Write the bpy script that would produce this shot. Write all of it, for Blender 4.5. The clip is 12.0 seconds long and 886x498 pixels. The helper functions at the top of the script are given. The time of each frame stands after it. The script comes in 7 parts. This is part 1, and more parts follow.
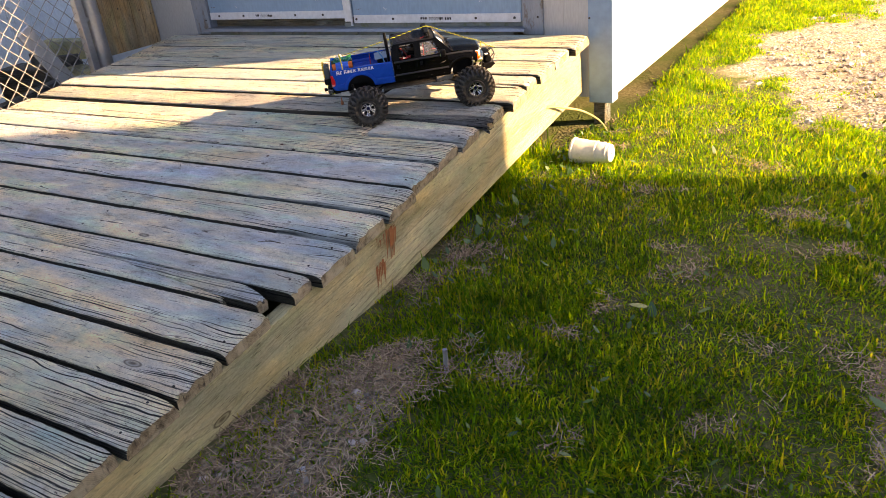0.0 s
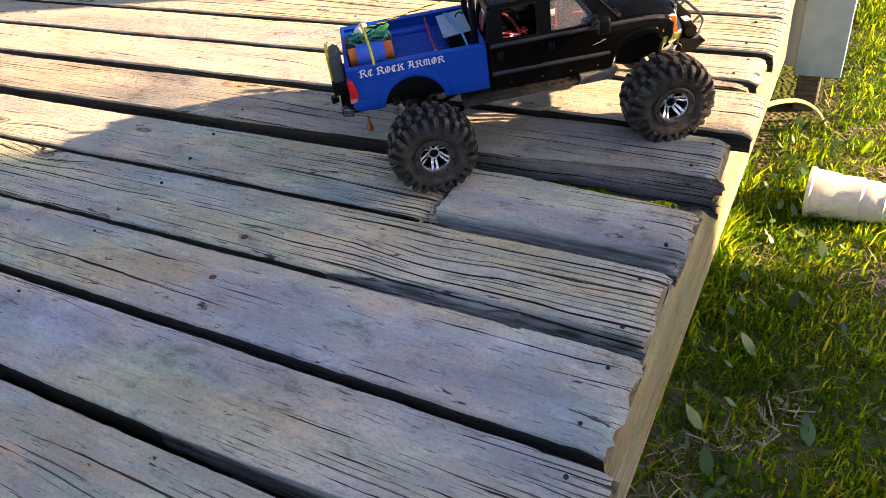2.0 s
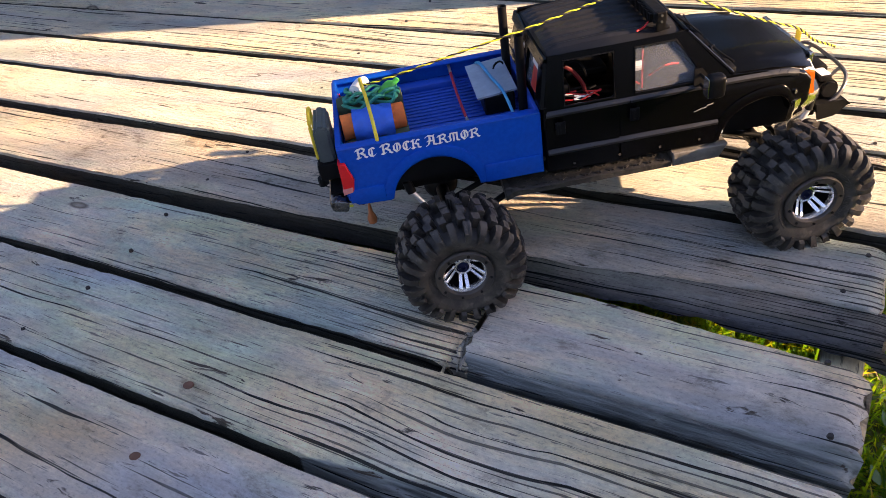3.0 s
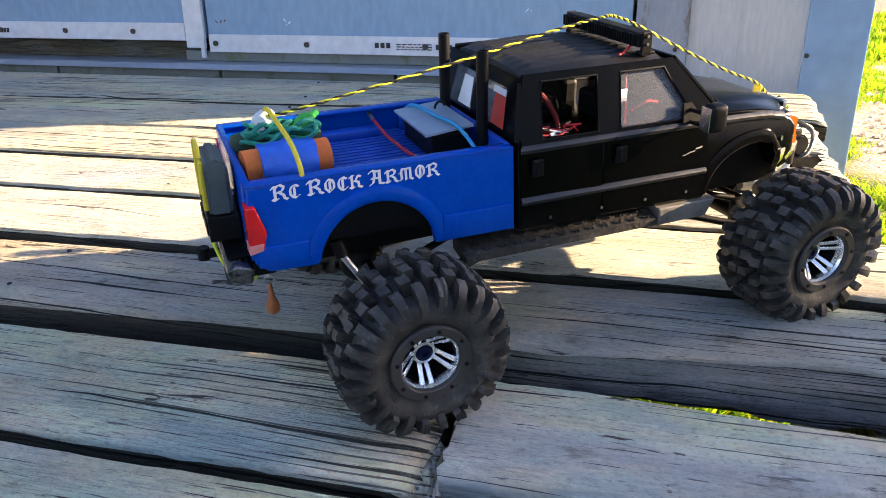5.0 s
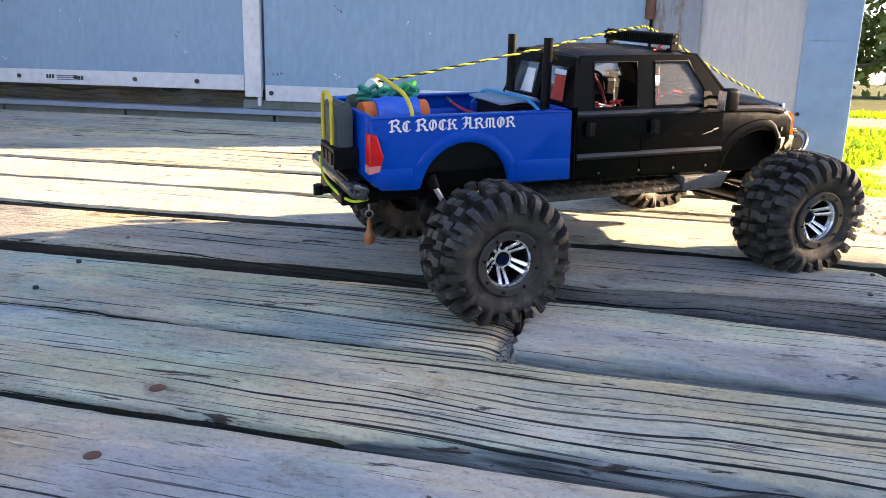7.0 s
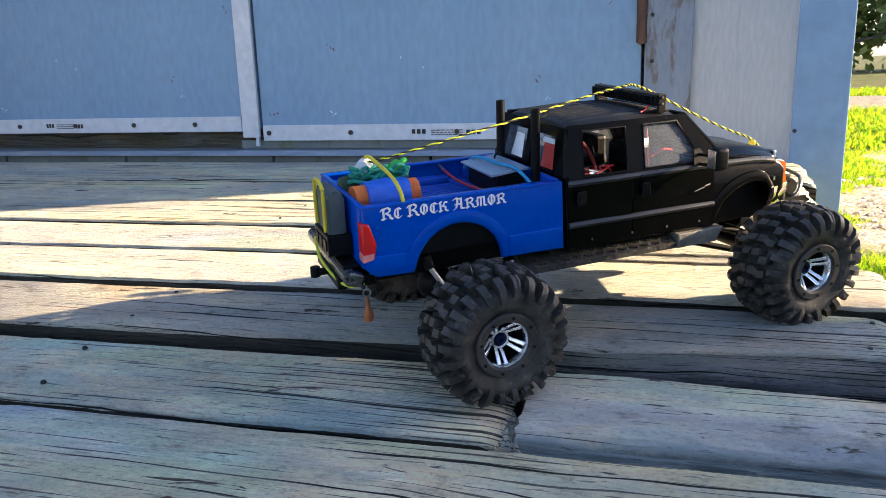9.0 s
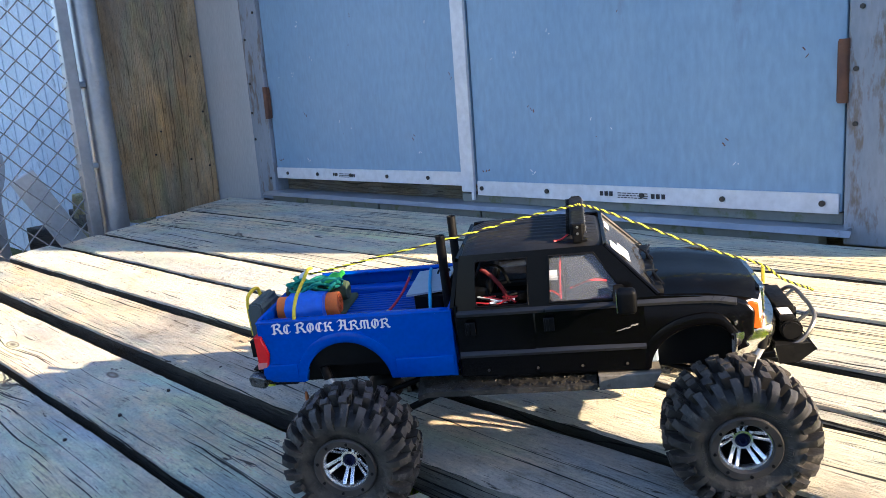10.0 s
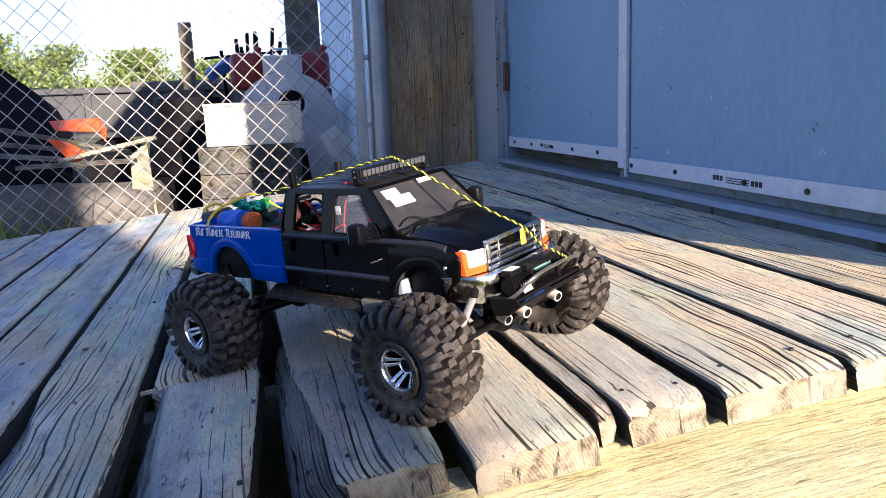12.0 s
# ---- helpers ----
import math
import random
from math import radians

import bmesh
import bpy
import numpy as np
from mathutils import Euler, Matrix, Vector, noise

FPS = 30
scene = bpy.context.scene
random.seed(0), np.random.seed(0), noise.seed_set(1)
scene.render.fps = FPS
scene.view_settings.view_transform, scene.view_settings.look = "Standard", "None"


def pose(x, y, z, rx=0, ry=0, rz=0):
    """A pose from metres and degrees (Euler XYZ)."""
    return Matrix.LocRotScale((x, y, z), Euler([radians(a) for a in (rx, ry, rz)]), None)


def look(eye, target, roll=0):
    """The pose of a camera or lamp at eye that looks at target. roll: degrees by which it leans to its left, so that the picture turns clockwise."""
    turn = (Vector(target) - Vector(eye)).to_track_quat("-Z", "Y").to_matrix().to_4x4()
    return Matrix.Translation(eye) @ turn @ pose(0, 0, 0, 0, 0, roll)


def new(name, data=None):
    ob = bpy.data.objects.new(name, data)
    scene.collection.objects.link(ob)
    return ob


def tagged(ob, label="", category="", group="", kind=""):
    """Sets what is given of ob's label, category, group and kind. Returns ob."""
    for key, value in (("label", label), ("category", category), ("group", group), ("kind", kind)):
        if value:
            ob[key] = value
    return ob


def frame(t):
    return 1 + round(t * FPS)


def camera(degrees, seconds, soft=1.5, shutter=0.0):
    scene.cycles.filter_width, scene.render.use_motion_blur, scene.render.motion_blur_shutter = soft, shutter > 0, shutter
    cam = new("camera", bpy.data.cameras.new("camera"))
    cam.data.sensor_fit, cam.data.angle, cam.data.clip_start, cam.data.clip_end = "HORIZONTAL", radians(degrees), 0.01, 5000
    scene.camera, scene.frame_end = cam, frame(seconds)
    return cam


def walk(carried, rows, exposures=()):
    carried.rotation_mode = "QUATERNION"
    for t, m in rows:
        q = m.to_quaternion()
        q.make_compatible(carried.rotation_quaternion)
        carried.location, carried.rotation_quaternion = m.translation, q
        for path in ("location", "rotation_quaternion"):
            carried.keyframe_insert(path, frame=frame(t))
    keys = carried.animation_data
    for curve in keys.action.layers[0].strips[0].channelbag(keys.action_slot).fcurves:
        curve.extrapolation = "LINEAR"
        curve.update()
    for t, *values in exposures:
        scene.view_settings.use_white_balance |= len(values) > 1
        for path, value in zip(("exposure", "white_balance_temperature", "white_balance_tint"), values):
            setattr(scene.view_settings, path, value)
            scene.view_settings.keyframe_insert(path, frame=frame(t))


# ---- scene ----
# Axes: x along the shed front (the ramp's free edge is x = 0), y towards the shed, z up. The ramp meets the shed at z = 0.
cam = camera(60.62, 12.0, 0.65)
PATH = [
    (0, (1.0974, -2.9526, 0.5904), (0.1274, -1.4343, -0.2779), -6.35),
    (0.5, (0.7908, -2.6170, 0.5450), (-0.2938, -1.1846, -0.3336), -4.54),
    (1, (0.5112, -2.3520, 0.5301), (-0.5534, -0.9480, -0.4161), -6.79),
    (1.5, (0.3094, -2.0681, 0.4948), (-0.7405, -0.6997, -0.5176), -8.40),
    (2, (0.1449, -1.8424, 0.4685), (-0.7260, -0.4500, -0.6728), -6.94),
    (2.5, (0.0243, -1.6769, 0.4289), (-0.8239, -0.2696, -0.7113), -7.77),
    (3, (-0.0531, -1.5363, 0.3912), (-0.9560, -0.1353, -0.7141), -6.95),
    (3.5, (-0.1266, -1.3945, 0.3302), (-0.9915, 0.0202, -0.7881), -7.14),
    (3.7, (-0.1539, -1.3489, 0.3303), (-0.9353, 0.0848, -0.8248), -6.12),
    (5.3, (-0.2563, -1.4935, 0.2000), (-0.7242, 0.3478, -0.4250), -0.41),
    (5.5, (-0.2685, -1.5141, 0.1980), (-0.7195, 0.3405, -0.3995), -0.04),
    (6, (-0.2710, -1.5721, 0.1427), (-0.6805, 0.3057, -0.4105), 0.76),
    (6.5, (-0.2722, -1.6334, 0.1095), (-0.7711, 0.2073, -0.4926), 1.54),
    (7, (-0.2611, -1.6498, 0.1119), (-0.7586, 0.2334, -0.3420), 1.52),
    (7.2, (-0.2553, -1.6542, 0.1146), (-0.7382, 0.2337, -0.3354), 1.50),
    (8.8, (-0.2779, -1.6492, 0.1782), (-0.7614, 0.2191, -0.3467), -1.75),
    (9, (-0.2515, -1.6346, 0.1898), (-0.7735, 0.2397, -0.2736), -1.79),
    (9.5, (-0.0613, -1.5439, 0.2460), (-1.0348, 0.1688, -0.0989), -4.39),
    (10, (0.1839, -1.3863, 0.2826), (-1.2431, -0.0402, -0.1065), -4.28),
    (10.5, (0.2782, -1.2390, 0.2520), (-1.2626, -0.0496, -0.2076), -3.15),
    (11, (0.3282, -1.1115, 0.2263), (-1.4211, -0.2638, -0.2442), -2.08),
    (11.5, (0.4677, -1.0098, 0.2249), (-1.4408, -0.5512, -0.1592), -1.49),
    (12, (0.6149, -0.9135, 0.2280), (-1.2948, -0.4575, -0.1528), -2.22),
]
walk(cam, [(t, look(eye, target, roll)) for t, eye, target, roll in PATH],
     exposures=[(0.0, 2.66, 7450, 31), (3.0, 2.60, 6450, 34), (5.5, 3.01, 6050, 25), (6.0, 3.08, 6300, 26), (6.6, 3.16, 6300, 27), (7.2, 3.10, 6300, 26), (9.0, 2.74, 5850, 22), (9.5, 2.76, 5600, 20), (10.5, 2.80, 5480, 24), (11.5, 2.54, 5450, 30), (12.0, 2.06, 5050, 29)])

# ---- light: clear low sun from beyond the shed's free corner ----
SUN_AZ, SUN_EL = 17.0, 18.5
world = bpy.data.worlds.new("sky")
scene.world = world
world.use_nodes = True
sky = world.node_tree.nodes.new("ShaderNodeTexSky")
sky.sky_type, sky.sun_disc = "NISHITA", False
sky.sun_elevation, sky.sun_rotation = radians(SUN_EL), radians(90 - SUN_AZ)
sky.air_density, sky.dust_density = 1.0, 1.0
back = world.node_tree.nodes["Background"]
world.node_tree.links.new(sky.outputs[0], back.inputs[0])
back.inputs[1].default_value = 0.065
sun = new("sun", bpy.data.lights.new("sun", "SUN"))
sun.data.energy, sun.data.angle, sun.data.color = 4.2, radians(0.6), (1.0, 0.77, 0.42)
to_sun = Vector((math.cos(radians(SUN_AZ)) * math.cos(radians(SUN_EL)), math.sin(radians(SUN_AZ)) * math.cos(radians(SUN_EL)), math.sin(radians(SUN_EL))))
sun.matrix_world = look(to_sun * 30, (0, 0, 0))

GROUND = -0.39
SLOPE = 5.955
DECK = pose(0, 0, 0, SLOPE)              # the ramp's own plane: x, distance up the slope, height over it


# ---- materials ----
def nodes_of(name):
    m = bpy.data.materials.new(name)
    m.use_nodes = True
    return m, m.node_tree.nodes, m.node_tree.links, m.node_tree.nodes["Principled BSDF"]


def ramp(nt, fac, stops, links):
    r = nt.new("ShaderNodeValToRGB")
    el = r.color_ramp.elements
    while len(el) < len(stops):
        el.new(0.5)
    for e, (p, c) in zip(el, stops):
        e.position, e.color = p, (*c, 1) if len(c) == 3 else (c[0], c[0], c[0], 1)
    links.new(fac, r.inputs[0])
    return r.outputs[0]


def noise_of(nt, links, vec, scale, detail=4.0, rough=0.55, distort=0.0):
    n = nt.new("ShaderNodeTexNoise")
    n.inputs["Scale"].default_value, n.inputs["Detail"].default_value = scale, detail
    n.inputs["Roughness"].default_value, n.inputs["Distortion"].default_value = rough, distort
    links.new(vec, n.inputs["Vector"])
    return n.outputs["Fac"]


def mixed(nt, links, kind, fac, a, b):
    n = nt.new("ShaderNodeMix")
    n.data_type, n.blend_type = "RGBA", kind
    for sock, v in ((n.inputs[0], fac), (n.inputs[6], a), (n.inputs[7], b)):
        if isinstance(v, bpy.types.NodeSocket):
            links.new(v, sock)
        elif isinstance(v, (int, float)):
            sock.default_value = v
        else:
            sock.default_value = (*v, 1)
    return n.outputs[2]


def place_of(nt, links, stretch=(1, 1, 1), shuffle=False):
    tc, mp = nt.new("ShaderNodeTexCoord"), nt.new("ShaderNodeMapping")
    mp.inputs["Scale"].default_value = stretch
    links.new(tc.outputs["Object"], mp.inputs["Vector"])
    if shuffle:
        info, mul = nt.new("ShaderNodeObjectInfo"), nt.new("ShaderNodeVectorMath")
        mul.operation = "MULTIPLY_ADD"
        mul.inputs[1].default_value = (37, 53, 71)
        links.new(info.outputs["Random"], mul.inputs[0])
        links.new(mp.outputs[0], mul.inputs[2])
        return mul.outputs[0]
    return mp.outputs[0]


def bumped(nt, links, bsdf, height, strength, distance):
    b = nt.new("ShaderNodeBump")
    b.inputs["Strength"].default_value, b.inputs["Distance"].default_value = strength, distance
    links.new(height, b.inputs["Height"])
    links.new(b.outputs[0], bsdf.inputs["Normal"])


def surface(name, c1, c2, rough=0.6, metal=0.0, grain=60.0, broad=6.0, stain=None, stain_at=0.6, bump=0.25, depth=0.002, coat=0.0, stretch=(1, 1, 1), spec=0.5, vary=0.12):
    """A plain material with fine grain, broad variation and, where given, stains."""
    m, nt, links, bsdf = nodes_of(name)
    v = place_of(nt, links, stretch)
    fine, wide = noise_of(nt, links, v, grain, 6), noise_of(nt, links, v, broad, 4)
    col = ramp(nt, wide, [(0.3, c1), (0.7, c2)], links)
    col = mixed(nt, links, "MULTIPLY", 0.5, col, ramp(nt, fine, [(0.3, (0.72,)), (0.7, (1.1,))], links))
    if stain:
        s = ramp(nt, noise_of(nt, links, v, broad * 2.3, 6, 0.65), [(stain_at, (0.0,)), (stain_at + 0.09, (1.0,))], links)
        col = mixed(nt, links, "MIX", s, col, stain)
    links.new(col, bsdf.inputs["Base Color"])
    links.new(ramp(nt, fine, [(0.2, (max(rough - vary, 0.02),)), (0.8, (min(rough + vary, 1),))], links), bsdf.inputs["Roughness"])
    bsdf.inputs["Metallic"].default_value, bsdf.inputs["Coat Weight"].default_value = metal, coat
    bsdf.inputs["Specular IOR Level"].default_value = spec
    if bump:
        bumped(nt, links, bsdf, fine, bump, depth)
    return m


def wood(name, light, dark, crack=0.75, tint=(0.25, 0.28, 0.30), tint_amount=0.5, knots=True, rough=0.62, axis=0, lines=1.0, blotch=0.85, sparse=0.0, calm=0.35):
    """Weathered softwood: irregular drying cracks that run round the knots, fine fibre, stains and algae; each piece takes its own stretch of it."""
    m, nt, links, bsdf = nodes_of(name)

    def along(a, b, c):
        s = [a, b, c]
        s[0], s[axis] = s[axis], s[0]
        return place_of(nt, links, s, True)
    vo = nt.new("ShaderNodeTexVoronoi")
    vo.inputs["Scale"].default_value = 1.0
    links.new(along(2.6, 7.5, 7.5), vo.inputs["Vector"])
    near = ramp(nt, vo.outputs["Distance"], [(0.03, (1.0,)), (0.12, (0.5,)), (0.32, (0.0,))], links)

    def calc(op, a, b=None, c=None):
        n = nt.new("ShaderNodeMath")
        n.operation = op
        for sock, v in zip(n.inputs, (a, b, c)):
            if isinstance(v, bpy.types.NodeSocket):
                links.new(v, sock)
            elif v is not None:
                sock.default_value = v
        return n.outputs[0]
    xyz = nt.new("ShaderNodeSeparateXYZ")
    links.new(place_of(nt, links, (1, 1, 1), True), xyz.inputs[0])
    run = xyz.outputs[axis]
    side_a, side_b = [xyz.outputs[k] for k in range(3) if k != axis]
    across = calc("MULTIPLY_ADD", side_b, 0.83, side_a)

    info = nt.new("ShaderNodeObjectInfo")
    fray = nt.new("ShaderNodeAttribute")     # towards the weathered free end of a board
    fray.attribute_name = "frayed"
    crowd = noise_of(nt, links, along(1.7, 9.0, 9.0), 1.0, 3, 0.55)

    def cracks(per_metre, sway, reach, open_at, thin, depth):
        """Cracks along the grain: each line has its own place, start and end, and all bend round the knots."""
        bend = noise_of(nt, links, along(0.9, 6.0, 6.0), 1.0, 3, 0.5)
        c = calc("MULTIPLY_ADD", across, per_metre, calc("MULTIPLY_ADD", bend, sway, calc("MULTIPLY", near, sway * 0.35)))
        c = calc("MULTIPLY_ADD", noise_of(nt, links, along(7.0, 30.0, 30.0), 1.0, 2, 0.5), 0.5, c)
        row = calc("FLOOR", c)
        off = calc("ABSOLUTE", calc("SUBTRACT", calc("FRACT", c), 0.5))
        at = nt.new("ShaderNodeCombineXYZ")
        links.new(calc("MULTIPLY", run, reach), at.inputs[0])
        links.new(calc("MULTIPLY", row, 7.13), at.inputs[1])
        on = noise_of(nt, links, at.outputs[0], 1.0, 3, 0.6)
        on = calc("ADD", on, calc("MULTIPLY_ADD", info.outputs["Random"], 0.16, calc("MULTIPLY_ADD", crowd, 0.60, calc("MULTIPLY_ADD", fray.outputs["Fac"], 0.13, -0.345))))
        width = ramp(nt, on, [(open_at, (0.0,)), (open_at + 0.13, (thin,))], links)
        deep = calc("SUBTRACT", 1.0, calc("MINIMUM", 1.0, calc("DIVIDE", off, calc("ADD", width, 0.0005))))
        return ramp(nt, deep, [(0.0, (1.0,)), (0.30, (1.0 - depth,))], links)

    def gate(v, lo, hi, amount=1.0):
        return ramp(nt, v, [(lo, (0.0,)), (hi, (amount,))], links)
    fine = noise_of(nt, links, along(22.0, 260, 260), 1.0, 6, 0.7, 0.3)
    fibre = noise_of(nt, links, along(2.2, 85, 85), 1.0, 4, 0.6, 0.4)
    broad = noise_of(nt, links, along(1.3, 8.0, 8.0), 1.0, 5, 0.6, 0.5)
    patch = noise_of(nt, links, along(3.0, 5.5, 5.5), 1.0, 6, 0.66)
    grime = noise_of(nt, links, along(7.0, 16.0, 16.0), 1.0, 7, 0.7, 0.4)
    speck = noise_of(nt, links, along(18.0, 260, 260), 1.0, 3, 0.6)
    long_ = cracks(42.0 * lines, 2.4, 2.0, 0.490 + sparse, 0.080, crack)
    short = cracks(120.0 * lines, 6.0, 4.0, 0.512 + sparse, 0.14, crack * 0.85)
    line = mixed(nt, links, "MULTIPLY", 1.0, long_, short)
    col = ramp(nt, broad, [(0.30, tuple(c * 0.78 for c in dark)), (0.5, light), (0.72, tuple(c * 1.14 for c in light))], links)
    col = mixed(nt, links, "MULTIPLY", 0.75, col, ramp(nt, info.outputs["Random"], [(0.0, (0.86, 0.90, 0.95)), (0.35, (1.0, 1.0, 0.98)), (0.65, (1.10, 1.02, 0.88)), (1.0, (0.86, 0.93, 0.90))], links))
    col = mixed(nt, links, "MIX", gate(patch, 0.47, 0.60, tint_amount), col, tint)
    col = mixed(nt, links, "MULTIPLY", 1.0, col, ramp(nt, grime, [(0.30, (0.58, 0.56, 0.52)), (0.40, (0.98,)), (0.7, (1.12,))], links))
    blot = noise_of(nt, links, along(16.0, 30.0, 30.0), 1.0, 9, 0.72, 0.3)
    col = mixed(nt, links, "MULTIPLY", blotch, col, ramp(nt, blot, [(0.33, (0.52, 0.49, 0.45)), (0.42, (0.95, 0.95, 0.94)), (0.56, (1.05, 1.04, 1.02)), (0.66, (1.28, 1.27, 1.24))], links))
    warm = noise_of(nt, links, along(2.4, 9.0, 9.0), 1.0, 5, 0.6)
    col = mixed(nt, links, "MULTIPLY", blotch, col, ramp(nt, warm, [(0.36, (0.80, 0.85, 0.95)), (0.5, (1.0,)), (0.62, (1.10, 1.0, 0.84))], links))
    for seed, low, high in ((3.1, (0.87, 0.96, 1.10), (1.07, 1.02, 0.90)), (8.7, (1.09, 1.00, 0.87), (0.88, 1.04, 0.97)), (5.3, (0.82, 0.84, 0.87), (1.20, 1.18, 1.14))):
        hue = noise_of(nt, links, along(1.1 + seed * 0.45, 6.0 + seed, 6.0 + seed), 1.0, 4, 0.55, 0.6)
        col = mixed(nt, links, "MULTIPLY", blotch, col, ramp(nt, hue, [(0.34, low), (0.50, (1.0,)), (0.66, high)], links))
    col = mixed(nt, links, "MULTIPLY", 1.0, col, ramp(nt, fine, [(0.31, (0.62 + 0.3 * calm,)), (0.42, (0.98,)), (0.60, (1.03,)), (0.70, (1.10,))], links))
    grit = noise_of(nt, links, along(170.0, 300.0, 300.0), 1.0, 5, 0.7)
    col = mixed(nt, links, "MULTIPLY", blotch, col, ramp(nt, grit, [(0.32, (0.62,)), (0.44, (0.96,)), (0.58, (1.05,)), (0.70, (1.22,))], links))
    col = mixed(nt, links, "MULTIPLY", 0.5 * (1 - calm), col, ramp(nt, fibre, [(0.34, (0.70,)), (0.50, (1.05,))], links))
    col = mixed(nt, links, "MULTIPLY", 1.0, col, line)
    rot = nt.new("ShaderNodeAttribute")      # where the edge of a board is worn down to damp wood
    rot.attribute_name = "worn"
    damp = ramp(nt, calc("MULTIPLY_ADD", calc("SUBTRACT", grime, 0.5), 0.9, calc("MULTIPLY_ADD", calc("SUBTRACT", fibre, 0.5), 0.7, rot.outputs["Fac"])), [(0.52, (0.0,)), (0.74, (1.0,))], links)
    col = mixed(nt, links, "MIX", damp, col, mixed(nt, links, "MULTIPLY", 1.0, ramp(nt, fibre, [(0.36, (0.10, 0.11, 0.105)), (0.50, (0.34, 0.38, 0.35)), (0.66, (0.60, 0.64, 0.61))], links), line))
    gouge = noise_of(nt, links, along(11.0, 75.0, 75.0), 1.0, 5, 0.62, 0.6)
    col = mixed(nt, links, "MIX", gate(gouge, 0.65, 0.68, crack), col, tuple(c * f for c, f in zip(dark, (0.13, 0.11, 0.09))))
    col = mixed(nt, links, "MIX", gate(speck, 0.64, 0.68, 0.8), col, tuple(c * 0.22 for c in dark))
    if knots:
        k = ramp(nt, vo.outputs["Distance"], [(0.015, (0.95,)), (0.045, (0.35,)), (0.062, (0.95,)), (0.078, (0.0,))], links)
        k = mixed(nt, links, "MULTIPLY", 1.0, k, gate(grime, 0.34, 0.46))
        col = mixed(nt, links, "MIX", k, col, tuple(c * f for c, f in zip(dark, (0.26, 0.22, 0.18))))
    links.new(col, bsdf.inputs["Base Color"])
    bsdf.inputs["Roughness"].default_value = rough
    bsdf.inputs["Specular IOR Level"].default_value = 0.22
    h = mixed(nt, links, "MULTIPLY", 1.0, ramp(nt, fine, [(0.3, (0.40,)), (0.65, (1.0,))], links), line)
    h = mixed(nt, links, "MULTIPLY", 0.8 * (1 - calm), h, ramp(nt, fibre, [(0.34, (0.35,)), (0.6, (1.0,))], links))
    h = mixed(nt, links, "MULTIPLY", 0.6, h, ramp(nt, grime, [(0.3, (0.3,)), (0.55, (1.0,))], links))
    bumped(nt, links, bsdf, h, 1.0, 0.012)
    return m


def flat(name, c, rough=0.5, metal=0.0, alpha=1.0, transmission=0.0, coat=0.0, ior=1.45):
    m, nt, links, bsdf = nodes_of(name)
    v = place_of(nt, links)
    n = noise_of(nt, links, v, 90, 5)
    links.new(mixed(nt, links, "MULTIPLY", 1.0, c, ramp(nt, n, [(0.25, (0.82,)), (0.75, (1.08,))], links)), bsdf.inputs["Base Color"])
    bsdf.inputs["Roughness"].default_value, bsdf.inputs["Metallic"].default_value = rough, metal
    bsdf.inputs["Alpha"].default_value, bsdf.inputs["Transmission Weight"].default_value = alpha, transmission
    bsdf.inputs["Coat Weight"].default_value, bsdf.inputs["IOR"].default_value = coat, ior
    return m


PLANK = wood("weathered plank", (0.88, 0.81, 0.70), (0.72, 0.68, 0.61), 0.97, (0.56, 0.63, 0.59), 0.8, sparse=0.055, calm=0.6)
PALE = wood("bleached plank", (0.93, 0.88, 0.81), (0.78, 0.76, 0.72), 0.97, (0.61, 0.68, 0.63), 0.7)
SUNNY = wood("sun-bleached plank", (0.81, 0.75, 0.64), (0.70, 0.65, 0.56), 0.95, (0.66, 0.68, 0.58), 0.6, blotch=0.6, sparse=0.075, calm=0.8)
SMOOTH = wood("smooth mossy plank", (0.88, 0.81, 0.71), (0.72, 0.68, 0.62), 0.95, (0.58, 0.67, 0.62), 0.8, sparse=0.055, calm=0.75)
# stained plank under the truck; part of the truck's shade is in its colour
DIMMED = wood("dimmed stained plank", (0.62, 0.57, 0.50), (0.45, 0.43, 0.40), 0.95, (0.42, 0.46, 0.43), 0.7, sparse=0.045, calm=0.6)
GRAINY = wood("open-grained plank", (0.90, 0.83, 0.71), (0.70, 0.66, 0.58), 0.97, (0.60, 0.67, 0.60), 0.7, sparse=-0.02, calm=0.5)
FASCIA = wood("treated side board", (0.62, 0.58, 0.38), (0.48, 0.44, 0.27), 0.22, (0.47, 0.46, 0.27), 0.6, True, 0.8, 1, 0.6, 0.55)
RUSTY = surface("rust streak", (0.34, 0.135, 0.045), (0.24, 0.085, 0.028), 0.9, grain=120, broad=30)
SPLINT = wood("split blue-grey wood", (0.50, 0.55, 0.62), (0.38, 0.42, 0.48), 0.7, (0.55, 0.56, 0.56), 0.4)
m, nt, links, bsdf = nodes_of("sawn end grain")
v = place_of(nt, links, (1, 1, 1), True)
wv = nt.new("ShaderNodeTexWave")
wv.wave_type, wv.rings_direction = "RINGS", "X"
wv.inputs["Scale"].default_value, wv.inputs["Distortion"].default_value, wv.inputs["Detail"].default_value, wv.inputs["Detail Scale"].default_value = 95.0, 2.6, 3.0, 0.8
mp = nt.new("ShaderNodeMapping")
mp.inputs["Location"].default_value = (0.0, 0.02, 0.05)
tc = nt.new("ShaderNodeTexCoord")
links.new(tc.outputs["Object"], mp.inputs["Vector"])
links.new(mp.outputs[0], wv.inputs["Vector"])
col = ramp(nt, wv.outputs["Fac"], [(0.1, (0.20, 0.165, 0.105)), (0.5, (0.245, 0.205, 0.135)), (1.0, (0.275, 0.235, 0.16))], links)
dirt = noise_of(nt, links, v, 55, 7, 0.7)
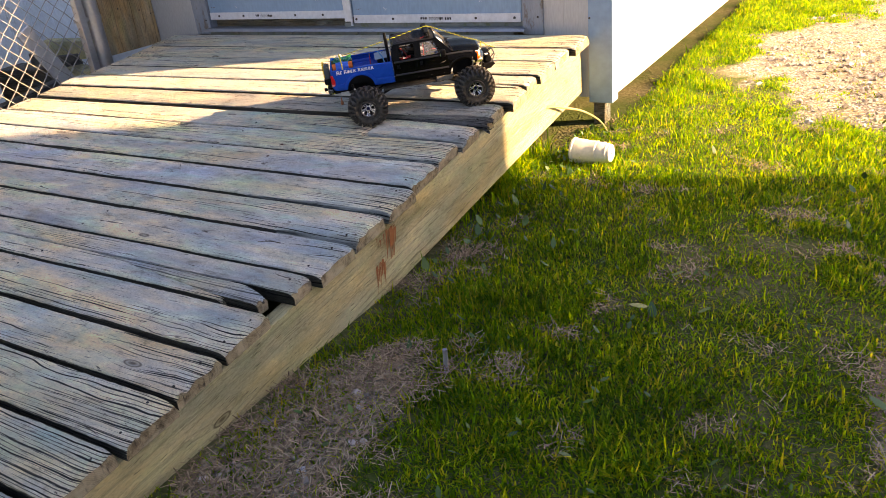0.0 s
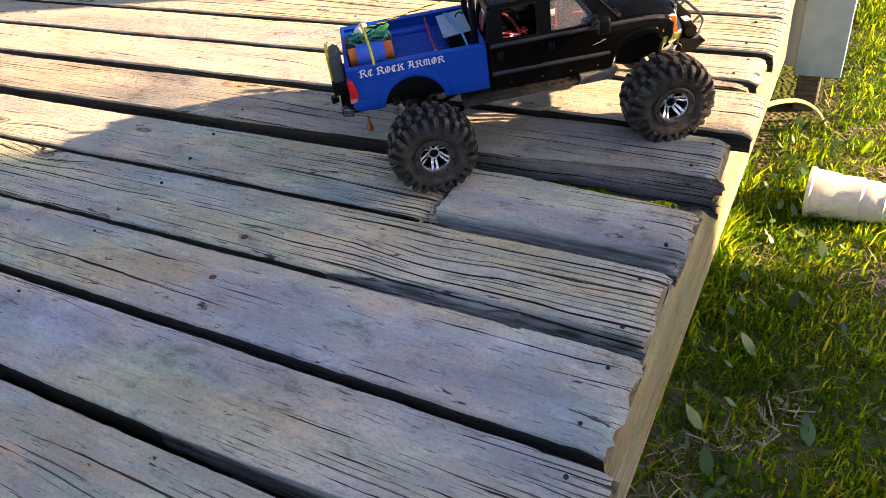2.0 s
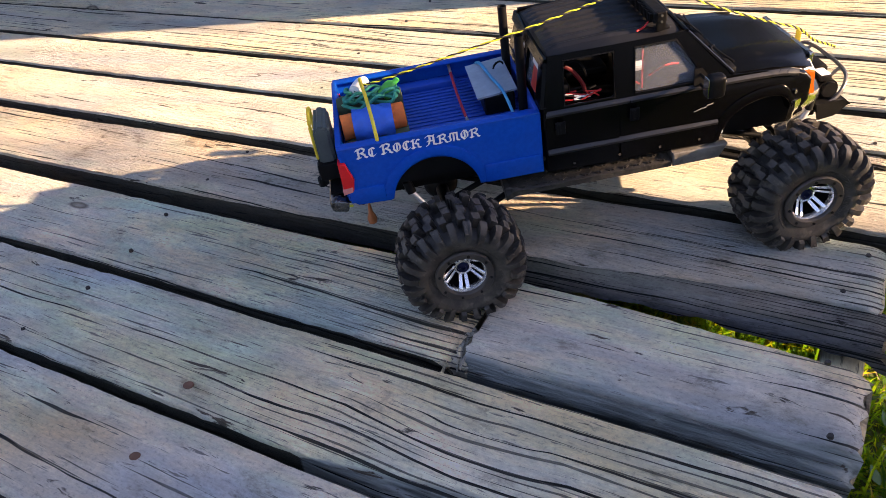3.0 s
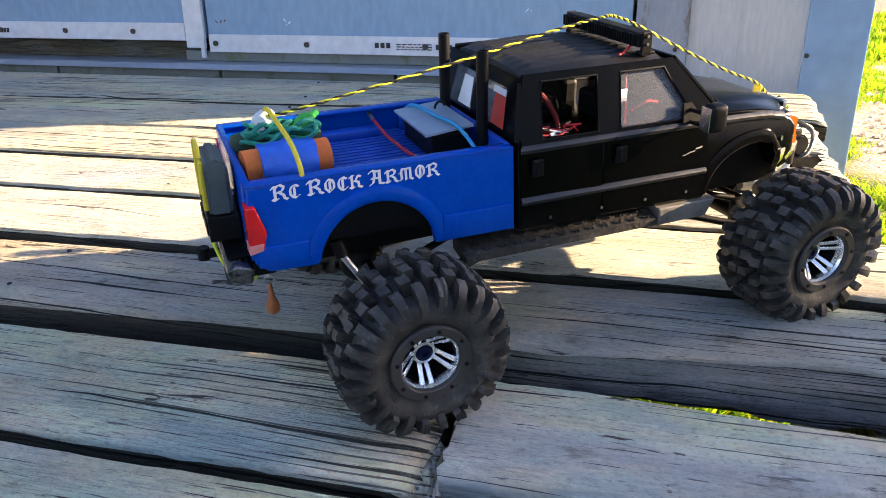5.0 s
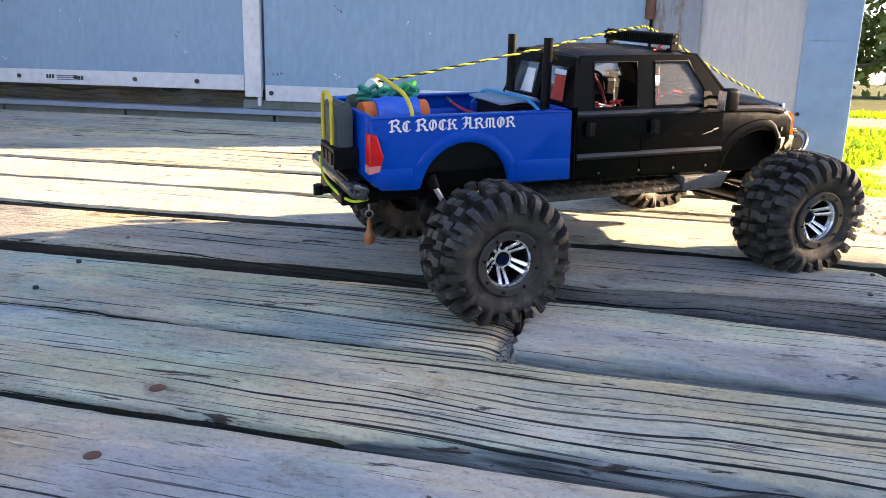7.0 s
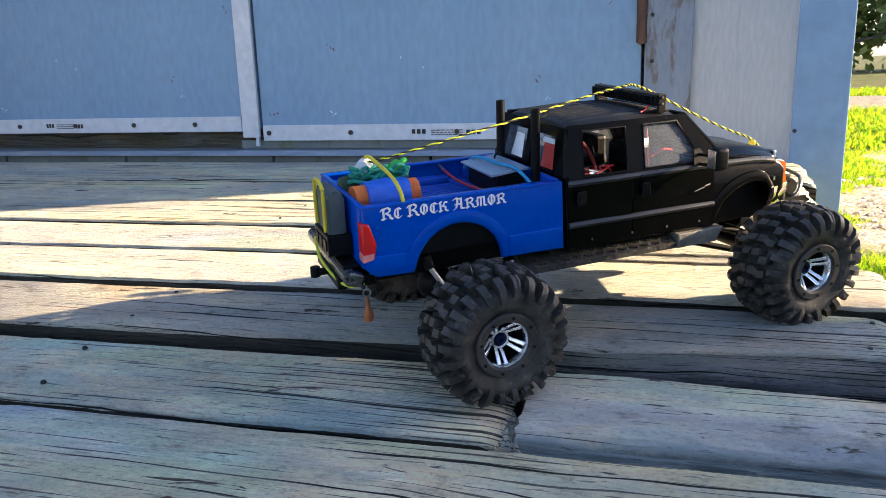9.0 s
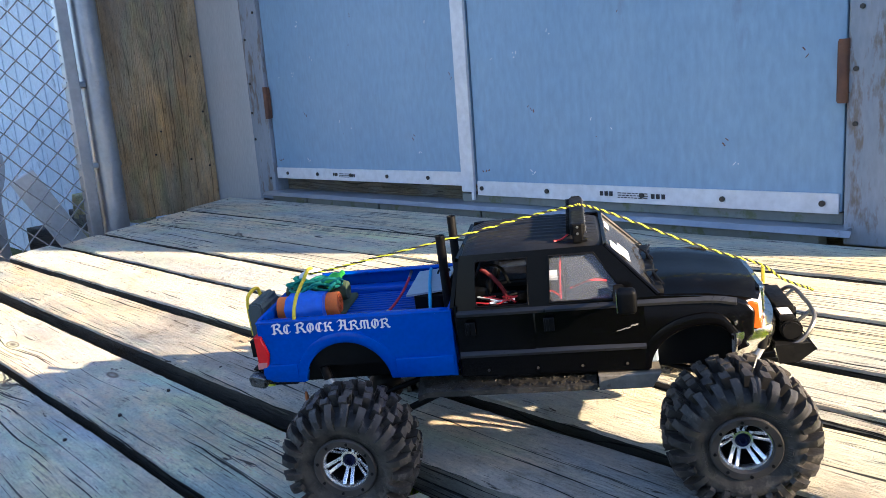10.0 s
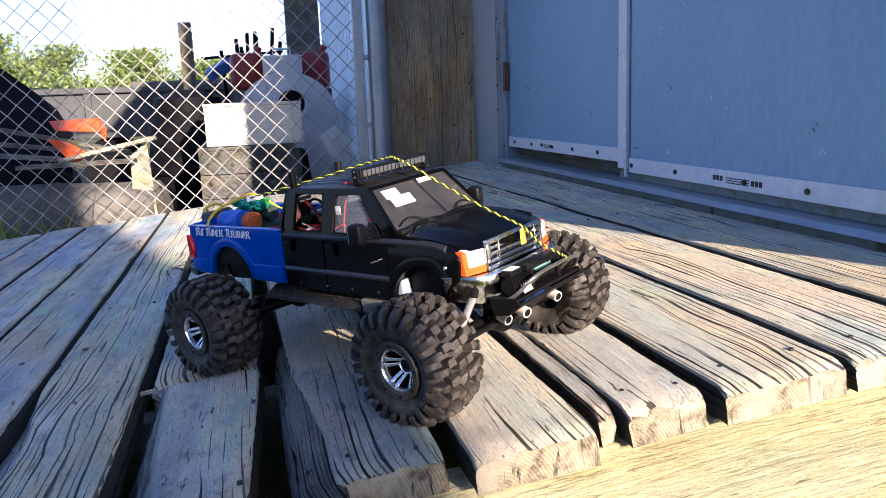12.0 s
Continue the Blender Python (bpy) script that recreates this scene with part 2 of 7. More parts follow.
col = mixed(nt, links, "MULTIPLY", 1.0, col, ramp(nt, dirt, [(0.36, (0.30, 0.27, 0.22)), (0.52, (1.0,)), (0.66, (1.25,))], links))
split = noise_of(nt, links, place_of(nt, links, (60, 150, 16), True), 1.0, 4, 0.6, 0.5)
col = mixed(nt, links, "MULTIPLY", 1.0, col, ramp(nt, split, [(0.34, (0.10,)), (0.42, (0.95,))], links))
col = mixed(nt, links, "MIX", ramp(nt, noise_of(nt, links, v, 22, 5), [(0.46, (0.0,)), (0.64, (0.6,))], links), col, (0.42, 0.37, 0.27))
links.new(col, bsdf.inputs["Base Color"])
bsdf.inputs["Roughness"].default_value = 0.85
bumped(nt, links, bsdf, dirt, 0.8, 0.004)
ENDGRAIN = m
# edge dirt, darkened further so the shade of the gaps is in the colour
PLANKEDGE = wood("darkened plank edge", (0.075, 0.068, 0.055), (0.04, 0.037, 0.03), 0.8, (0.05, 0.06, 0.045), 0.6)
ROTTEN = wood("rotten blackened edge", (0.24, 0.23, 0.22), (0.08, 0.077, 0.074), 0.97, (0.06, 0.06, 0.06), 0.7, True, 0.75, 0, 1.5, sparse=-0.05, calm=0.0)
JOIST = wood("dark joist", (0.20, 0.18, 0.14), (0.11, 0.10, 0.08), 0.5)
PLY = wood("plywood face", (0.52, 0.40, 0.25), (0.38, 0.27, 0.16), 0.45, (0.30, 0.25, 0.19), 0.4, True, 0.7, 2, 1.0)
BLUE_DOOR = surface("blue door paint", (0.186, 0.308, 0.442), (0.210, 0.333, 0.462), 0.5, grain=35, broad=2.2, stain=(0.165, 0.235, 0.33), stain_at=0.63, bump=0.05, stretch=(2.4, 2.4, 0.8))
CORNER = surface("blue corner metal", (0.20, 0.32, 0.47), (0.225, 0.345, 0.49), 0.42, grain=30, broad=3, bump=0.04)
PANEL = surface("pale wall panel", (0.46, 0.47, 0.47), (0.41, 0.425, 0.43), 0.7, grain=50, broad=3, stain=(0.34, 0.36, 0.34), stain_at=0.68, bump=0.15, stretch=(3, 3, 0.6))
FARWALL = surface("pale blue siding", (0.76, 0.83, 0.89), (0.68, 0.76, 0.83), 0.65, grain=40, broad=2.5, stain=(0.30, 0.35, 0.39), stain_at=0.6, bump=0.1)
SIDE = surface("white siding", (0.75, 0.76, 0.76), (0.68, 0.69, 0.69), 0.6, grain=40, broad=2, bump=0.08)
JAMB = surface("flaking grey jamb", (0.20, 0.24, 0.29), (0.27, 0.30, 0.34), 0.75, grain=60, broad=7, stain=(0.15, 0.13, 0.115), stain_at=0.54, bump=0.35, stretch=(2.5, 2.5, 0.7))
STRIP = surface("white painted strip", (0.64, 0.66, 0.68), (0.56, 0.58, 0.61), 0.5, grain=60, broad=9, stain=(0.38, 0.39, 0.40), stain_at=0.68, bump=0.06)
SILL = surface("dull metal sill", (0.34, 0.37, 0.41), (0.27, 0.30, 0.34), 0.45, 0.5, grain=50, broad=8, stain=(0.20, 0.20, 0.19), stain_at=0.62)
BASE = surface("mossy base board", (0.20, 0.22, 0.20), (0.15, 0.165, 0.15), 0.85, grain=60, broad=9, stain=(0.11, 0.13, 0.07), stain_at=0.55)
SCREW = flat("dark screw", (0.05, 0.045, 0.04), 0.5, 0.6)
RUST = surface("rusted hinge", (0.20, 0.10, 0.06), (0.10, 0.055, 0.04), 0.8, 0.3, grain=90, broad=25)
INK = flat("black ink", (0.02, 0.02, 0.022), 0.6)
GALV = surface("galvanised steel", (0.46, 0.48, 0.50), (0.36, 0.38, 0.40), 0.42, 0.75, grain=60, broad=14, stain=(0.30, 0.30, 0.29), stain_at=0.66)
WIRE = surface("galvanised wire", (0.34, 0.335, 0.32), (0.26, 0.255, 0.245), 0.5, 0.1, grain=200, broad=30, bump=0)
RUBBER = surface("dusty tyre rubber", (0.009, 0.0087, 0.0085), (0.045, 0.040, 0.034), 0.55, grain=260, broad=40, stain=(0.085, 0.074, 0.060), stain_at=0.55, bump=0.6, depth=0.0008, spec=0.34)
BLUE = surface("glossy blue paint", (0.0005, 0.056, 0.37), (0.0005, 0.062, 0.40), 0.20, grain=240, broad=9, bump=0.0, coat=0.06, stain=(0.01, 0.09, 0.45), stain_at=0.74, spec=0.17, vary=0.03)
BEDBLUE = surface("dull blue bed", (0.001, 0.055, 0.38), (0.003, 0.065, 0.41), 0.5, grain=160, broad=20, bump=0.05, stain=(0.05, 0.10, 0.34), stain_at=0.70)
BLACK = surface("dusty black paint", (0.0012, 0.0012, 0.0016), (0.0018, 0.0018, 0.0022), 0.20, grain=240, broad=9, bump=0.0, coat=0.0, stain=(0.008, 0.0076, 0.007), stain_at=0.66, spec=0.16, vary=0.05)
# lighter than the body paint, to draw the sky highlight along the creases
CREASE = surface("highlighted crease", (0.010, 0.0105, 0.012), (0.018, 0.0185, 0.020), 0.34, grain=240, broad=20, bump=0.0, spec=0.4)
BLACKM = surface("matt black plastic", (0.0035, 0.0035, 0.004), (0.007, 0.007, 0.007), 0.45, grain=220, broad=30, bump=0.1, stain=(0.03, 0.027, 0.022), stain_at=0.69, spec=0.14)
ROOFBLK = surface("dull black roof", (0.008, 0.008, 0.009), (0.013, 0.013, 0.014), 0.42, grain=220, broad=30, bump=0.1, stain=(0.035, 0.032, 0.028), stain_at=0.70, spec=0.3)
CHROME = flat("chrome", (0.90, 0.90, 0.90), 0.27, 1.0)
ALLOY = flat("bright alloy", (0.74, 0.75, 0.77), 0.32, 0.7)
STEPTOP = surface("scuffed pale step", (0.09, 0.082, 0.070), (0.17, 0.155, 0.13), 0.6, grain=160, broad=40, stain=(0.07, 0.06, 0.045), stain_at=0.58, bump=0.5)
STEEL = flat("grey steel", (0.42, 0.42, 0.43), 0.32, 0.9)
RING = surface("muddy beadlock ring", (0.06, 0.052, 0.045), (0.032, 0.029, 0.025), 0.6, 0.2, grain=200, broad=40)
NAVY = flat("navy anodised cap", (0.012, 0.018, 0.07), 0.3, 0.6)
DIAMOND = surface("dirty tread plate", (0.020, 0.018, 0.015), (0.060, 0.052, 0.040), 0.45, 0.3, grain=190, broad=45, stain=(0.11, 0.092, 0.068), stain_at=0.60, bump=0.7, depth=0.003)
TINT = flat("smoky clear window", (0.20, 0.22, 0.26), 0.04, 0.0, 0.26)
# dust film raised so it also carries the pane's pale hazy reflection
SHIELD = surface("dusty clear windscreen", (0.020, 0.021, 0.023), (0.055, 0.053, 0.052), 0.10, grain=120, broad=18, bump=0, stain=(0.12, 0.11, 0.10), stain_at=0.58, vary=0.05)
SHIELD.node_tree.nodes["Principled BSDF"].inputs["Alpha"].default_value = 0.7
nt, links, bsdf = RUBBER.node_tree.nodes, RUBBER.node_tree.links, RUBBER.node_tree.nodes["Principled BSDF"]
xyz, flatten, size = nt.new("ShaderNodeSeparateXYZ"), nt.new("ShaderNodeCombineXYZ"), nt.new("ShaderNodeVectorMath")
v = place_of(nt, links)
links.new(v, xyz.inputs[0])
links.new(xyz.outputs[0], flatten.inputs[0])
links.new(xyz.outputs[2], flatten.inputs[2])
size.operation = "LENGTH"
links.new(flatten.outputs[0], size.inputs[0])
dust = ramp(nt, size.outputs["Value"], [(0.030, (0.75,)), (0.046, (0.65,)), (0.050, (0.10,)), (0.0615, (0.10,)), (0.0640, (0.9,))], links)
dust = mixed(nt, links, "MULTIPLY", 1.0, dust, ramp(nt, noise_of(nt, links, v, 75, 6, 0.65), [(0.36, (0.0,)), (0.62, (0.85,))], links))
links.new(mixed(nt, links, "MIX", dust, bsdf.inputs["Base Color"].links[0].from_socket, (0.088, 0.075, 0.060)), bsdf.inputs["Base Color"])
WHITE = surface("white sticker", (0.78, 0.78, 0.77), (0.72, 0.72, 0.72), 0.5, grain=80, broad=20, bump=0)
LENS = flat("clear lamp", (0.88, 0.88, 0.87), 0.18)
DUSTCHROME = surface("dusty chrome", (0.86, 0.85, 0.83), (0.74, 0.71, 0.66), 0.17, 1.0, grain=220, broad=60, stain=(0.30, 0.26, 0.20), stain_at=0.56, bump=0.1)
AMBER = flat("amber lamp", (0.62, 0.115, 0.006), 0.2, 0.0, 1.0, 0.15)
REDLENS = flat("red tail lamp", (0.62, 0.012, 0.012), 0.2)
YELLOW = surface("yellow cord", (0.74, 0.56, 0.02), (0.62, 0.46, 0.02), 0.7, grain=400, broad=90)
ROPEY = flat("yellow rope strand", (0.66, 0.70, 0.03), 0.7)
ROPEK = flat("black rope strand", (0.02, 0.02, 0.02), 0.8)
ORANGE = surface("orange foam", (0.80, 0.19, 0.03), (0.68, 0.15, 0.03), 0.85, grain=260, broad=60)
TARP = surface("blue tarpaulin", (0.015, 0.10, 0.55), (0.02, 0.13, 0.62), 0.45, grain=200, broad=70, bump=0.4)
GREEN = surface("bright green plastic", (0.05, 0.52, 0.06), (0.04, 0.42, 0.05), 0.5, grain=200, broad=60)
TEAL = surface("teal cord", (0.008, 0.26, 0.19), (0.006, 0.19, 0.14), 0.75, grain=300, broad=80)
OLIVE = surface("dark olive bag", (0.035, 0.06, 0.03), (0.05, 0.075, 0.04), 0.85, grain=260, broad=60)
JERRY = surface("grey green jerry can", (0.075, 0.095, 0.09), (0.055, 0.07, 0.068), 0.55, grain=200, broad=40)
REDWIRE = flat("red wire", (0.55, 0.02, 0.02), 0.5)
BLUEBAND = flat("sky blue strap", (0.02, 0.25, 0.48), 0.6)
LIDGREY = surface("grey tin lid", (0.33, 0.40, 0.48), (0.28, 0.34, 0.42), 0.4, 0.3, grain=150, broad=40)
BROWN = surface("varnished wooden drop", (0.42, 0.14, 0.04), (0.34, 0.10, 0.03), 0.35, grain=150, broad=60)
CUPP = surface("milky plastic cup", (0.70, 0.68, 0.58), (0.63, 0.60, 0.48), 0.45, grain=90, broad=20)
STONE = surface("grey stone chip", (0.30, 0.31, 0.33), (0.22, 0.23, 0.25), 0.9, grain=120, broad=40)


# ---- mesh helpers ----
BODY = {}                                # the thing whose body parts take a small pitch, and that pitch
APART = {"windscreen_sticker", "back_sticker", "battery_tray", "body_post", "cord_hook", "recovery_point", "recovery_hole", "back_window", "winch_label", "bed_rib", "nail"}   # each piece of these is a part of its own
TUCKED = {"bed_rib", "cab_body", "door", "bed_side", "bed_rail", "wheel_box", "tailgate", "bed_front", "bed_floor", "lower_panel", "hood", "side_crease"}
NOSE = {"cab_body", "hood", "grille", "grille_back", "headlamp", "front_bumper", "side_crease", "body_post", "wheel_arch"}


def part(name, bm, material, parent=None, label="", smooth=False, matrix=None):
    """Links a bmesh as one mesh object under a thing or a part."""
    if name in APART:
        left = set(bm.verts)
        groups = []
        while left:
            todo, seen = [left.pop()], set()
            while todo:
                v = todo.pop()
                seen.add(v)
                for e in v.link_edges:
                    o = e.other_vert(v)
                    if o in left:
                        left.discard(o)
                        todo.append(o)
            groups.append(seen)
        if len(groups) > 1:
            for g in groups:
                b2, at = bmesh.new(), {}
                for v in sorted(g, key=lambda v: v.index):
                    at[v] = b2.verts.new(v.co)
                for f in bm.faces:
                    if f.verts[0] in g:
                        b2.faces.new([at[v] for v in f.verts])
                ob = part(name, b2, material, parent, label, smooth, matrix)
            bm.free()
            return ob
    if BODY and parent is BODY["of"]:
        matrix = BODY["m"] @ (pose(-0.010, 0, -0.008) if name in FRONT else Matrix()) @ (matrix or Matrix())
        if name in NOSE:                  # the nose is bowed in plan and falls back to its corners
            for v in bm.verts:
                u = min(1.0, max(0.0, (v.co.x - 0.165) / 0.05))
                v.co.x -= (0.0030 + 0.0165 * min(1.2, abs(v.co.y) / HALF) ** 2) * u * u * (3 - 2 * u)
                v.co.z -= 0.0015 * u
        if name in TUCKED:                # the body sides lean in above the crease
            for v in bm.verts:
                v.co.y *= 1 - 0.055 * min(1.0, max(0.0, (v.co.z - 0.13) / 0.042))
    me = bpy.data.meshes.new(name)
    bmesh.ops.recalc_face_normals(bm, faces=bm.faces)
    bm.to_mesh(me)
    bm.free()
    me.materials.append(material)
    if smooth:
        me.polygons.foreach_set("use_smooth", [True] * len(me.polygons))
        try:
            me.set_sharp_from_angle(angle=radians(38))
        except AttributeError:
            pass
    ob = new(name, me)
    ob.parent = parent
    if matrix is not None:
        ob.matrix_basis = matrix
    if label:
        tagged(ob, label)
    return ob


def thing(name, matrix=None, **tags):
    ob = new(name)
    ob.empty_display_size = 0.05
    if matrix is not None:
        ob.matrix_basis = matrix
    return tagged(ob, **tags)


def box(bm, x0, x1, y0, y1, z0, z1, bevel=0.0, m=None, seg=2):
    r = bmesh.ops.create_cube(bm, size=1, matrix=Matrix.LocRotScale(((x0 + x1) / 2, (y0 + y1) / 2, (z0 + z1) / 2), None, (abs(x1 - x0), abs(y1 - y0), abs(z1 - z0))))
    vs = r["verts"]
    if bevel:
        es = list({e for v in vs for e in v.link_edges})
        out = bmesh.ops.bevel(bm, geom=es, offset=bevel, segments=seg, affect="EDGES", profile=0.5)
        vs = list({v for f in out["faces"] for v in f.verts} | {v for v in vs if v.is_valid})
    if m is not None:
        bmesh.ops.transform(bm, matrix=m, verts=vs)
    return vs


def rod(bm, a, b, r, seg=10, r2=None):
    a, b = Vector(a), Vector(b)
    d = b - a
    m = Matrix.Translation((a + b) / 2) @ d.to_track_quat("Z", "Y").to_matrix().to_4x4()
    return bmesh.ops.create_cone(bm, cap_ends=True, segments=seg, radius1=r, radius2=r if r2 is None else r2, depth=d.length, matrix=m)["verts"]


def tube(bm, pts, r, seg=6, closed=False):
    """A round tube along a line of points."""
    pts = [Vector(p) for p in pts]
    rings, up = [], Vector((0.13, 0.31, 0.94))
    n = len(pts)
    for i, p in enumerate(pts):
        d = (pts[(i + 1) % n] - pts[i - 1]) if closed else (pts[min(i + 1, n - 1)] - pts[max(i - 1, 0)])
        d.normalize()
        u = d.cross(up)
        if u.length < 1e-4:
            u = d.cross(Vector((1, 0, 0)))
        u.normalize()
        w = d.cross(u)
        rr = r(i / (n - 1)) if callable(r) else r
        rings.append([bm.verts.new(p + (u * math.cos(k * math.tau / seg) + w * math.sin(k * math.tau / seg)) * rr) for k in range(seg)])
    for i in range(n if closed else n - 1):
        a, b = rings[i], rings[(i + 1) % n]
        for k in range(seg):
            bm.faces.new((a[k], a[(k + 1) % seg], b[(k + 1) % seg], b[k]))
    if not closed:
        bm.faces.new(rings[0][::-1])
        bm.faces.new(rings[-1])


def prism(bm, poly, y0, y1, m=None):
    """A solid from an outline in x, z, drawn out from y0 to y1."""
    a = [bm.verts.new((x, y0, z)) for x, z in poly]
    b = [bm.verts.new((x, y1, z)) for x, z in poly]
    n = len(poly)
    bm.faces.new(a)
    bm.faces.new(b[::-1])
    for i in range(n):
        bm.faces.new((a[i], b[i], b[(i + 1) % n], a[(i + 1) % n]))
    if m is not None:
        bmesh.ops.transform(bm, matrix=m, verts=a + b)
    return a + b


def slab(bm, quad, t):
    """A thin plate on four corners, t thick against its normal."""
    q = [Vector(p) for p in quad]
    n = (q[1] - q[0]).cross(q[2] - q[0]).normalized() * t
    a, b = [bm.verts.new(p) for p in q], [bm.verts.new(p - n) for p in q]
    bm.faces.new(a)
    bm.faces.new(b[::-1])
    for i in range(4):
        bm.faces.new((a[i], b[i], b[(i + 1) % 4], a[(i + 1) % 4]))


def curve_points(ctrl, n):
    """A smooth line through control points."""
    c = [Vector(p) for p in ctrl]
    out = []
    for i in range(n):
        u = i / (n - 1) * (len(c) - 1)
        k = min(int(u), len(c) - 2)
        f = u - k
        p0, p1, p2, p3 = c[max(k - 1, 0)], c[k], c[k + 1], c[min(k + 2, len(c) - 1)]
        out.append(0.5 * ((2 * p1) + (p2 - p0) * f + (2 * p0 - 5 * p1 + 4 * p2 - p3) * f * f + (3 * p1 - p0 - 3 * p2 + p3) * f ** 3))
    return out


def revolve(bm, profile, seg=32, axis="Y"):
    """A turned solid; profile: radius and place along the axis."""
    rings = []
    for r, h in profile:
        ring = []
        for k in range(seg):
            a = k * math.tau / seg
            c, s = r * math.cos(a), r * math.sin(a)
            ring.append(bm.verts.new((c, h, s) if axis == "Y" else ((c, s, h) if axis == "Z" else (h, c, s))))
        rings.append(ring)
    for a, b in zip(rings, rings[1:]):
        for k in range(seg):
            bm.faces.new((a[k], a[(k + 1) % seg], b[(k + 1) % seg], b[k]))
    return rings


def plain(verts, faces, name, material, parent=None):
    me = bpy.data.meshes.new(name)
    me.from_pydata(verts, [], faces)
    me.materials.append(material)
    ob = new(name, me)
    ob.parent = parent
    return ob


def bar_text(bm, x, z, w, h, y):
    box(bm, x, x + w, y - 0.0012, y, z, z + h)


# ---- the ground ----
def blob(x, y, cx, cy, rx, ry, turn=0.0):
    c, s = math.cos(radians(turn)), math.sin(radians(turn))
    dx, dy = x - cx, y - cy
    u, v = (dx * c + dy * s) / rx, (-dx * s + dy * c) / ry
    return max(0.0, 1.25 - math.hypot(u, v))


def bare(x, y):
    """How bare the ground is, 0 (lawn) to 1 (gravel)."""
    n = noise.noise((x * 2.6, y * 2.6, 3.0)) * 0.35 + noise.noise((x * 7.0, y * 7.0, 7.0)) * 0.35 + noise.noise((x * 19.0, y * 19.0, 1.0)) * 0.25
    big = max(blob(x, y, 1.75, 1.35, 1.85, 1.85), blob(x, y, 2.1, 2.9, 1.7, 1.8))
    if big > 0.2:
        return min(1.0, max(0.0, (big - 0.40) * 4.0 + n * 1.1))
    b = max(blob(x, y, 0.16, -2.05, 0.19, 0.36), blob(x, y, 1.32, -1.45, 0.24, 0.5),
            blob(x, y, 0.67, -1.16, 0.16, 0.07, 20) * 0.35, blob(x, y, 0.08, -1.35, 0.10, 0.26) * 0.6, blob(x, y, -3.2, -1.4, 0.8, 1.2))
    if 7.0 + 0.12 * x < y < 11.0 + 0.12 * x:
        b = max(b, min(y - 7.0 - 0.12 * x, 11.0 + 0.12 * x - y) * 1.3)
    return min(0.50 if x > 0 and y < 0 else 1.0, max(0.0, b * 1.25 - 0.22 + n * (1.5 if 0.05 < b < 0.45 else 0.8)))


def steps(near0, near1, step, far, grow=1.22):
    out = [near0 + i * step for i in range(int((near1 - near0) / step) + 1)]
    d, lo, hi = step, [], []
    a, b = out[0], out[-1]
    while b < far:
        d *= grow
        a, b = a - d, b + d
        lo.append(a)
        hi.append(b)
    return lo[::-1] + out + hi


gx, gy = steps(-4.0, 3.2, 0.06, 700), steps(-3.6, 4.2, 0.06, 700)
verts, mask = [], []
for y in gy:
    for x in gx:
        near = -8 < x < 8 and -8 < y < 16
        h = (noise.noise((x * 1.3, y * 1.3, 0)) * 0.012 + noise.noise((x * 7, y * 7, 2)) * 0.006) if near else 0.0
        if x < -2.6:
            h -= min(0.12, (-2.6 - x) * 0.15)
        verts.append((x, y, GROUND + h))
        mask.append(bare(x, y))
nx = len(gx)
faces = [(j * nx + i, j * nx + i + 1, (j + 1) * nx + i + 1, (j + 1) * nx + i) for j in range(len(gy) - 1) for i in range(nx - 1)]
m, nt, links, bsdf = nodes_of("lawn soil and gravel")
at = nt.new("ShaderNodeAttribute")
at.attribute_name = "bare"
v = place_of(nt, links)
peb = nt.new("ShaderNodeTexVoronoi")
peb.inputs["Scale"].default_value = 85
links.new(v, peb.inputs["Vector"])
grit = noise_of(nt, links, v, 60, 6)
wide = noise_of(nt, links, v, 3, 5)
soil = ramp(nt, grit, [(0.3, (0.095, 0.070, 0.042)), (0.7, (0.26, 0.20, 0.125))], links)
soil = mixed(nt, links, "MIX", ramp(nt, wide, [(0.30, (0.25,)), (0.6, (0.85,))], links), soil, (0.045, 0.078, 0.009))
hue = nt.new("ShaderNodeSeparateColor")
links.new(peb.outputs["Color"], hue.inputs[0])
stones = ramp(nt, hue.outputs[0], [(0.0, (0.26, 0.22, 0.17)), (0.35, (0.44, 0.38, 0.30)), (0.7, (0.58, 0.53, 0.46)), (1.0, (0.42, 0.41, 0.39))], links)
stones = mixed(nt, links, "MULTIPLY", 1.0, stones, ramp(nt, peb.outputs["Distance"], [(0.25, (1.0,)), (0.62, (0.35,))], links))
stones = mixed(nt, links, "MIX", ramp(nt, noise_of(nt, links, v, 12, 5), [(0.45, (0.0,)), (0.7, (0.8,))], links), stones, (0.33, 0.24, 0.14))
links.new(mixed(nt, links, "MIX", ramp(nt, at.outputs["Fac"], [(0.3, (0.0,)), (0.6, (1.0,))], links), soil, stones), bsdf.inputs["Base Color"])
bsdf.inputs["Roughness"].default_value = 0.95
bsdf.inputs["Specular IOR Level"].default_value = 0.15
bumped(nt, links, bsdf, mixed(nt, links, "MULTIPLY", 1.0, grit, ramp(nt, peb.outputs["Distance"], [(0.1, (1.0,)), (0.7, (0.2,))], links)), 0.8, 0.012)
ground = plain(verts, faces, "ground", m)
ground.data.attributes.new("bare", "FLOAT", "POINT").data.foreach_set("value", mask)
ground.data.polygons.foreach_set("use_smooth", [True] * len(faces))
tagged(ground, "patchy lawn soil with bare gravel and dry dirt", "ground", kind="structure")

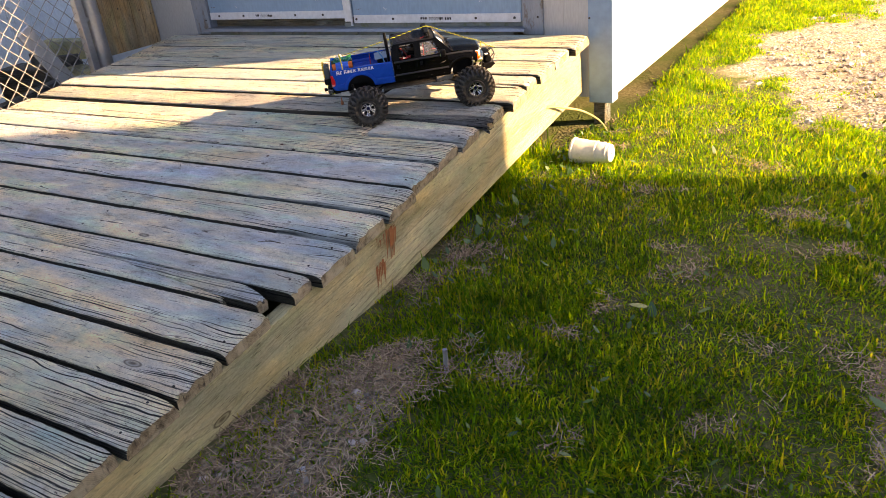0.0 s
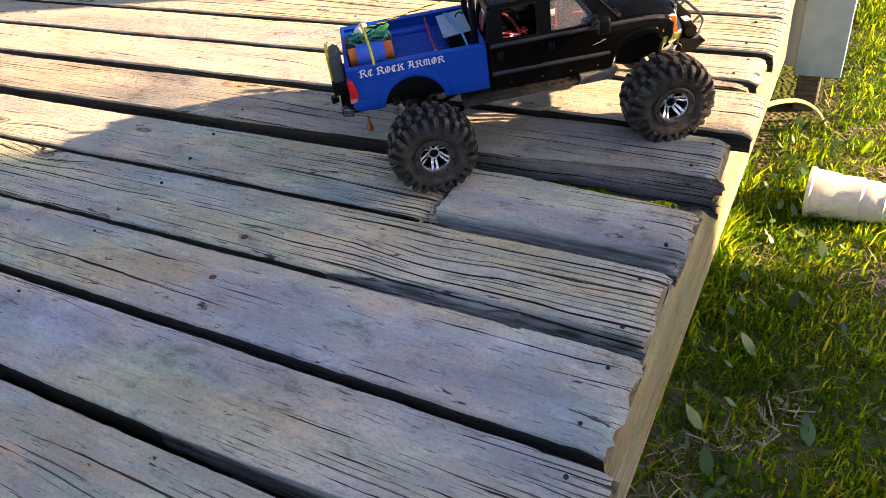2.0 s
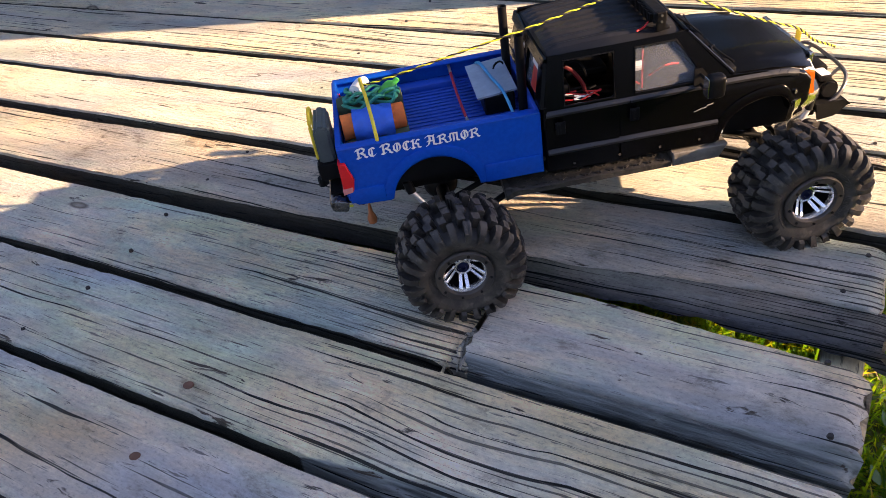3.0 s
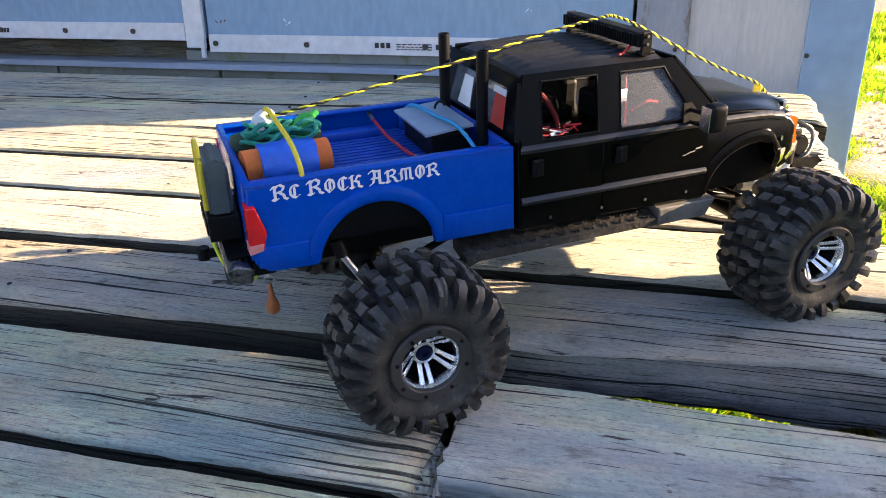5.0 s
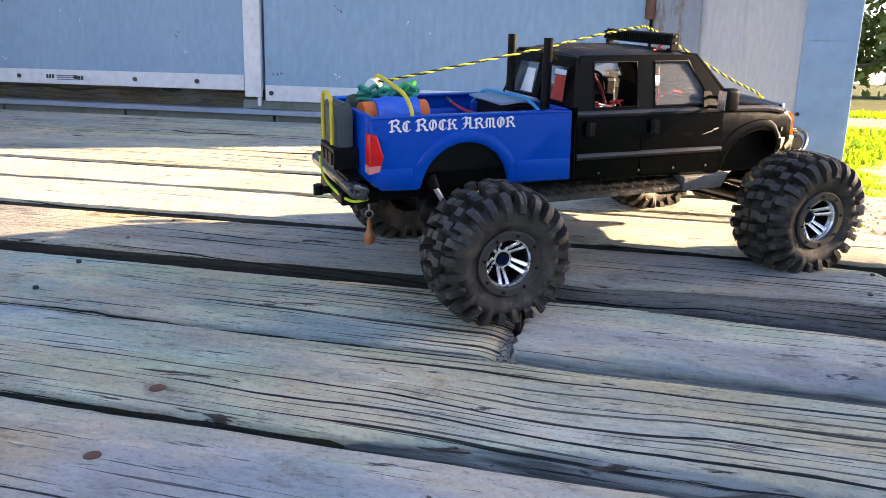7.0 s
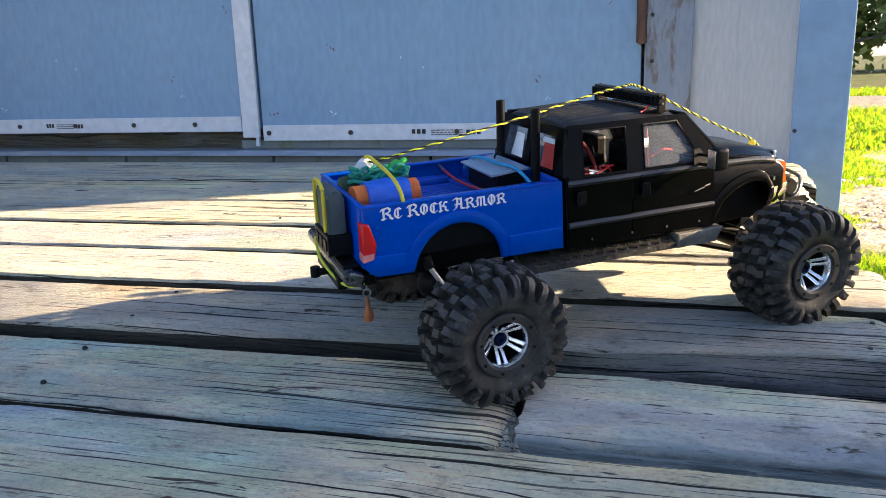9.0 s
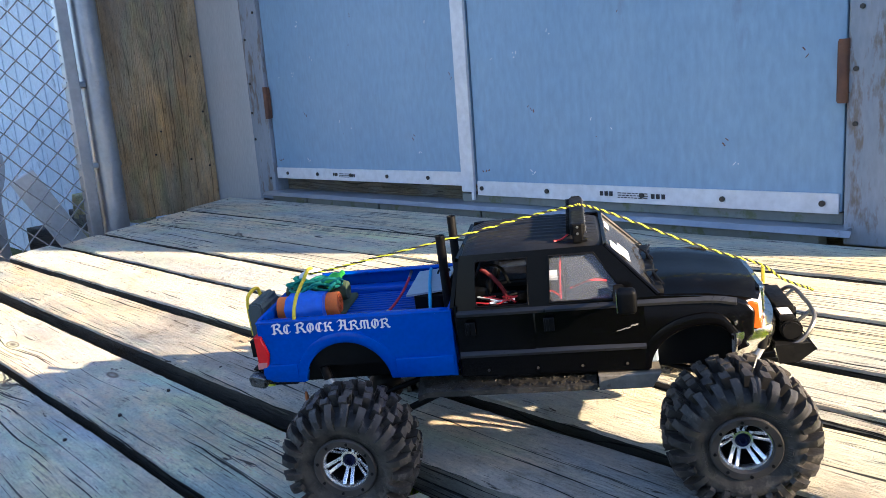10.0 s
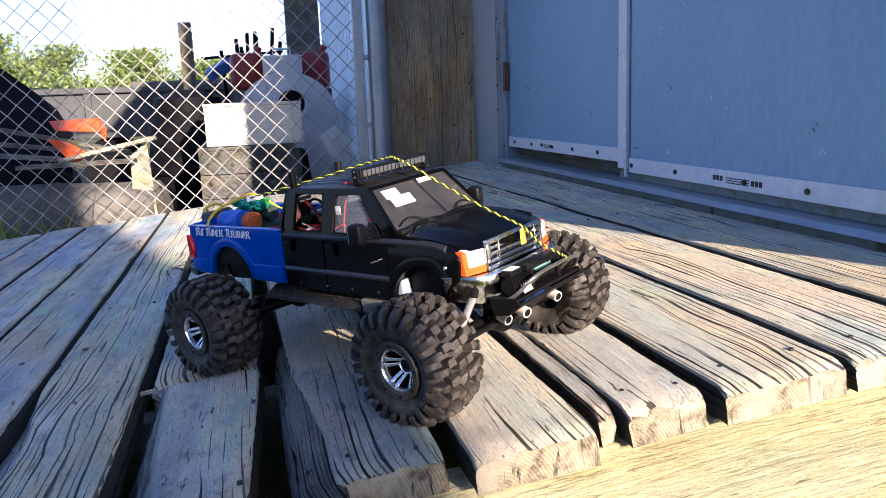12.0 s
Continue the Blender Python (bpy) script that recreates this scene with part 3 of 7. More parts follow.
m, nt, links, bsdf = nodes_of("grass blade")
geo = nt.new("ShaderNodeNewGeometry")
col = ramp(nt, geo.outputs["Random Per Island"], [(0.0, (0.004, 0.024, 0.001)), (0.45, (0.017, 0.084, 0.003)), (0.82, (0.048, 0.150, 0.006)), (0.955, (0.13, 0.14, 0.014)), (1.0, (0.26, 0.19, 0.08))], links)
col = mixed(nt, links, "MULTIPLY", 1.0, col, ramp(nt, noise_of(nt, links, place_of(nt, links), 5.0, 4, 0.6), [(0.32, (0.42, 0.58, 0.6)), (0.5, (1.0,)), (0.68, (1.7, 1.4, 1.0))], links))
clump = ramp(nt, noise_of(nt, links, place_of(nt, links), 24.0, 4, 0.6), [(0.34, (0.40, 0.45, 0.5)), (0.48, (0.95,)), (0.64, (1.55, 1.45, 1.2))], links)
col = mixed(nt, links, "MULTIPLY", 1.0, col, clump)
links.new(col, bsdf.inputs["Base Color"])
bsdf.inputs["Roughness"].default_value = 0.55
bsdf.inputs["Specular IOR Level"].default_value = 0.18
tr, mx = nt.new("ShaderNodeBsdfTranslucent"), nt.new("ShaderNodeMixShader")
glow = ramp(nt, geo.outputs["Random Per Island"], [(0.0, (0.10, 0.28, 0.002)), (0.5, (0.32, 0.54, 0.003)), (0.85, (0.66, 0.76, 0.004)), (1.0, (0.76, 0.64, 0.02))], links)
links.new(mixed(nt, links, "MULTIPLY", 1.0, glow, ramp(nt, noise_of(nt, links, place_of(nt, links), 5.0, 4, 0.6), [(0.34, (0.6, 0.72, 0.6)), (0.5, (1.0,)), (0.66, (1.25, 1.12, 1.0))], links)), tr.inputs[0])
mx.inputs[0].default_value = 0.60
links.new(bsdf.outputs[0], mx.inputs[1])
links.new(tr.outputs[0], mx.inputs[2])
links.new(mx.outputs[0], nt["Material Output"].inputs[0])
GRASS = m

m, nt, links, bsdf = nodes_of("weed leaf")
geo = nt.new("ShaderNodeNewGeometry")
links.new(ramp(nt, geo.outputs["Random Per Island"], [(0.0, (0.022, 0.065, 0.010)), (0.6, (0.045, 0.105, 0.016)), (1.0, (0.08, 0.145, 0.022))], links), bsdf.inputs["Base Color"])
bsdf.inputs["Roughness"].default_value = 0.5
WEED = m


def thin(x, y):
    """Patches where the lawn grows thin and low."""
    return min(1.0, max(0.0, -(noise.noise((x * 3.7, y * 3.7, 21.0)) * 0.75 + noise.noise((x * 10.0, y * 10.0, 5.0)) * 0.65) + 0.08))


def lawn(name, x0, x1, y0, y1, count, length, width, seed, label, keep=None):
    """Grass as one mesh of bent blades, growing in tufts and thin on bare ground."""
    rng = np.random.default_rng(seed)
    pts = []
    while len(pts) < count:
        cx, cy = rng.uniform(x0, x1), rng.uniform(y0, y1)
        b = min(1.0, bare(cx, cy) * (1.5 if cy > 0 else 0.85) + thin(cx, cy) * (0.85 if cy < 0.0 else 0.35))
        if (keep and not keep(cx, cy)) or b > rng.uniform(0.25, 1.05):
            continue
        tall = 1.0 + 0.55 * noise.noise((cx * 6, cy * 6, 11.0))
        for k in range(int(rng.integers(3, 12))):
            pts.append((cx + rng.normal(0, 0.018), cy + rng.normal(0, 0.018), (1.0 - 0.72 * b) * tall))
    p = np.array(pts[:count])
    n = len(p)
    a, lean = rng.uniform(0, math.tau, n), rng.uniform(0.25, 1.25, n)
    ln = length * rng.uniform(0.45, 1.35, n) * p[:, 2]
    ln *= np.where(rng.random(n) < 0.06, 1.7, 1.0)
    w = width * rng.uniform(0.6, 1.4, n)
    d = np.stack([np.cos(a), np.sin(a)], 1)
    s = np.stack([-d[:, 1], d[:, 0]], 1)
    co = np.zeros((n, 5, 3))
    z = GROUND - 0.008
    for k, (t, ww) in enumerate(((0, 1), (0, -1), (0.55, 0.8), (0.55, -0.8), (1, 0))):
        co[:, k, :2] = p[:, :2] + d * (ln * lean * t * t * 0.8)[:, None] + s * (w * 0.5 * ww)[:, None]
        co[:, k, 2] = z + ln * t * (1 - 0.35 * lean * t)
    base = np.arange(n)[:, None] * 5
    loops = np.concatenate([base + np.array([[0, 1, 3, 2]]), base + np.array([[2, 3, 4]])], 1).astype(np.int32)
    me = bpy.data.meshes.new(name)
    me.vertices.add(n * 5)
    me.vertices.foreach_set("co", co.ravel())
    me.loops.add(n * 7)
    me.loops.foreach_set("vertex_index", loops.ravel())
    me.polygons.add(n * 2)
    me.polygons.foreach_set("loop_start", (np.arange(n)[:, None] * 7 + np.array([[0, 4]])).ravel().astype(np.int32))
    me.update(calc_edges=True)
    me.materials.append(GRASS)
    return tagged(new(name, me), label, "grass", kind="stuff")


lawn("grass", 0.02, 1.9, -2.7, 0.6, 200000, 0.031, 0.0040, 1, "short patchy green lawn beside the ramp", lambda x, y: not (x < 0.12 and y > -0.02))
lawn("grass", 0.12, 3.0, 0.6, 3.6, 110000, 0.036, 0.005, 2, "sunlit yellow-green lawn along the shed")
lawn("grass", 0.12, 4.5, 3.6, 13.0, 110000, 0.06, 0.013, 3, "distant sunlit lawn beyond the shed")
lawn("grass", 1.85, 4.6, -4.2, 0.6, 36000, 0.06, 0.008, 8, "plain green lawn away from the ramp")
lawn("grass", -0.75, 0.0, -1.25, -0.35, 5000, 0.075, 0.004, 7, "weeds growing under the ramp")
lawn("grass", -0.42, 0.0, -0.80, -0.50, 7000, 0.055, 0.006, 21, "sunlit weeds seen through the gap in the ramp")
lawn("grass", -2.80, -2.45, -2.75, -1.55, 1300, 0.34, 0.005, 14, "tall yellowing grass stalks along the fence")
lawn("grass", -4.6, -2.3, -3.4, -1.25, 7000, 0.20, 0.005, 4, "long dry grass under the fence")

m, nt, links, bsdf = nodes_of("dead straw")
geo = nt.new("ShaderNodeNewGeometry")
links.new(ramp(nt, geo.outputs["Random Per Island"], [(0.0, (0.12, 0.075, 0.042)), (0.5, (0.26, 0.18, 0.11)), (1.0, (0.46, 0.36, 0.23))], links), bsdf.inputs["Base Color"])
bsdf.inputs["Roughness"].default_value = 0.8
rng = np.random.default_rng(77)
verts, faces = [], []
while len(faces) < 22000:
    x, y = rng.uniform(0.0, 1.75), rng.uniform(-2.7, 0.1)
    b = bare(x, y) + 0.8 * thin(x, y)
    if b < rng.uniform(0.25, 1.0):
        continue
    a, ln, w = rng.uniform(0, math.tau), rng.uniform(0.010, 0.036), rng.uniform(0.0004, 0.0011)
    c, s, z, up = math.cos(a), math.sin(a), GROUND + rng.uniform(0.004, 0.014), rng.uniform(-0.006, 0.012)
    k = len(verts)
    verts += [(x - s * w, y + c * w, z), (x + s * w, y - c * w, z), (x + c * ln + s * w, y + s * ln - c * w, z + up), (x + c * ln - s * w, y + s * ln + c * w, z + up)]
    faces.append((k, k + 1, k + 2, k + 3))
tagged(plain(verts, faces, "straw", m), "dead straw lying on the bare ground", "straw", kind="stuff")
rng = np.random.default_rng(78)
verts, faces = [], []
cube = ((-1, -1, -1), (1, -1, -1), (1, 1, -1), (-1, 1, -1), (-0.7, -0.7, 1), (0.7, -0.7, 1), (0.7, 0.7, 1), (-0.7, 0.7, 1))
while len(verts) < 8 * 2600:
    x, y = rng.uniform(0.0, 2.6), rng.uniform(-2.7, 2.6)
    if bare(x, y) < rng.uniform(0.3, 1.1):
        continue
    s = rng.uniform(0.0025, 0.009) * (1.6 if rng.random() < 0.06 else 1)
    r = Matrix.LocRotScale((x, y, GROUND + s * 0.5), (pose(0, 0, 0, *rng.uniform(-40, 40, 2), rng.uniform(0, 360))).to_quaternion(), (s * rng.uniform(0.7, 1.5), s, s * rng.uniform(0.5, 0.9)))
    k = len(verts)
    verts += [tuple(r @ Vector(p)) for p in cube]
    faces += [tuple(k + i for i in f) for f in ((0, 3, 2, 1), (4, 5, 6, 7), (0, 1, 5, 4), (1, 2, 6, 5), (2, 3, 7, 6), (3, 0, 4, 7))]
m, nt, links, bsdf = nodes_of("pebble")
geo = nt.new("ShaderNodeNewGeometry")
links.new(ramp(nt, geo.outputs["Random Per Island"], [(0.0, (0.16, 0.14, 0.12)), (0.5, (0.32, 0.29, 0.26)), (0.85, (0.46, 0.43, 0.40)), (1.0, (0.30, 0.31, 0.34))], links), bsdf.inputs["Base Color"])
bsdf.inputs["Roughness"].default_value = 0.9
tagged(plain(verts, faces, "gravel", m), "loose grey and brown gravel on the bare ground", "gravel", kind="stuff")

# ---- the shed ----
L, R, SEAM, END = -2.075, -0.277, -1.143, 0.105
TOP, DOORTOP = 2.55, 2.06
bm = bmesh.new()
box(bm, -2.545, L - 0.113, 0.0, 0.09, GROUND, DOORTOP + 0.1)
box(bm, -0.18, 0.012, 0.0, 0.09, -0.27, DOORTOP + 0.1)
box(bm, -2.545, 0.012, 0.0, 0.09, DOORTOP + 0.1, TOP)
for x in (-0.095,):
    box(bm, x - 0.0015, x + 0.0015, -0.002, 0.0, -0.2, DOORTOP)
tagged(part("wall_front", bm, PANEL), "pale grey weathered panels around the double door", "wall", kind="structure")
bm = bmesh.new()
box(bm, END - 0.09, END - 0.004, 0.09, 5.0, -0.27, TOP)
for k in range(14):
    box(bm, END - 0.004, END, 0.1 + k * 0.35, 0.1 + k * 0.35 + 0.345, -0.27, TOP, 0.002, seg=1)
tagged(part("wall_side", bm, SIDE), "white painted siding on the sunny side of the shed", "wall", kind="structure")
bm = bmesh.new()
box(bm, 0.012, END, -0.008, 0.0, -0.29, TOP, 0.002)
box(bm, END - 0.003, END + 0.006, -0.008, 0.06, -0.29, TOP, 0.002)
box(bm, 0.02, END - 0.002, -0.0095, -0.008, 0.19, 0.192)
corner = tagged(part("trim_corner", bm, CORNER), "pale blue metal corner trim of the shed", "trim", kind="structure")
bm = bmesh.new()
for z in (0.05, 0.42, 0.9):
    rod(bm, (0.018, -0.012, z), (0.018, -0.004, z), 0.004, 8)
part("screw", bm, SCREW, corner)
bm = bmesh.new()
box(bm, -9.6, -2.56, 0.02, 0.12, -0.6, 3.0)
for k in range(30):
    box(bm, -9.5 + k * 0.232, -9.496 + k * 0.232, 0.014, 0.02, -0.6, 3.0)
box(bm, -9.6, -9.5, 0.12, 5.0, -0.6, 3.0)
tagged(part("wall_far", bm, FARWALL), "pale blue siding running on behind the fence", "wall", kind="structure")
# unseen flat roof, added to close the shed and cast its shadow
bm = bmesh.new()
box(bm, -2.6, END + 0.03, -0.02, 5.05, TOP, TOP + 0.08)
box(bm, -9.65, -2.6, 0.0, 5.05, 3.0, 3.08)
tagged(part("roof", bm, JOIST), "unseen flat roof added to close the shed and cast its shadow", "roof", kind="structure")
# unseen back, side and floor, added dark to block light
bm = bmesh.new()
box(bm, -2.5, 0.09, 4.95, 5.0, GROUND, TOP)
box(bm, -2.545, -2.45, 0.09, 4.95, GROUND, TOP)
box(bm, -2.45, 0.015, 0.1, 4.9, -0.06, -0.02)
tagged(part("wall_inner", bm, JOIST), "unseen dark walls and floor added to close the shed", "wall", kind="structure")
bm = bmesh.new()
box(bm, -2.5, -0.02, 0.10, 0.15, -0.27, -0.06)
box(bm, -2.5, -0.02, 1.2, 1.25, -0.27, -0.06)
for x in (0.045, -1.2, -2.4):
    box(bm, x - 0.025, x + 0.025, 0.02, 0.09, GROUND - 0.02, -0.285, 0.003)
tagged(part("foundation", bm, JOIST), "dark timber feet and beams under the shed", "foundation", kind="structure")


def jamb(name, x0, x1, label):
    bm = bmesh.new()
    box(bm, x0, x1, -0.012, 0.06, -0.015, DOORTOP + 0.1, 0.003)
    ob = tagged(part(name, bm, JAMB), label, "door frame", kind="structure")
    bm = bmesh.new()
    rng = random.Random(len(name))
    for k in range(7):
        z = 0.06 + k * 0.11 + rng.uniform(-0.03, 0.03)
        x = rng.choice((x0 + 0.02, x1 - 0.02)) + rng.uniform(-0.008, 0.008)
        rod(bm, (x, -0.0155, z), (x, -0.010, z), 0.0042, 8)
    part("nail", bm, SCREW, ob)
    return ob


jamb("trim_jamb_a", L - 0.113, L - 0.006, "flaking blue-grey door frame post with a rusty hinge")
jamb("trim_jamb_b", R + 0.006, R + 0.098, "flaking grey door frame post with nail heads")
bm = bmesh.new()
box(bm, L - 0.113, R + 0.098, -0.012, 0.06, DOORTOP + 0.004, DOORTOP + 0.098, 0.003)
tagged(part("trim_head", bm, JAMB), "grey door frame head", "trim", kind="structure")


def door(name, x0, x1, zb, astragal, hinge_x, hinges, screws, label):
    """A flat sheeted door leaf with a white bottom strip, screws, hinges and printed marks."""
    bm = bmesh.new()
    box(bm, x0, x1, 0.0, 0.04, zb, DOORTOP, 0.002)
    ob = tagged(part(name, bm, BLUE_DOOR), label, "door", kind="structure")
    bm = bmesh.new()
    box(bm, x0 + 0.003, x1 - 0.004 - (0.042 if astragal else 0), -0.005, -0.0005, zb - 0.004, zb + 0.032, 0.0012)
    part("bottom_strip", bm, STRIP, ob, "white aluminium strip with screws")
    if astragal:
        bm = bmesh.new()
        box(bm, x1 - 0.042, x1 + 0.001, -0.010, -0.0005, zb - 0.018, DOORTOP, 0.0015)
        box(bm, x1 - 0.010, x1 - 0.002, -0.008, 0.0, zb - 0.038, zb - 0.018)
        part("astragal", bm, STRIP, ob, "white cover strip over the meeting edge")
    for x in screws:
        bm = bmesh.new()
        rod(bm, (x, -0.0085, zb + 0.014), (x, -0.004, zb + 0.014), 0.0055, 10)
        part("screw", bm, SCREW, ob)
    for z in hinges:
        bm = bmesh.new()
        rod(bm, (hinge_x, -0.014, z - 0.052), (hinge_x, -0.014, z + 0.052), 0.0085, 12)
        for k in range(3):
            rod(bm, (hinge_x, -0.014, z - 0.036 + k * 0.036), (hinge_x, -0.014, z - 0.034 + k * 0.036), 0.0098, 12)
        box(bm, hinge_x - 0.012, hinge_x + 0.012, -0.010, -0.004, z - 0.05, z + 0.05)
        part("hinge", bm, RUST, ob, "rusty butt hinge", True)
    # small print on the strip, too small to read
    bm = bmesh.new()
    cx = x0 + (x1 - x0) * (0.35 if astragal else 0.43)
    rng = random.Random(4)
    s = 0.7 if astragal else 1.0
    for k in range(3):
        bar_text(bm, cx + k * 0.012 * s, zb + 0.010, 0.008 * s, 0.010, -0.005)
        bar_text(bm, cx + (0.125 + k * 0.012) * s, zb + 0.008, 0.008 * s, 0.010, -0.005)
    for r in range(3):
        x = cx + 0.045 * s
        while x < cx + 0.115 * s:
            w = rng.uniform(0.004, 0.010)
            bar_text(bm, x, zb + 0.007 + r * 0.0048, w * s, 0.0018, -0.005)
            x += (w + 0.003) * s
    part("print", bm, INK, ob)
    # chips and scrapes in the paint
    bm, bm2 = bmesh.new(), bmesh.new()
    for k in range(20):
        x, z = rng.uniform(x0 + 0.03, x1 - 0.06), zb + 0.05 + 0.75 * rng.random() ** 1.4
        t = bm if rng.random() < 0.55 else bm2
        n = rng.randint(1, 3)
        for j in range(n):
            w, h = rng.uniform(0.0012, 0.0032), rng.uniform(0.002, 0.009)
            box(t, 0, w, -0.0006, 0.0004, 0, h, m=pose(x + rng.uniform(-0.01, 0.01), 0, z + rng.uniform(-0.01, 0.01), 0, rng.uniform(-60, 60), 0))
    part("paint_chip", bm, STRIP, ob, "small white scrapes")
    part("chip", bm2, RUST, ob, "small dark chips")
    return ob


door("door_1", L, SEAM - 0.003, 0.062, True, L + 0.001, (0.31, 1.05, 1.8), [L + 0.07 + k * 0.172 for k in range(5)], "pale blue sheeted door leaf with white cover strip, closed")
door("door_2", SEAM + 0.003, R, 0.040, False, R + 0.001, (0.278, 1.05, 1.8), [-1.121, -0.915, -0.665, -0.49, -0.308], "pale blue sheeted door leaf with scuffed white bottom strip, closed")
bm = bmesh.new()
box(bm, L - 0.02, R + 0.02, -0.046, 0.05, 0.010, 0.016, 0.001)
for k in range(24):
    x = L - 0.02 + k * 0.077
    slab(bm, [(x, -0.046, 0.0155 + 0.002 * math.sin(k * 1.7)), (x + 0.078, -0.046, 0.0155 + 0.002 * math.sin(k * 1.7 + 1.7)), (x + 0.078, -0.056, 0.006), (x, -0.056, 0.006)], 0.001)
tagged(part("trim_sill", bm, SILL), "bent dull metal door sill", "sill", kind="structure")
bm = bmesh.new()
for x0, x1 in ((-2.06, -1.86), (-1.855, -1.5), (-1.495, -1.1), (-1.095, -0.72), (-0.715, -0.3)):
    box(bm, x0, x1, -0.040, 0.0, -0.05, 0.0095, 0.003)
box(bm, -1.2, R, 0.004, 0.03, 0.017, 0.037)
tagged(part("baseboard", bm, BASE), "damp mossy boards under the door sill", "baseboard", kind="structure")
# thin dark sheet added behind the doors, standing in for shade in their gaps
bm = bmesh.new()
box(bm, -2.3, R + 0.02, 0.0405, 0.045, 0.0, DOORTOP)
tagged(part("wall_behind_doors", bm, JOIST), "dark sheet added behind the doors to blacken their gaps", "wall", kind="structure")

# ---- plywood return, fence post and chain-link fence ----
bm = bmesh.new()
box(bm, -2.52, -2.50, -0.37, -0.006, -0.06, 1.9, 0.0015)
ply = tagged(part("plywood_panel", bm, PLY), "upright bare plywood sheet with brown grain", "panel")
bm = bmesh.new()
for y, z in ((-0.03, 0.10), (-0.03, 0.30), (-0.05, 0.50), (-0.2, 0.24), (-0.23, 0.16), (-0.10, 0.13)):
    rod(bm, (-2.501, y, z), (-2.4985, y, z), 0.004, 8)
part("nail", bm, SCREW, ply)
post = thing("fence_post", None, label="galvanised steel fence post with two bands beside the plywood", category="fence post")
bm = bmesh.new()
rod(bm, (-2.475, -0.415, -0.55), (-2.475, -0.415, 1.75), 0.043, 28)
part("pipe", bm, GALV, post, "", True)
bm = bmesh.new()
box(bm, -2.475, -2.435, -0.512, -0.474, -0.5, 1.7, 0.003)
part("tension_bar", bm, GALV, post)
for z in (0.148, 0.413, 0.9):
    bm = bmesh.new()
    revolve(bm, [(0.0435, -0.009), (0.0465, -0.009), (0.0465, 0.009), (0.0435, 0.009)], 28, "Z")
    box(bm, -0.01, 0.036, -0.10, -0.04, -0.009, 0.009, 0.001)
    part("band", bm, GALV, post, "", True, pose(-2.475, -0.415, z))
fence = thing("chain_link_fence", None, label="galvanised chain-link fence, white in the sun, behind the ramp", category="fence")
bm = bmesh.new()
PITCH, FX = 0.0365, -2.455
rng = random.Random(8)
z0, nz = -0.42, 57
for i in range(78):
    pts = []
    for k in range(nz):
        y = -0.50 - (i + (0 if (k + i) % 2 else 1)) * PITCH
        pts.append((FX + (0.0025 if k % 2 else -0.0025), y + rng.uniform(-0.002, 0.002), z0 + k * PITCH))
    tube(bm, pts, 0.0028, 4)
part("mesh", bm, WIRE, fence, "woven diamond wire mesh")
bm = bmesh.new()
rod(bm, (FX - 0.02, -0.45, 1.66 + 0.0), (FX - 0.02, -3.4, 1.66), 0.02, 14)
part("top_rail", bm, GALV, fence, "", True)
for y in (-3.35,):
    bm = bmesh.new()
    rod(bm, (FX - 0.03, y, -0.6), (FX - 0.03, y, 1.7), 0.025, 14)
    part("line_post", bm, GALV, fence, "", True)

# ---- unseen block with a step and gable, added to shade the ramp's near end ----
HY = 6 * math.tan(radians(SUN_AZ))
bm = bmesh.new()
box(bm, 6.0, 11.0, HY - 13.8, HY - 0.75, GROUND - 0.1, 4.2)
house = tagged(part("shade_block", bm, SIDE), "unseen stepped block added to shade the near end of the ramp", "house")
bm = bmesh.new()
box(bm, 6.0, 10.0, HY - 0.749, HY - 0.67, GROUND - 0.1, 1.80)
part("shade_step", bm, SIDE, house)
# gable top of the added block
bm = bmesh.new()
prism(bm, [(5.8, 4.2), (11.2, 4.2), (8.5, 5.9)], HY - 13.9, HY - 0.745)
part("roof", bm, JOIST, house)


# ---- the model pick-up truck: x forward, y to its left, z up from the planks ----
truck = thing("model_pickup_truck", DECK @ pose(-0.323, -0.773, 0, 0, 0, 36.6),
              label="black and blue model pick-up with big knobbly tyres on the ramp", category="model truck")
AXLE, HUB_Z, HALF = 0.179, 0.055, 0.0842
FRONT = {"winch_mount", "winch", "winch_motor", "winch_label", "bull_bar", "recovery_point", "recovery_hole"}
BODY["of"], BODY["m"] = truck, pose(-0.08, 0, 0, 0, 1.2, 0) @ pose(0.08, 0, 0)


def arc(cx, cz, r, a0, a1, n, wide=1.0):
    return [(cx + wide * r * math.cos(radians(a0 + (a1 - a0) * k / n)), cz + r * math.sin(radians(a0 + (a1 - a0) * k / n))) for k in range(n + 1)]


def bevel_rim(bm, width, faces_at):
    """Rounds the edges that lie in the planes y = +-faces_at."""
    es = [e for e in bm.edges if all(abs(abs(v.co.y) - faces_at) < 1e-5 for v in e.verts)]
    bmesh.ops.bevel(bm, geom=es, offset=width, segments=3, affect="EDGES", profile=0.5, clamp_overlap=True)


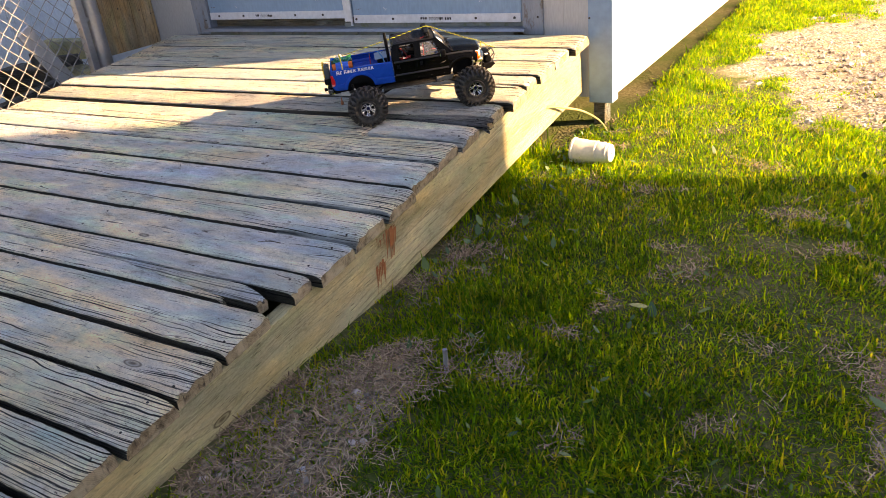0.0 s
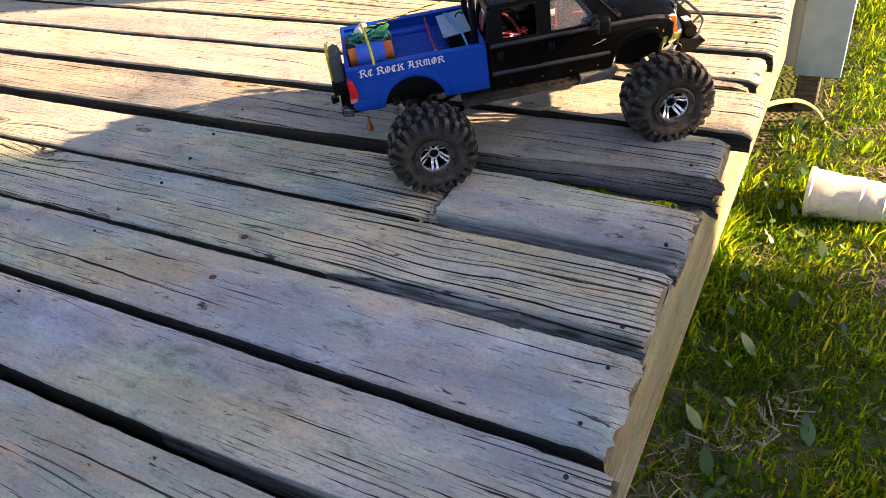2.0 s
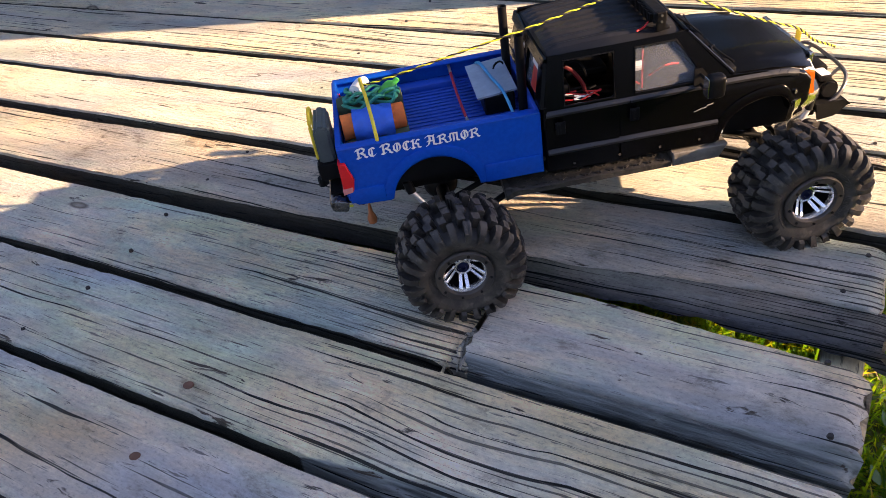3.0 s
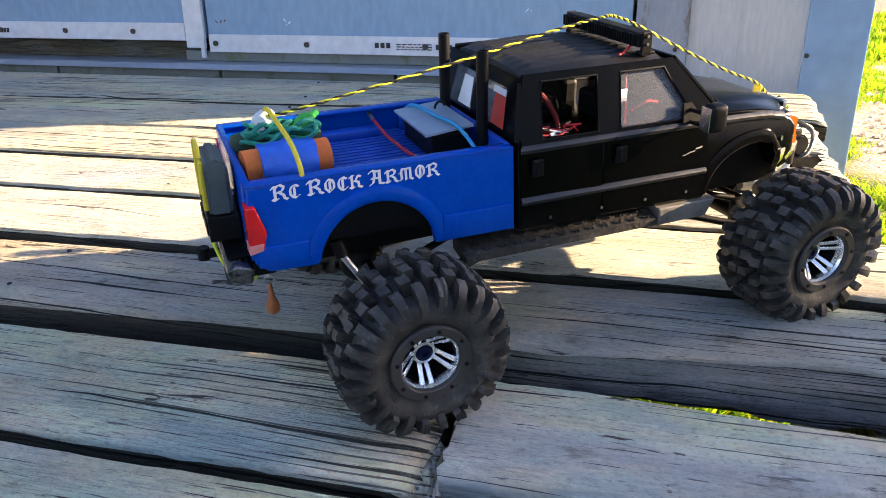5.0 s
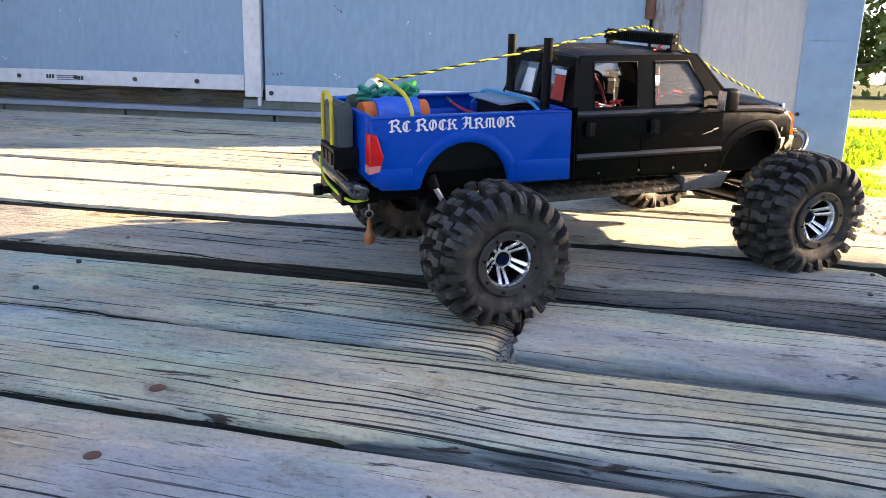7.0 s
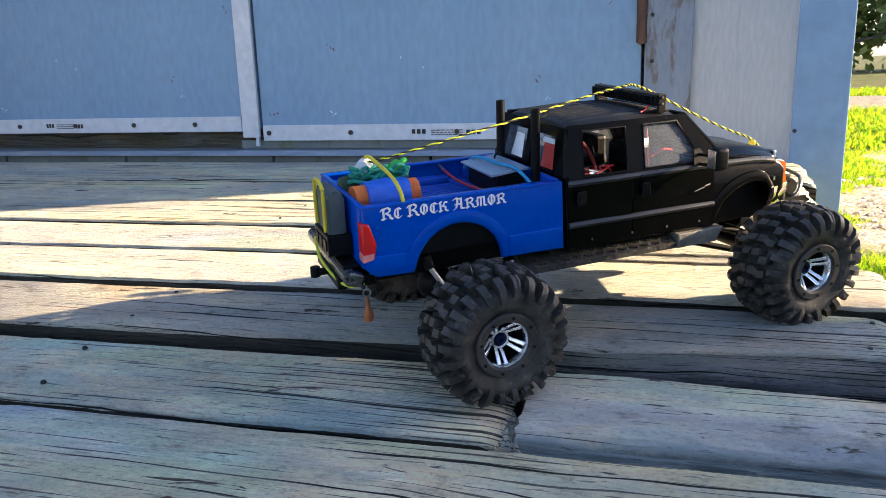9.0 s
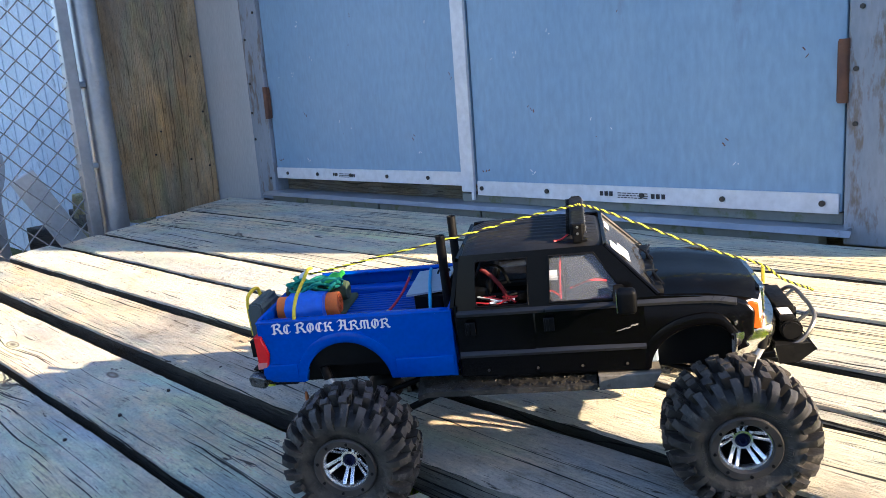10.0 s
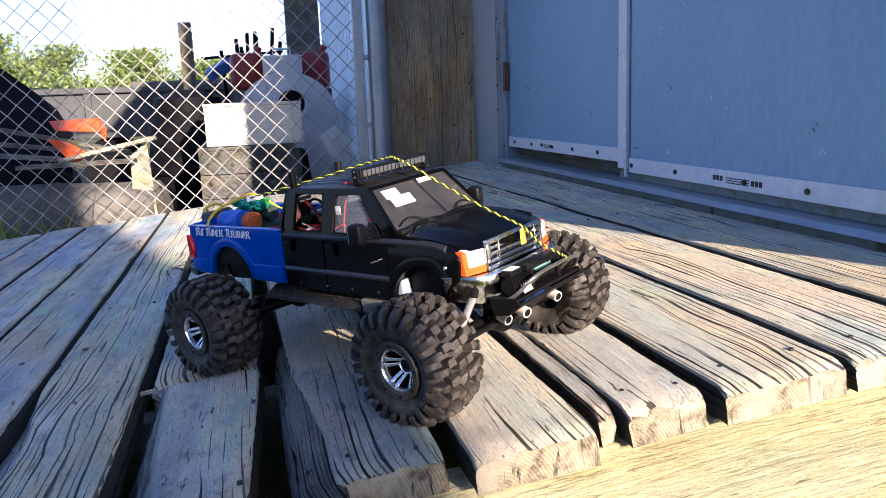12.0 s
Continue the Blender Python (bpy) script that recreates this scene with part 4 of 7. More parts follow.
def flare(name, cx, cz, r, a0, a1, side, material, wide=1.0):
    """A swelling lip round a wheel opening, fading into the panel."""
    bm = bmesh.new()
    rings = []
    for k in range(31):
        u = k / 30
        a = radians(a0 + (a1 - a0) * u)
        f = min(1.0, 6 * u + 0.25, 6 * (1 - u) + 0.25)
        rings.append([bm.verts.new((cx + (r * wide + dr) * math.cos(a), side * (HALF + dy * (f if dy > 0 else 1) - 0.0012 * max(0.0, math.sin(a)) ** 2), cz + (r + dr) * math.sin(a))) for dr, dy in ((0.0002, -0.005), (0.0, 0.0010), (0.0008, 0.0017), (0.0035, 0.0021), (0.0075, 0.0016), (0.0110, 0.0004), (0.0118, -0.002))])
    for a, b in zip(rings, rings[1:]):
        for k in range(6):
            bm.faces.new((a[k], a[k + 1], b[k + 1], b[k]))
    part(name, bm, material, truck, "", True)


# cab and nose below the windows
bm = bmesh.new()
prism(bm, [(-0.074, 0.101), (0.1095, 0.0985)] + arc(0.1605, 0.1005, 0.0420, 178, 20, 20, 1.2)[1:] + [(0.212, 0.120), (0.222, 0.131), (0.2240, 0.154), (0.2170, 0.162), (0.195, 0.1665), (0.15, 0.1705), (0.118, 0.1725), (-0.074, 0.1712)], -HALF, HALF)
bevel_rim(bm, 0.0045, HALF)
part("cab_body", bm, BLACK, truck, "dusty black cab with scratches", True)
for side in (-1, 1):
    flare("wheel_arch", 0.1605, 0.1005, 0.0420, 178, 22, side, BLACK, 1.2)
    for x0, x1 in ((-0.0715, 0.0025), (0.0045, 0.1065)):
        bm = bmesh.new()
        prism(bm, [(x0, 0.104), (x1 - (0.003 if x1 > 0.05 else 0), 0.1015), (x1, 0.122), (x1, 0.169), (x0, 0.169)], side * (HALF - 0.001), side * (HALF + 0.0011))
        d = part("door", bm, BLACK, truck, "", True)
        bm = bmesh.new()
        box(bm, x0 + 0.008, x0 + 0.018, side * (HALF + 0.0008), side * (HALF + 0.0032), 0.146, 0.160, 0.001)
        box(bm, x0 + 0.010, x0 + 0.013, side * (HALF + 0.002), side * (HALF + 0.0042), 0.147, 0.159, 0.0008)
        part("handle", bm, BLACKM, d, "black door handle")
    for x0, x1, z, dz in ((-0.0715, 0.1065, 0.1250, 0.0), (-0.0715, 0.2080, 0.1665, -0.0035)):
        bm = bmesh.new()
        rings = []
        for k in range(25):
            u = k / 24
            x = x0 + (x1 - x0) * u
            zz = z + dz * max(0.0, (x - 0.11) / 0.1) ** 2
            rings.append([bm.verts.new((x, side * (HALF + dy), zz + h)) for dy, h in ((-0.001, 0.0038), (0.0007, 0.0030), (0.0026, 0.0004), (0.0020, -0.0022), (-0.001, -0.0030))])
        for p, q in zip(rings, rings[1:]):
            for i in range(5):
                bm.faces.new((p[i], p[(i + 1) % 5], q[(i + 1) % 5], q[i]))
        bm.faces.new(rings[0])
        bm.faces.new(rings[-1][::-1])
        part("side_crease", bm, CREASE, truck, "", True)
    for x in (-0.045, 0.003, 0.046, 0.088):
        bm = bmesh.new()
        rod(bm, (x, side * (HALF + 0.0005), 0.1085), (x, side * (HALF + 0.0018), 0.1085), 0.0014, 8)
        part("body_screw", bm, RING, truck)
# a scrape in the paint of the front doors
rng = random.Random(44)
bm = bmesh.new()
for k in range(9):
    x, z = 0.080 + k * 0.0022, 0.1415 + k * 0.0007 + rng.uniform(-0.001, 0.001)
    slab(bm, [(x, -HALF * 0.985 - 0.0016, z), (x + rng.uniform(0.002, 0.005), -HALF * 0.985 - 0.0016, z + rng.uniform(0, 0.001)), (x + 0.003, -HALF * 0.983 - 0.0016, z + 0.0014), (x + 0.0004, -HALF * 0.983 - 0.0016, z + rng.uniform(0.0006, 0.0016))], 0.0003)
part("paint_scrape", bm, flat("scraped bare plastic", (0.20, 0.19, 0.17), 0.5), truck, "pale scrape in the black paint")
# hood
bm = bmesh.new()
rows = []
for x, zc, ze, w in ((0.112, 0.1770, 0.1725, 0.081), (0.135, 0.1780, 0.1725, 0.081), (0.165, 0.1755, 0.1700, 0.079), (0.198, 0.1710, 0.1665, 0.076), (0.218, 0.1675, 0.1630, 0.073), (0.2255, 0.1620, 0.1595, 0.071)):
    rows.append([bm.verts.new((x, w * t, ze + (zc - ze) * (1 - abs(t) ** 3) + (0.0016 if 0.4 < abs(t) < 0.75 else 0))) for t in (-1, -0.8, -0.72, -0.5, -0.42, -0.2, 0, 0.2, 0.42, 0.5, 0.72, 0.8, 1)])
for a, b in zip(rows, rows[1:]):
    for k in range(12):
        bm.faces.new((a[k], a[k + 1], b[k + 1], b[k]))
ex = bmesh.ops.extrude_face_region(bm, geom=list(bm.faces))
bmesh.ops.translate(bm, verts=[e for e in ex["geom"] if isinstance(e, bmesh.types.BMVert)], vec=(0, 0, -0.006))
part("hood", bm, BLACK, truck, "", True)
bm = bmesh.new()
box(bm, 0.108, 0.126, -0.074, 0.074, 0.171, 0.1775, 0.001)
for s in (-1, 1):
    tube(bm, curve_points([(0.127, s * 0.065, 0.179), (0.121, s * 0.035, 0.181), (0.124, s * 0.005, 0.179)], 8), 0.0011, 5)
    tube(bm, curve_points([(0.126, s * 0.02, 0.178), (0.112, s * 0.045, 0.186), (0.118, s * 0.068, 0.181)], 8), 0.0009, 5)
part("wiper", bm, BLACKM, truck, "black cowl and wipers", True)

# greenhouse
BELT, ROOF, WB, WT = 0.1700, 0.2222, 0.0795, 0.0665


def side_pt(x, t, side, off=0.0):
    return Vector((x, side * (WB + (WT - WB) * t - off), BELT + (ROOF - BELT) * t))


def xa(t):                                  # the windscreen post leans back
    return 0.121 - 0.048 * t


def xr(t):                                  # the cab's back
    return -0.073 + 0.009 * t


for side in (-1, 1):
    bm = bmesh.new()
    ts = (0.0, 0.05, 0.88, 1.0)
    cols = [lambda t: xr(t), lambda t: -0.052 + 0.003 * t, lambda t: -0.001 + 0.002 * t, lambda t: 0.0195 + 0.003 * t, lambda t: xa(t) - 0.015 if t > 0.3 else 0.093 - 0.012 * t, lambda t: xa(t)]
    g = [[bm.verts.new(side_pt(c(t), t, side)) for c in cols] for t in ts]
    for j in range(3):
        for i in range(5):
            if not (j == 1 and i in (1, 3)):
                bm.faces.new((g[j][i], g[j][i + 1], g[j + 1][i + 1], g[j + 1][i]))
    for i in (1, 3):
        q = [g[1][i].co, g[1][i + 1].co, g[2][i + 1].co, g[2][i].co]
        for k in range(4):
            c, a, b = q[k], q[k - 1], q[(k + 1) % 4]
            a, b = (a - c).normalized() * 0.0055, (b - c).normalized() * 0.0055
            ctr = c + a + b
            bow = [ctr - a * math.cos(w) - b * math.sin(w) for w in [j * math.pi / 10 for j in range(6)]]
            bm.faces.new([bm.verts.new(p) for p in [c] + bow[::-1]])
    bmesh.ops.recalc_face_normals(bm, faces=bm.faces)
    for f in bm.faces:
        if f.normal.y * side < 0:
            f.normal_flip()
    bmesh.ops.solidify(bm, geom=list(bm.faces), thickness=0.0035)
    part("window_frame", bm, BLACK, truck, "", True)
    for i, nm in ((1, "rear"), (3, "front")):
        bm = bmesh.new()
        q = [side_pt(cols[i](0.05), 0.05, side, -0.0002), side_pt(cols[i + 1](0.05), 0.05, side, -0.0002), side_pt(cols[i + 1](0.88), 0.88, side, -0.0002), side_pt(cols[i](0.88), 0.88, side, -0.0002)]
        c = sum(q, Vector()) / 4
        tube(bm, [c + (p - c) * 1.0 for p in q], 0.0011, 5, True)
        part("window_gasket", bm, BLACKM, truck)
        if nm == "front" or side > 0:
            bm = bmesh.new()
            slab(bm, [p + Vector((0, -side * 0.0025, 0)) for p in q], 0.0006)
            w = part("side_window", bm, TINT, truck, "smoky clear side window")
            w.visible_shadow = False
# roof with long ribs
bm = bmesh.new()
rows = []
for x, z, w in ((-0.066, 0.217, 0.0635), (-0.0625, 0.2230, 0.065), (-0.05, 0.2255, 0.066), (0.0, 0.2275, 0.0665), (0.05, 0.2262, 0.066), (0.070, 0.2232, 0.065), (0.0765, 0.2195, 0.064)):
    ring = []
    for k in range(45):
        t = -1 + 2 * k / 44
        rib = 0.0013 * (1 if k % 4 in (1, 2) else 0) if abs(t) < 0.9 and -0.06 < x < 0.066 else 0.0
        ring.append(bm.verts.new((x, w * t, z - 0.0055 * abs(t) ** 4 + rib)))
    rows.append(ring)
for a, b in zip(rows, rows[1:]):
    for k in range(44):
        bm.faces.new((a[k], a[k + 1], b[k + 1], b[k]))
ex = bmesh.ops.extrude_face_region(bm, geom=list(bm.faces))
bmesh.ops.translate(bm, verts=[e for e in ex["geom"] if isinstance(e, bmesh.types.BMVert)], vec=(0, 0, -0.005))
part("roof", bm, ROOFBLK, truck, "dull black ribbed roof")
# windscreen and back window
bm = bmesh.new()
slab(bm, [(0.119, -0.0755, 0.1745), (0.119, 0.0755, 0.1745), (0.0755, 0.0635, 0.2200), (0.0755, -0.0635, 0.2200)], 0.0008)
w = part("windscreen", bm, SHIELD, truck, "dusty windscreen")
w.visible_shadow = False
bm = bmesh.new()
for a, b in (((0.1205, -0.077, 0.1735), (0.0755, -0.0648, 0.2208)), ((0.1205, 0.077, 0.1735), (0.0755, 0.0648, 0.2208)), ((0.0755, -0.0648, 0.2208), (0.0755, 0.0648, 0.2208)), ((0.1205, -0.077, 0.1735), (0.1205, 0.077, 0.1735))):
    rod(bm, a, b, 0.0024, 8)
part("windscreen_frame", bm, BLACK, truck, "", True)
bm = bmesh.new()
for y0, y1, t0, t1 in ((-0.054, -0.030, 0.70, 0.90), (-0.050, -0.016, 0.50, 0.72), (0.010, 0.034, 0.86, 0.96)):
    q = [(0.1205 - 0.0435 * t, y, 0.1752 + 0.0455 * t) for t, y in ((t1, y0), (t1, y1), (t0, y1), (t0, y0))]
    slab(bm, q, 0.0002)
part("windscreen_sticker", bm, WHITE, truck, "white paper stickers inside the glass")
bm = bmesh.new()
box(bm, -0.074, -0.070, -0.081, 0.081, 0.150, 0.176, 0.001)
for s in (-1, 1):
    slab(bm, [(-0.0735, s * 0.081, 0.174), (-0.0735, s * 0.060, 0.174), (-0.065, s * 0.052, 0.216), (-0.065, s * 0.0675, 0.216)], 0.004)
    slab(bm, [(-0.0735, s * 0.006, 0.174), (-0.0735, -s * 0.006, 0.174), (-0.065, -s * 0.006, 0.216), (-0.065, s * 0.006, 0.216)], 0.003)
slab(bm, [(-0.067, -0.067, 0.209), (-0.067, 0.067, 0.209), (-0.064, 0.066, 0.219), (-0.064, -0.066, 0.219)], 0.004)
part("cab_back", bm, BLACK, truck)
bm = bmesh.new()
slab(bm, [(-0.0728, -0.060, 0.175), (-0.0728, -0.008, 0.175), (-0.0658, -0.008, 0.209), (-0.0658, -0.054, 0.209)], 0.0005)
slab(bm, [(-0.0728, 0.008, 0.175), (-0.0728, 0.060, 0.175), (-0.0658, 0.054, 0.209), (-0.0658, 0.008, 0.209)], 0.0005)
w = part("back_window", bm, TINT, truck)
w.visible_shadow = False
bm = bmesh.new()
slab(bm, [(-0.0738, -0.055, 0.177), (-0.0738, -0.030, 0.177), (-0.0688, -0.030, 0.201), (-0.0688, -0.053, 0.201)], 0.0003)
part("back_sticker", bm, flat("red sticker", (0.55, 0.05, 0.03), 0.5), truck, "red picture sticker, too small to read")
bm = bmesh.new()
slab(bm, [(-0.0738, 0.012, 0.178), (-0.0738, 0.038, 0.178), (-0.0688, 0.032, 0.203), (-0.0688, 0.014, 0.203)], 0.0003)
slab(bm, [(-0.0700, -0.054, 0.202), (-0.0700, -0.028, 0.202), (-0.0687, -0.028, 0.207), (-0.0687, -0.053, 0.207)], 0.0003)
part("back_sticker", bm, WHITE, truck, "white star-shaped sticker")
# inside of the cab
bm = bmesh.new()
box(bm, -0.060, -0.040, -0.06, 0.06, 0.150, 0.186, 0.004)
box(bm, 0.018, 0.034, -0.058, -0.012, 0.150, 0.192, 0.004)
box(bm, 0.018, 0.034, 0.012, 0.058, 0.150, 0.192, 0.004)
box(bm, 0.092, 0.112, -0.07, 0.07, 0.160, 0.1735, 0.003)
box(bm, -0.035, 0.010, -0.02, 0.03, 0.165, 0.178, 0.002)
tube(bm, [(0.083 + 0.004 * math.cos(a), 0.035 + 0.014 * math.cos(a), 0.178 + 0.013 * math.sin(a)) for a in [k * math.tau / 18 for k in range(18)]], 0.0013, 5, True)
part("interior", bm, BLACKM, truck, "dark seats and dashboard")
rng = random.Random(21)
for k in range(7):
    bm = bmesh.new()
    y0 = rng.uniform(-0.072, -0.050)
    c = [(rng.uniform(-0.055, -0.012), y0 + rng.uniform(-0.006, 0.01), 0.168 + rng.uniform(0.0, 0.010)) for j in range(5)]
    tube(bm, curve_points(c, 22), 0.0009, 5)
    part("wire", bm, (REDWIRE, REDWIRE, BLACKM, WHITE)[k % 4], truck)
for k, c in enumerate(([(0.03, -0.070, 0.172), (0.031, -0.066, 0.195), (0.033, -0.060, 0.213)], [(0.012, -0.07, 0.174), (0.02, -0.06, 0.178), (0.03, -0.064, 0.173)], [(0.04, -0.062, 0.180), (0.06, -0.055, 0.184), (0.075, -0.05, 0.181)])):
    bm = bmesh.new()
    tube(bm, curve_points(c, 10), 0.0011, 5)
    part("wire", bm, REDWIRE, truck)
bm = bmesh.new()
tube(bm, curve_points([(-0.046, -0.058, 0.205), (-0.036, -0.056, 0.196), (-0.026, -0.054, 0.180), (-0.024, -0.054, 0.172)], 12), 0.0022, 8)
part("battery_strap", bm, flat("dull red strap", (0.16, 0.010, 0.012), 0.6), truck, "dull red strap inside the cab", True)
bm = bmesh.new()
tube(bm, curve_points([(-0.055, -0.050, 0.186), (-0.044, -0.050, 0.204), (-0.028, -0.048, 0.202), (-0.020, -0.046, 0.184)], 16), 0.0015, 6)
part("roll_bar", bm, BLACKM, truck, "", True)
bm = bmesh.new()
box(bm, 0.020, 0.029, -0.0705, -0.0698, 0.192, 0.202)
part("tag", bm, WHITE, truck)

# blue bed
BED = [(-0.281, 0.114), (-0.272, 0.106), (-0.2385, 0.1045)] + arc(-0.1895, 0.1010, 0.0455, 174, 4, 20) + [(-0.0765, 0.1035), (-0.0765, 0.1705), (-0.281, 0.1705)]
for side in (-1, 1):
    bm = bmesh.new()
    prism(bm, BED, side * (HALF - 0.006), side * HALF)
    bevel_rim(bm, 0.0018, HALF)
    part("bed_side", bm, BLUE, truck, "glossy blue bed side", True)
    flare("wheel_arch", -0.1895, 0.1010, 0.0455, 170, 6, side, BLUE)
    for x0, x1, z0 in ((-0.1385, -0.0785, 0.1050), (-0.279, -0.2420, 0.110)):
        bm = bmesh.new()
        box(bm, x0, x1, side * (HALF - 0.002), side * (HALF + 0.0016), z0, 0.1265, 0.0016)
        part("lower_panel", bm, BLUE, truck, "", True)
    bm = bmesh.new()
    box(bm, -0.2815, -0.0775, side * (HALF - 0.012), side * (HALF + 0.0006), 0.1695, 0.1718, 0.0010)
    part("bed_rail", bm, BLUE, truck, "", True)
    bm = bmesh.new()
    box(bm, -0.236, -0.142, side * 0.056, side * 0.0740, 0.1470, 0.1570, 0.003)
    box(bm, -0.120, -0.105, side * 0.066, side * 0.0762, 0.1470, 0.163, 0.003)
    part("wheel_box", bm, BEDBLUE, truck, "", True)
bm = bmesh.new()
box(bm, -0.2825, -0.2765, -0.0775, 0.0775, 0.113, 0.1725, 0.0015)
part("tailgate", bm, BLUE, truck, "", True)
bm = bmesh.new()
box(bm, -0.0815, -0.0765, -0.0775, 0.0775, 0.113, 0.1725, 0.0012)
part("bed_front", bm, BEDBLUE, truck)
bm = bmesh.new()
box(bm, -0.277, -0.081, -0.0775, 0.0775, 0.1440, 0.1480)
part("bed_floor", bm, BEDBLUE, truck, "blue ribbed bed floor")
bm = bmesh.new()
for k in range(19):
    y = -0.0685 + k * 0.0076
    box(bm, -0.276, -0.082, y, y + 0.0040, 0.1479, 0.1497, 0.0005, seg=1)
part("bed_rib", bm, BEDBLUE, truck)
# white lettering on both bed sides
GLYPH = {
    "R": (0.86, [[(.20, .04), (.20, .90)], [(.03, .78), (.14, .93), (.32, .84)], [(.22, .90), (.50, 1.0), (.70, .84), (.62, .60), (.30, .50)], [(.42, .52), (.66, .30), (.70, .10), (.86, .0)], [(.05, .08), (.18, .0), (.34, .08)]]),
    "C": (0.72, [[(.64, .84), (.46, .98), (.22, .88), (.12, .60), (.12, .30), (.26, .08), (.46, .0), (.66, .16)], [(.38, .84), (.38, .16)]]),
    "O": (0.78, [[(.32, .98), (.12, .72), (.12, .30), (.36, .0)], [(.32, .98), (.56, .90), (.67, .62), (.64, .26), (.36, .0)], [(.40, .82), (.40, .20)]]),
    "K": (0.86, [[(.20, .02), (.20, 1.0)], [(.03, .84), (.32, .96)], [(.22, .50), (.46, .62), (.60, .95), (.78, .86)], [(.40, .56), (.63, .44), (.63, .12), (.84, .02)], [(.06, .08), (.20, .0), (.34, .08)]]),
    "A": (0.88, [[(.06, .02), (.22, .12), (.34, .50), (.34, .90)], [(.04, .86), (.20, 1.0), (.42, .92), (.66, .92)], [(.63, .96), (.63, .10), (.86, .02)], [(.16, .46), (.62, .46)]]),
    "M": (1.02, [[(.08, .04), (.22, .10), (.18, .55), (.24, .92)], [(.22, .92), (.50, .88), (.50, .04)], [(.50, .90), (.80, .90), (.80, .10), (.98, .02)], [(.05, .60), (.20, .72)]]),
}


def hull(pts):
    """The convex outline of points in a plane."""
    pts = sorted(set((round(x, 7), round(y, 7)) for x, y in pts))
    out = []
    for seq in (pts, pts[::-1]):
        chain = []
        for p in seq:
            while len(chain) > 1 and (chain[-1][0] - chain[-2][0]) * (p[1] - chain[-2][1]) - (chain[-1][1] - chain[-2][1]) * (p[0] - chain[-2][0]) <= 1e-10:
                chain.pop()
            chain.append(p)
        out += chain[:-1]
    return out


def lettering_mesh(text, width, height):
    """Letters written with a broad pen held at a slant; the first of each word is taller."""
    bm, x, first, n = bmesh.new(), 0.0, True, 0
    c, s = math.cos(radians(38)), math.sin(radians(38))
    nib = [(u * 0.085 * c - v * 0.022 * s, u * 0.085 * s + v * 0.022 * c) for u in (-1, 1) for v in (-1, 1)]
    for ch in text:
        if ch == " ":
            x, first = x + 0.34, True
            continue
        k = 1.0 if first else 0.88
        w, strokes = GLYPH[ch]
        for line in strokes:
            for a, b in zip(line, line[1:]):
                out = hull([(x + (p[0] + q[0]) * k, (p[1] + q[1]) * k) for p in (a, b) for q in nib])
                top = 0.0003 + 0.000004 * (n % 23)
                lo, hi = [bm.verts.new((px, py, 0.0)) for px, py in out], [bm.verts.new((px, py, top)) for px, py in out]
                bm.faces.new(hi)
                for i in range(len(out)):
                    bm.faces.new((lo[i], lo[(i + 1) % len(out)], hi[(i + 1) % len(out)], hi[i]))
                n += 1
        x, first = x + (w + 0.06) * k, False
    xs, ys = [v.co.x for v in bm.verts], [v.co.y for v in bm.verts]
    for v in bm.verts:
        v.co.x, v.co.y = (v.co.x - min(xs)) * width / (max(xs) - min(xs)), (v.co.y - min(ys)) * height / (max(ys) - min(ys))
    me = bpy.data.meshes.new("lettering")
    bm.to_mesh(me)
    bm.free()
    me.materials.append(WHITE)
    return me


word = lettering_mesh("RC ROCK ARMOR", 0.126, 0.0122)
for side in (-1, 1):
    ob = new("lettering", word)
    ob.parent = truck
    ob.matrix_basis = BODY["m"] @ pose(-0.2645 if side < 0 else -0.1385, side * (HALF * 0.9635 + 0.0003), 0.1580, 83.7, 0, 0 if side < 0 else 180)
    tagged(ob, "white blackletter lettering")
# lamps at the tail
for side in (-1, 1):
    bm = bmesh.new()
    prism(bm, [(-0.2835, 0.122), (-0.2735, 0.124), (-0.2705, 0.138), (-0.2765, 0.157), (-0.2835, 0.158)], side * (HALF - 0.012), side * (HALF + 0.0016))
    bevel_rim(bm, 0.0012, HALF + 0.0016)
    lamp = part("tail_lamp", bm, REDLENS, truck, "red tail lamp", True)
    bm = bmesh.new()
    prism(bm, [(-0.2842, 0.1225), (-0.2745, 0.1245), (-0.2735, 0.130), (-0.2842, 0.1295)], side * (HALF - 0.011), side * (HALF + 0.002))
    part("reverse_lamp", bm, flat("pink lens", (0.62, 0.22, 0.2), 0.25), lamp)
bm = bmesh.new()
prism(bm, [(-0.300, 0.100), (-0.284, 0.096), (-0.281, 0.109), (-0.296, 0.1145), (-0.302, 0.110)], -0.080, 0.080)
bevel_rim(bm, 0.003, 0.080)
part("rear_bumper", bm, surface("scuffed grey chrome", (0.20, 0.20, 0.20), (0.12, 0.12, 0.12), 0.22, 0.85, grain=200, broad=40, stain=(0.03, 0.03, 0.028), stain_at=0.56), truck, "scuffed grey rear bumper", True)
bm = bmesh.new()
box(bm, -0.299, -0.283, -0.068, 0.068, 0.1140, 0.1155)
box(bm, -0.300, -0.262, -0.045, 0.045, 0.084, 0.097, 0.002)
rod(bm, (-0.310, 0.0, 0.090), (-0.295, 0.0, 0.090), 0.004, 10)
rod(bm, (-0.312, 0.0, 0.086), (-0.312, 0.0, 0.096), 0.005, 10)
part("tow_hitch", bm, BLACKM, truck)
# can on the tailgate
bm = bmesh.new()
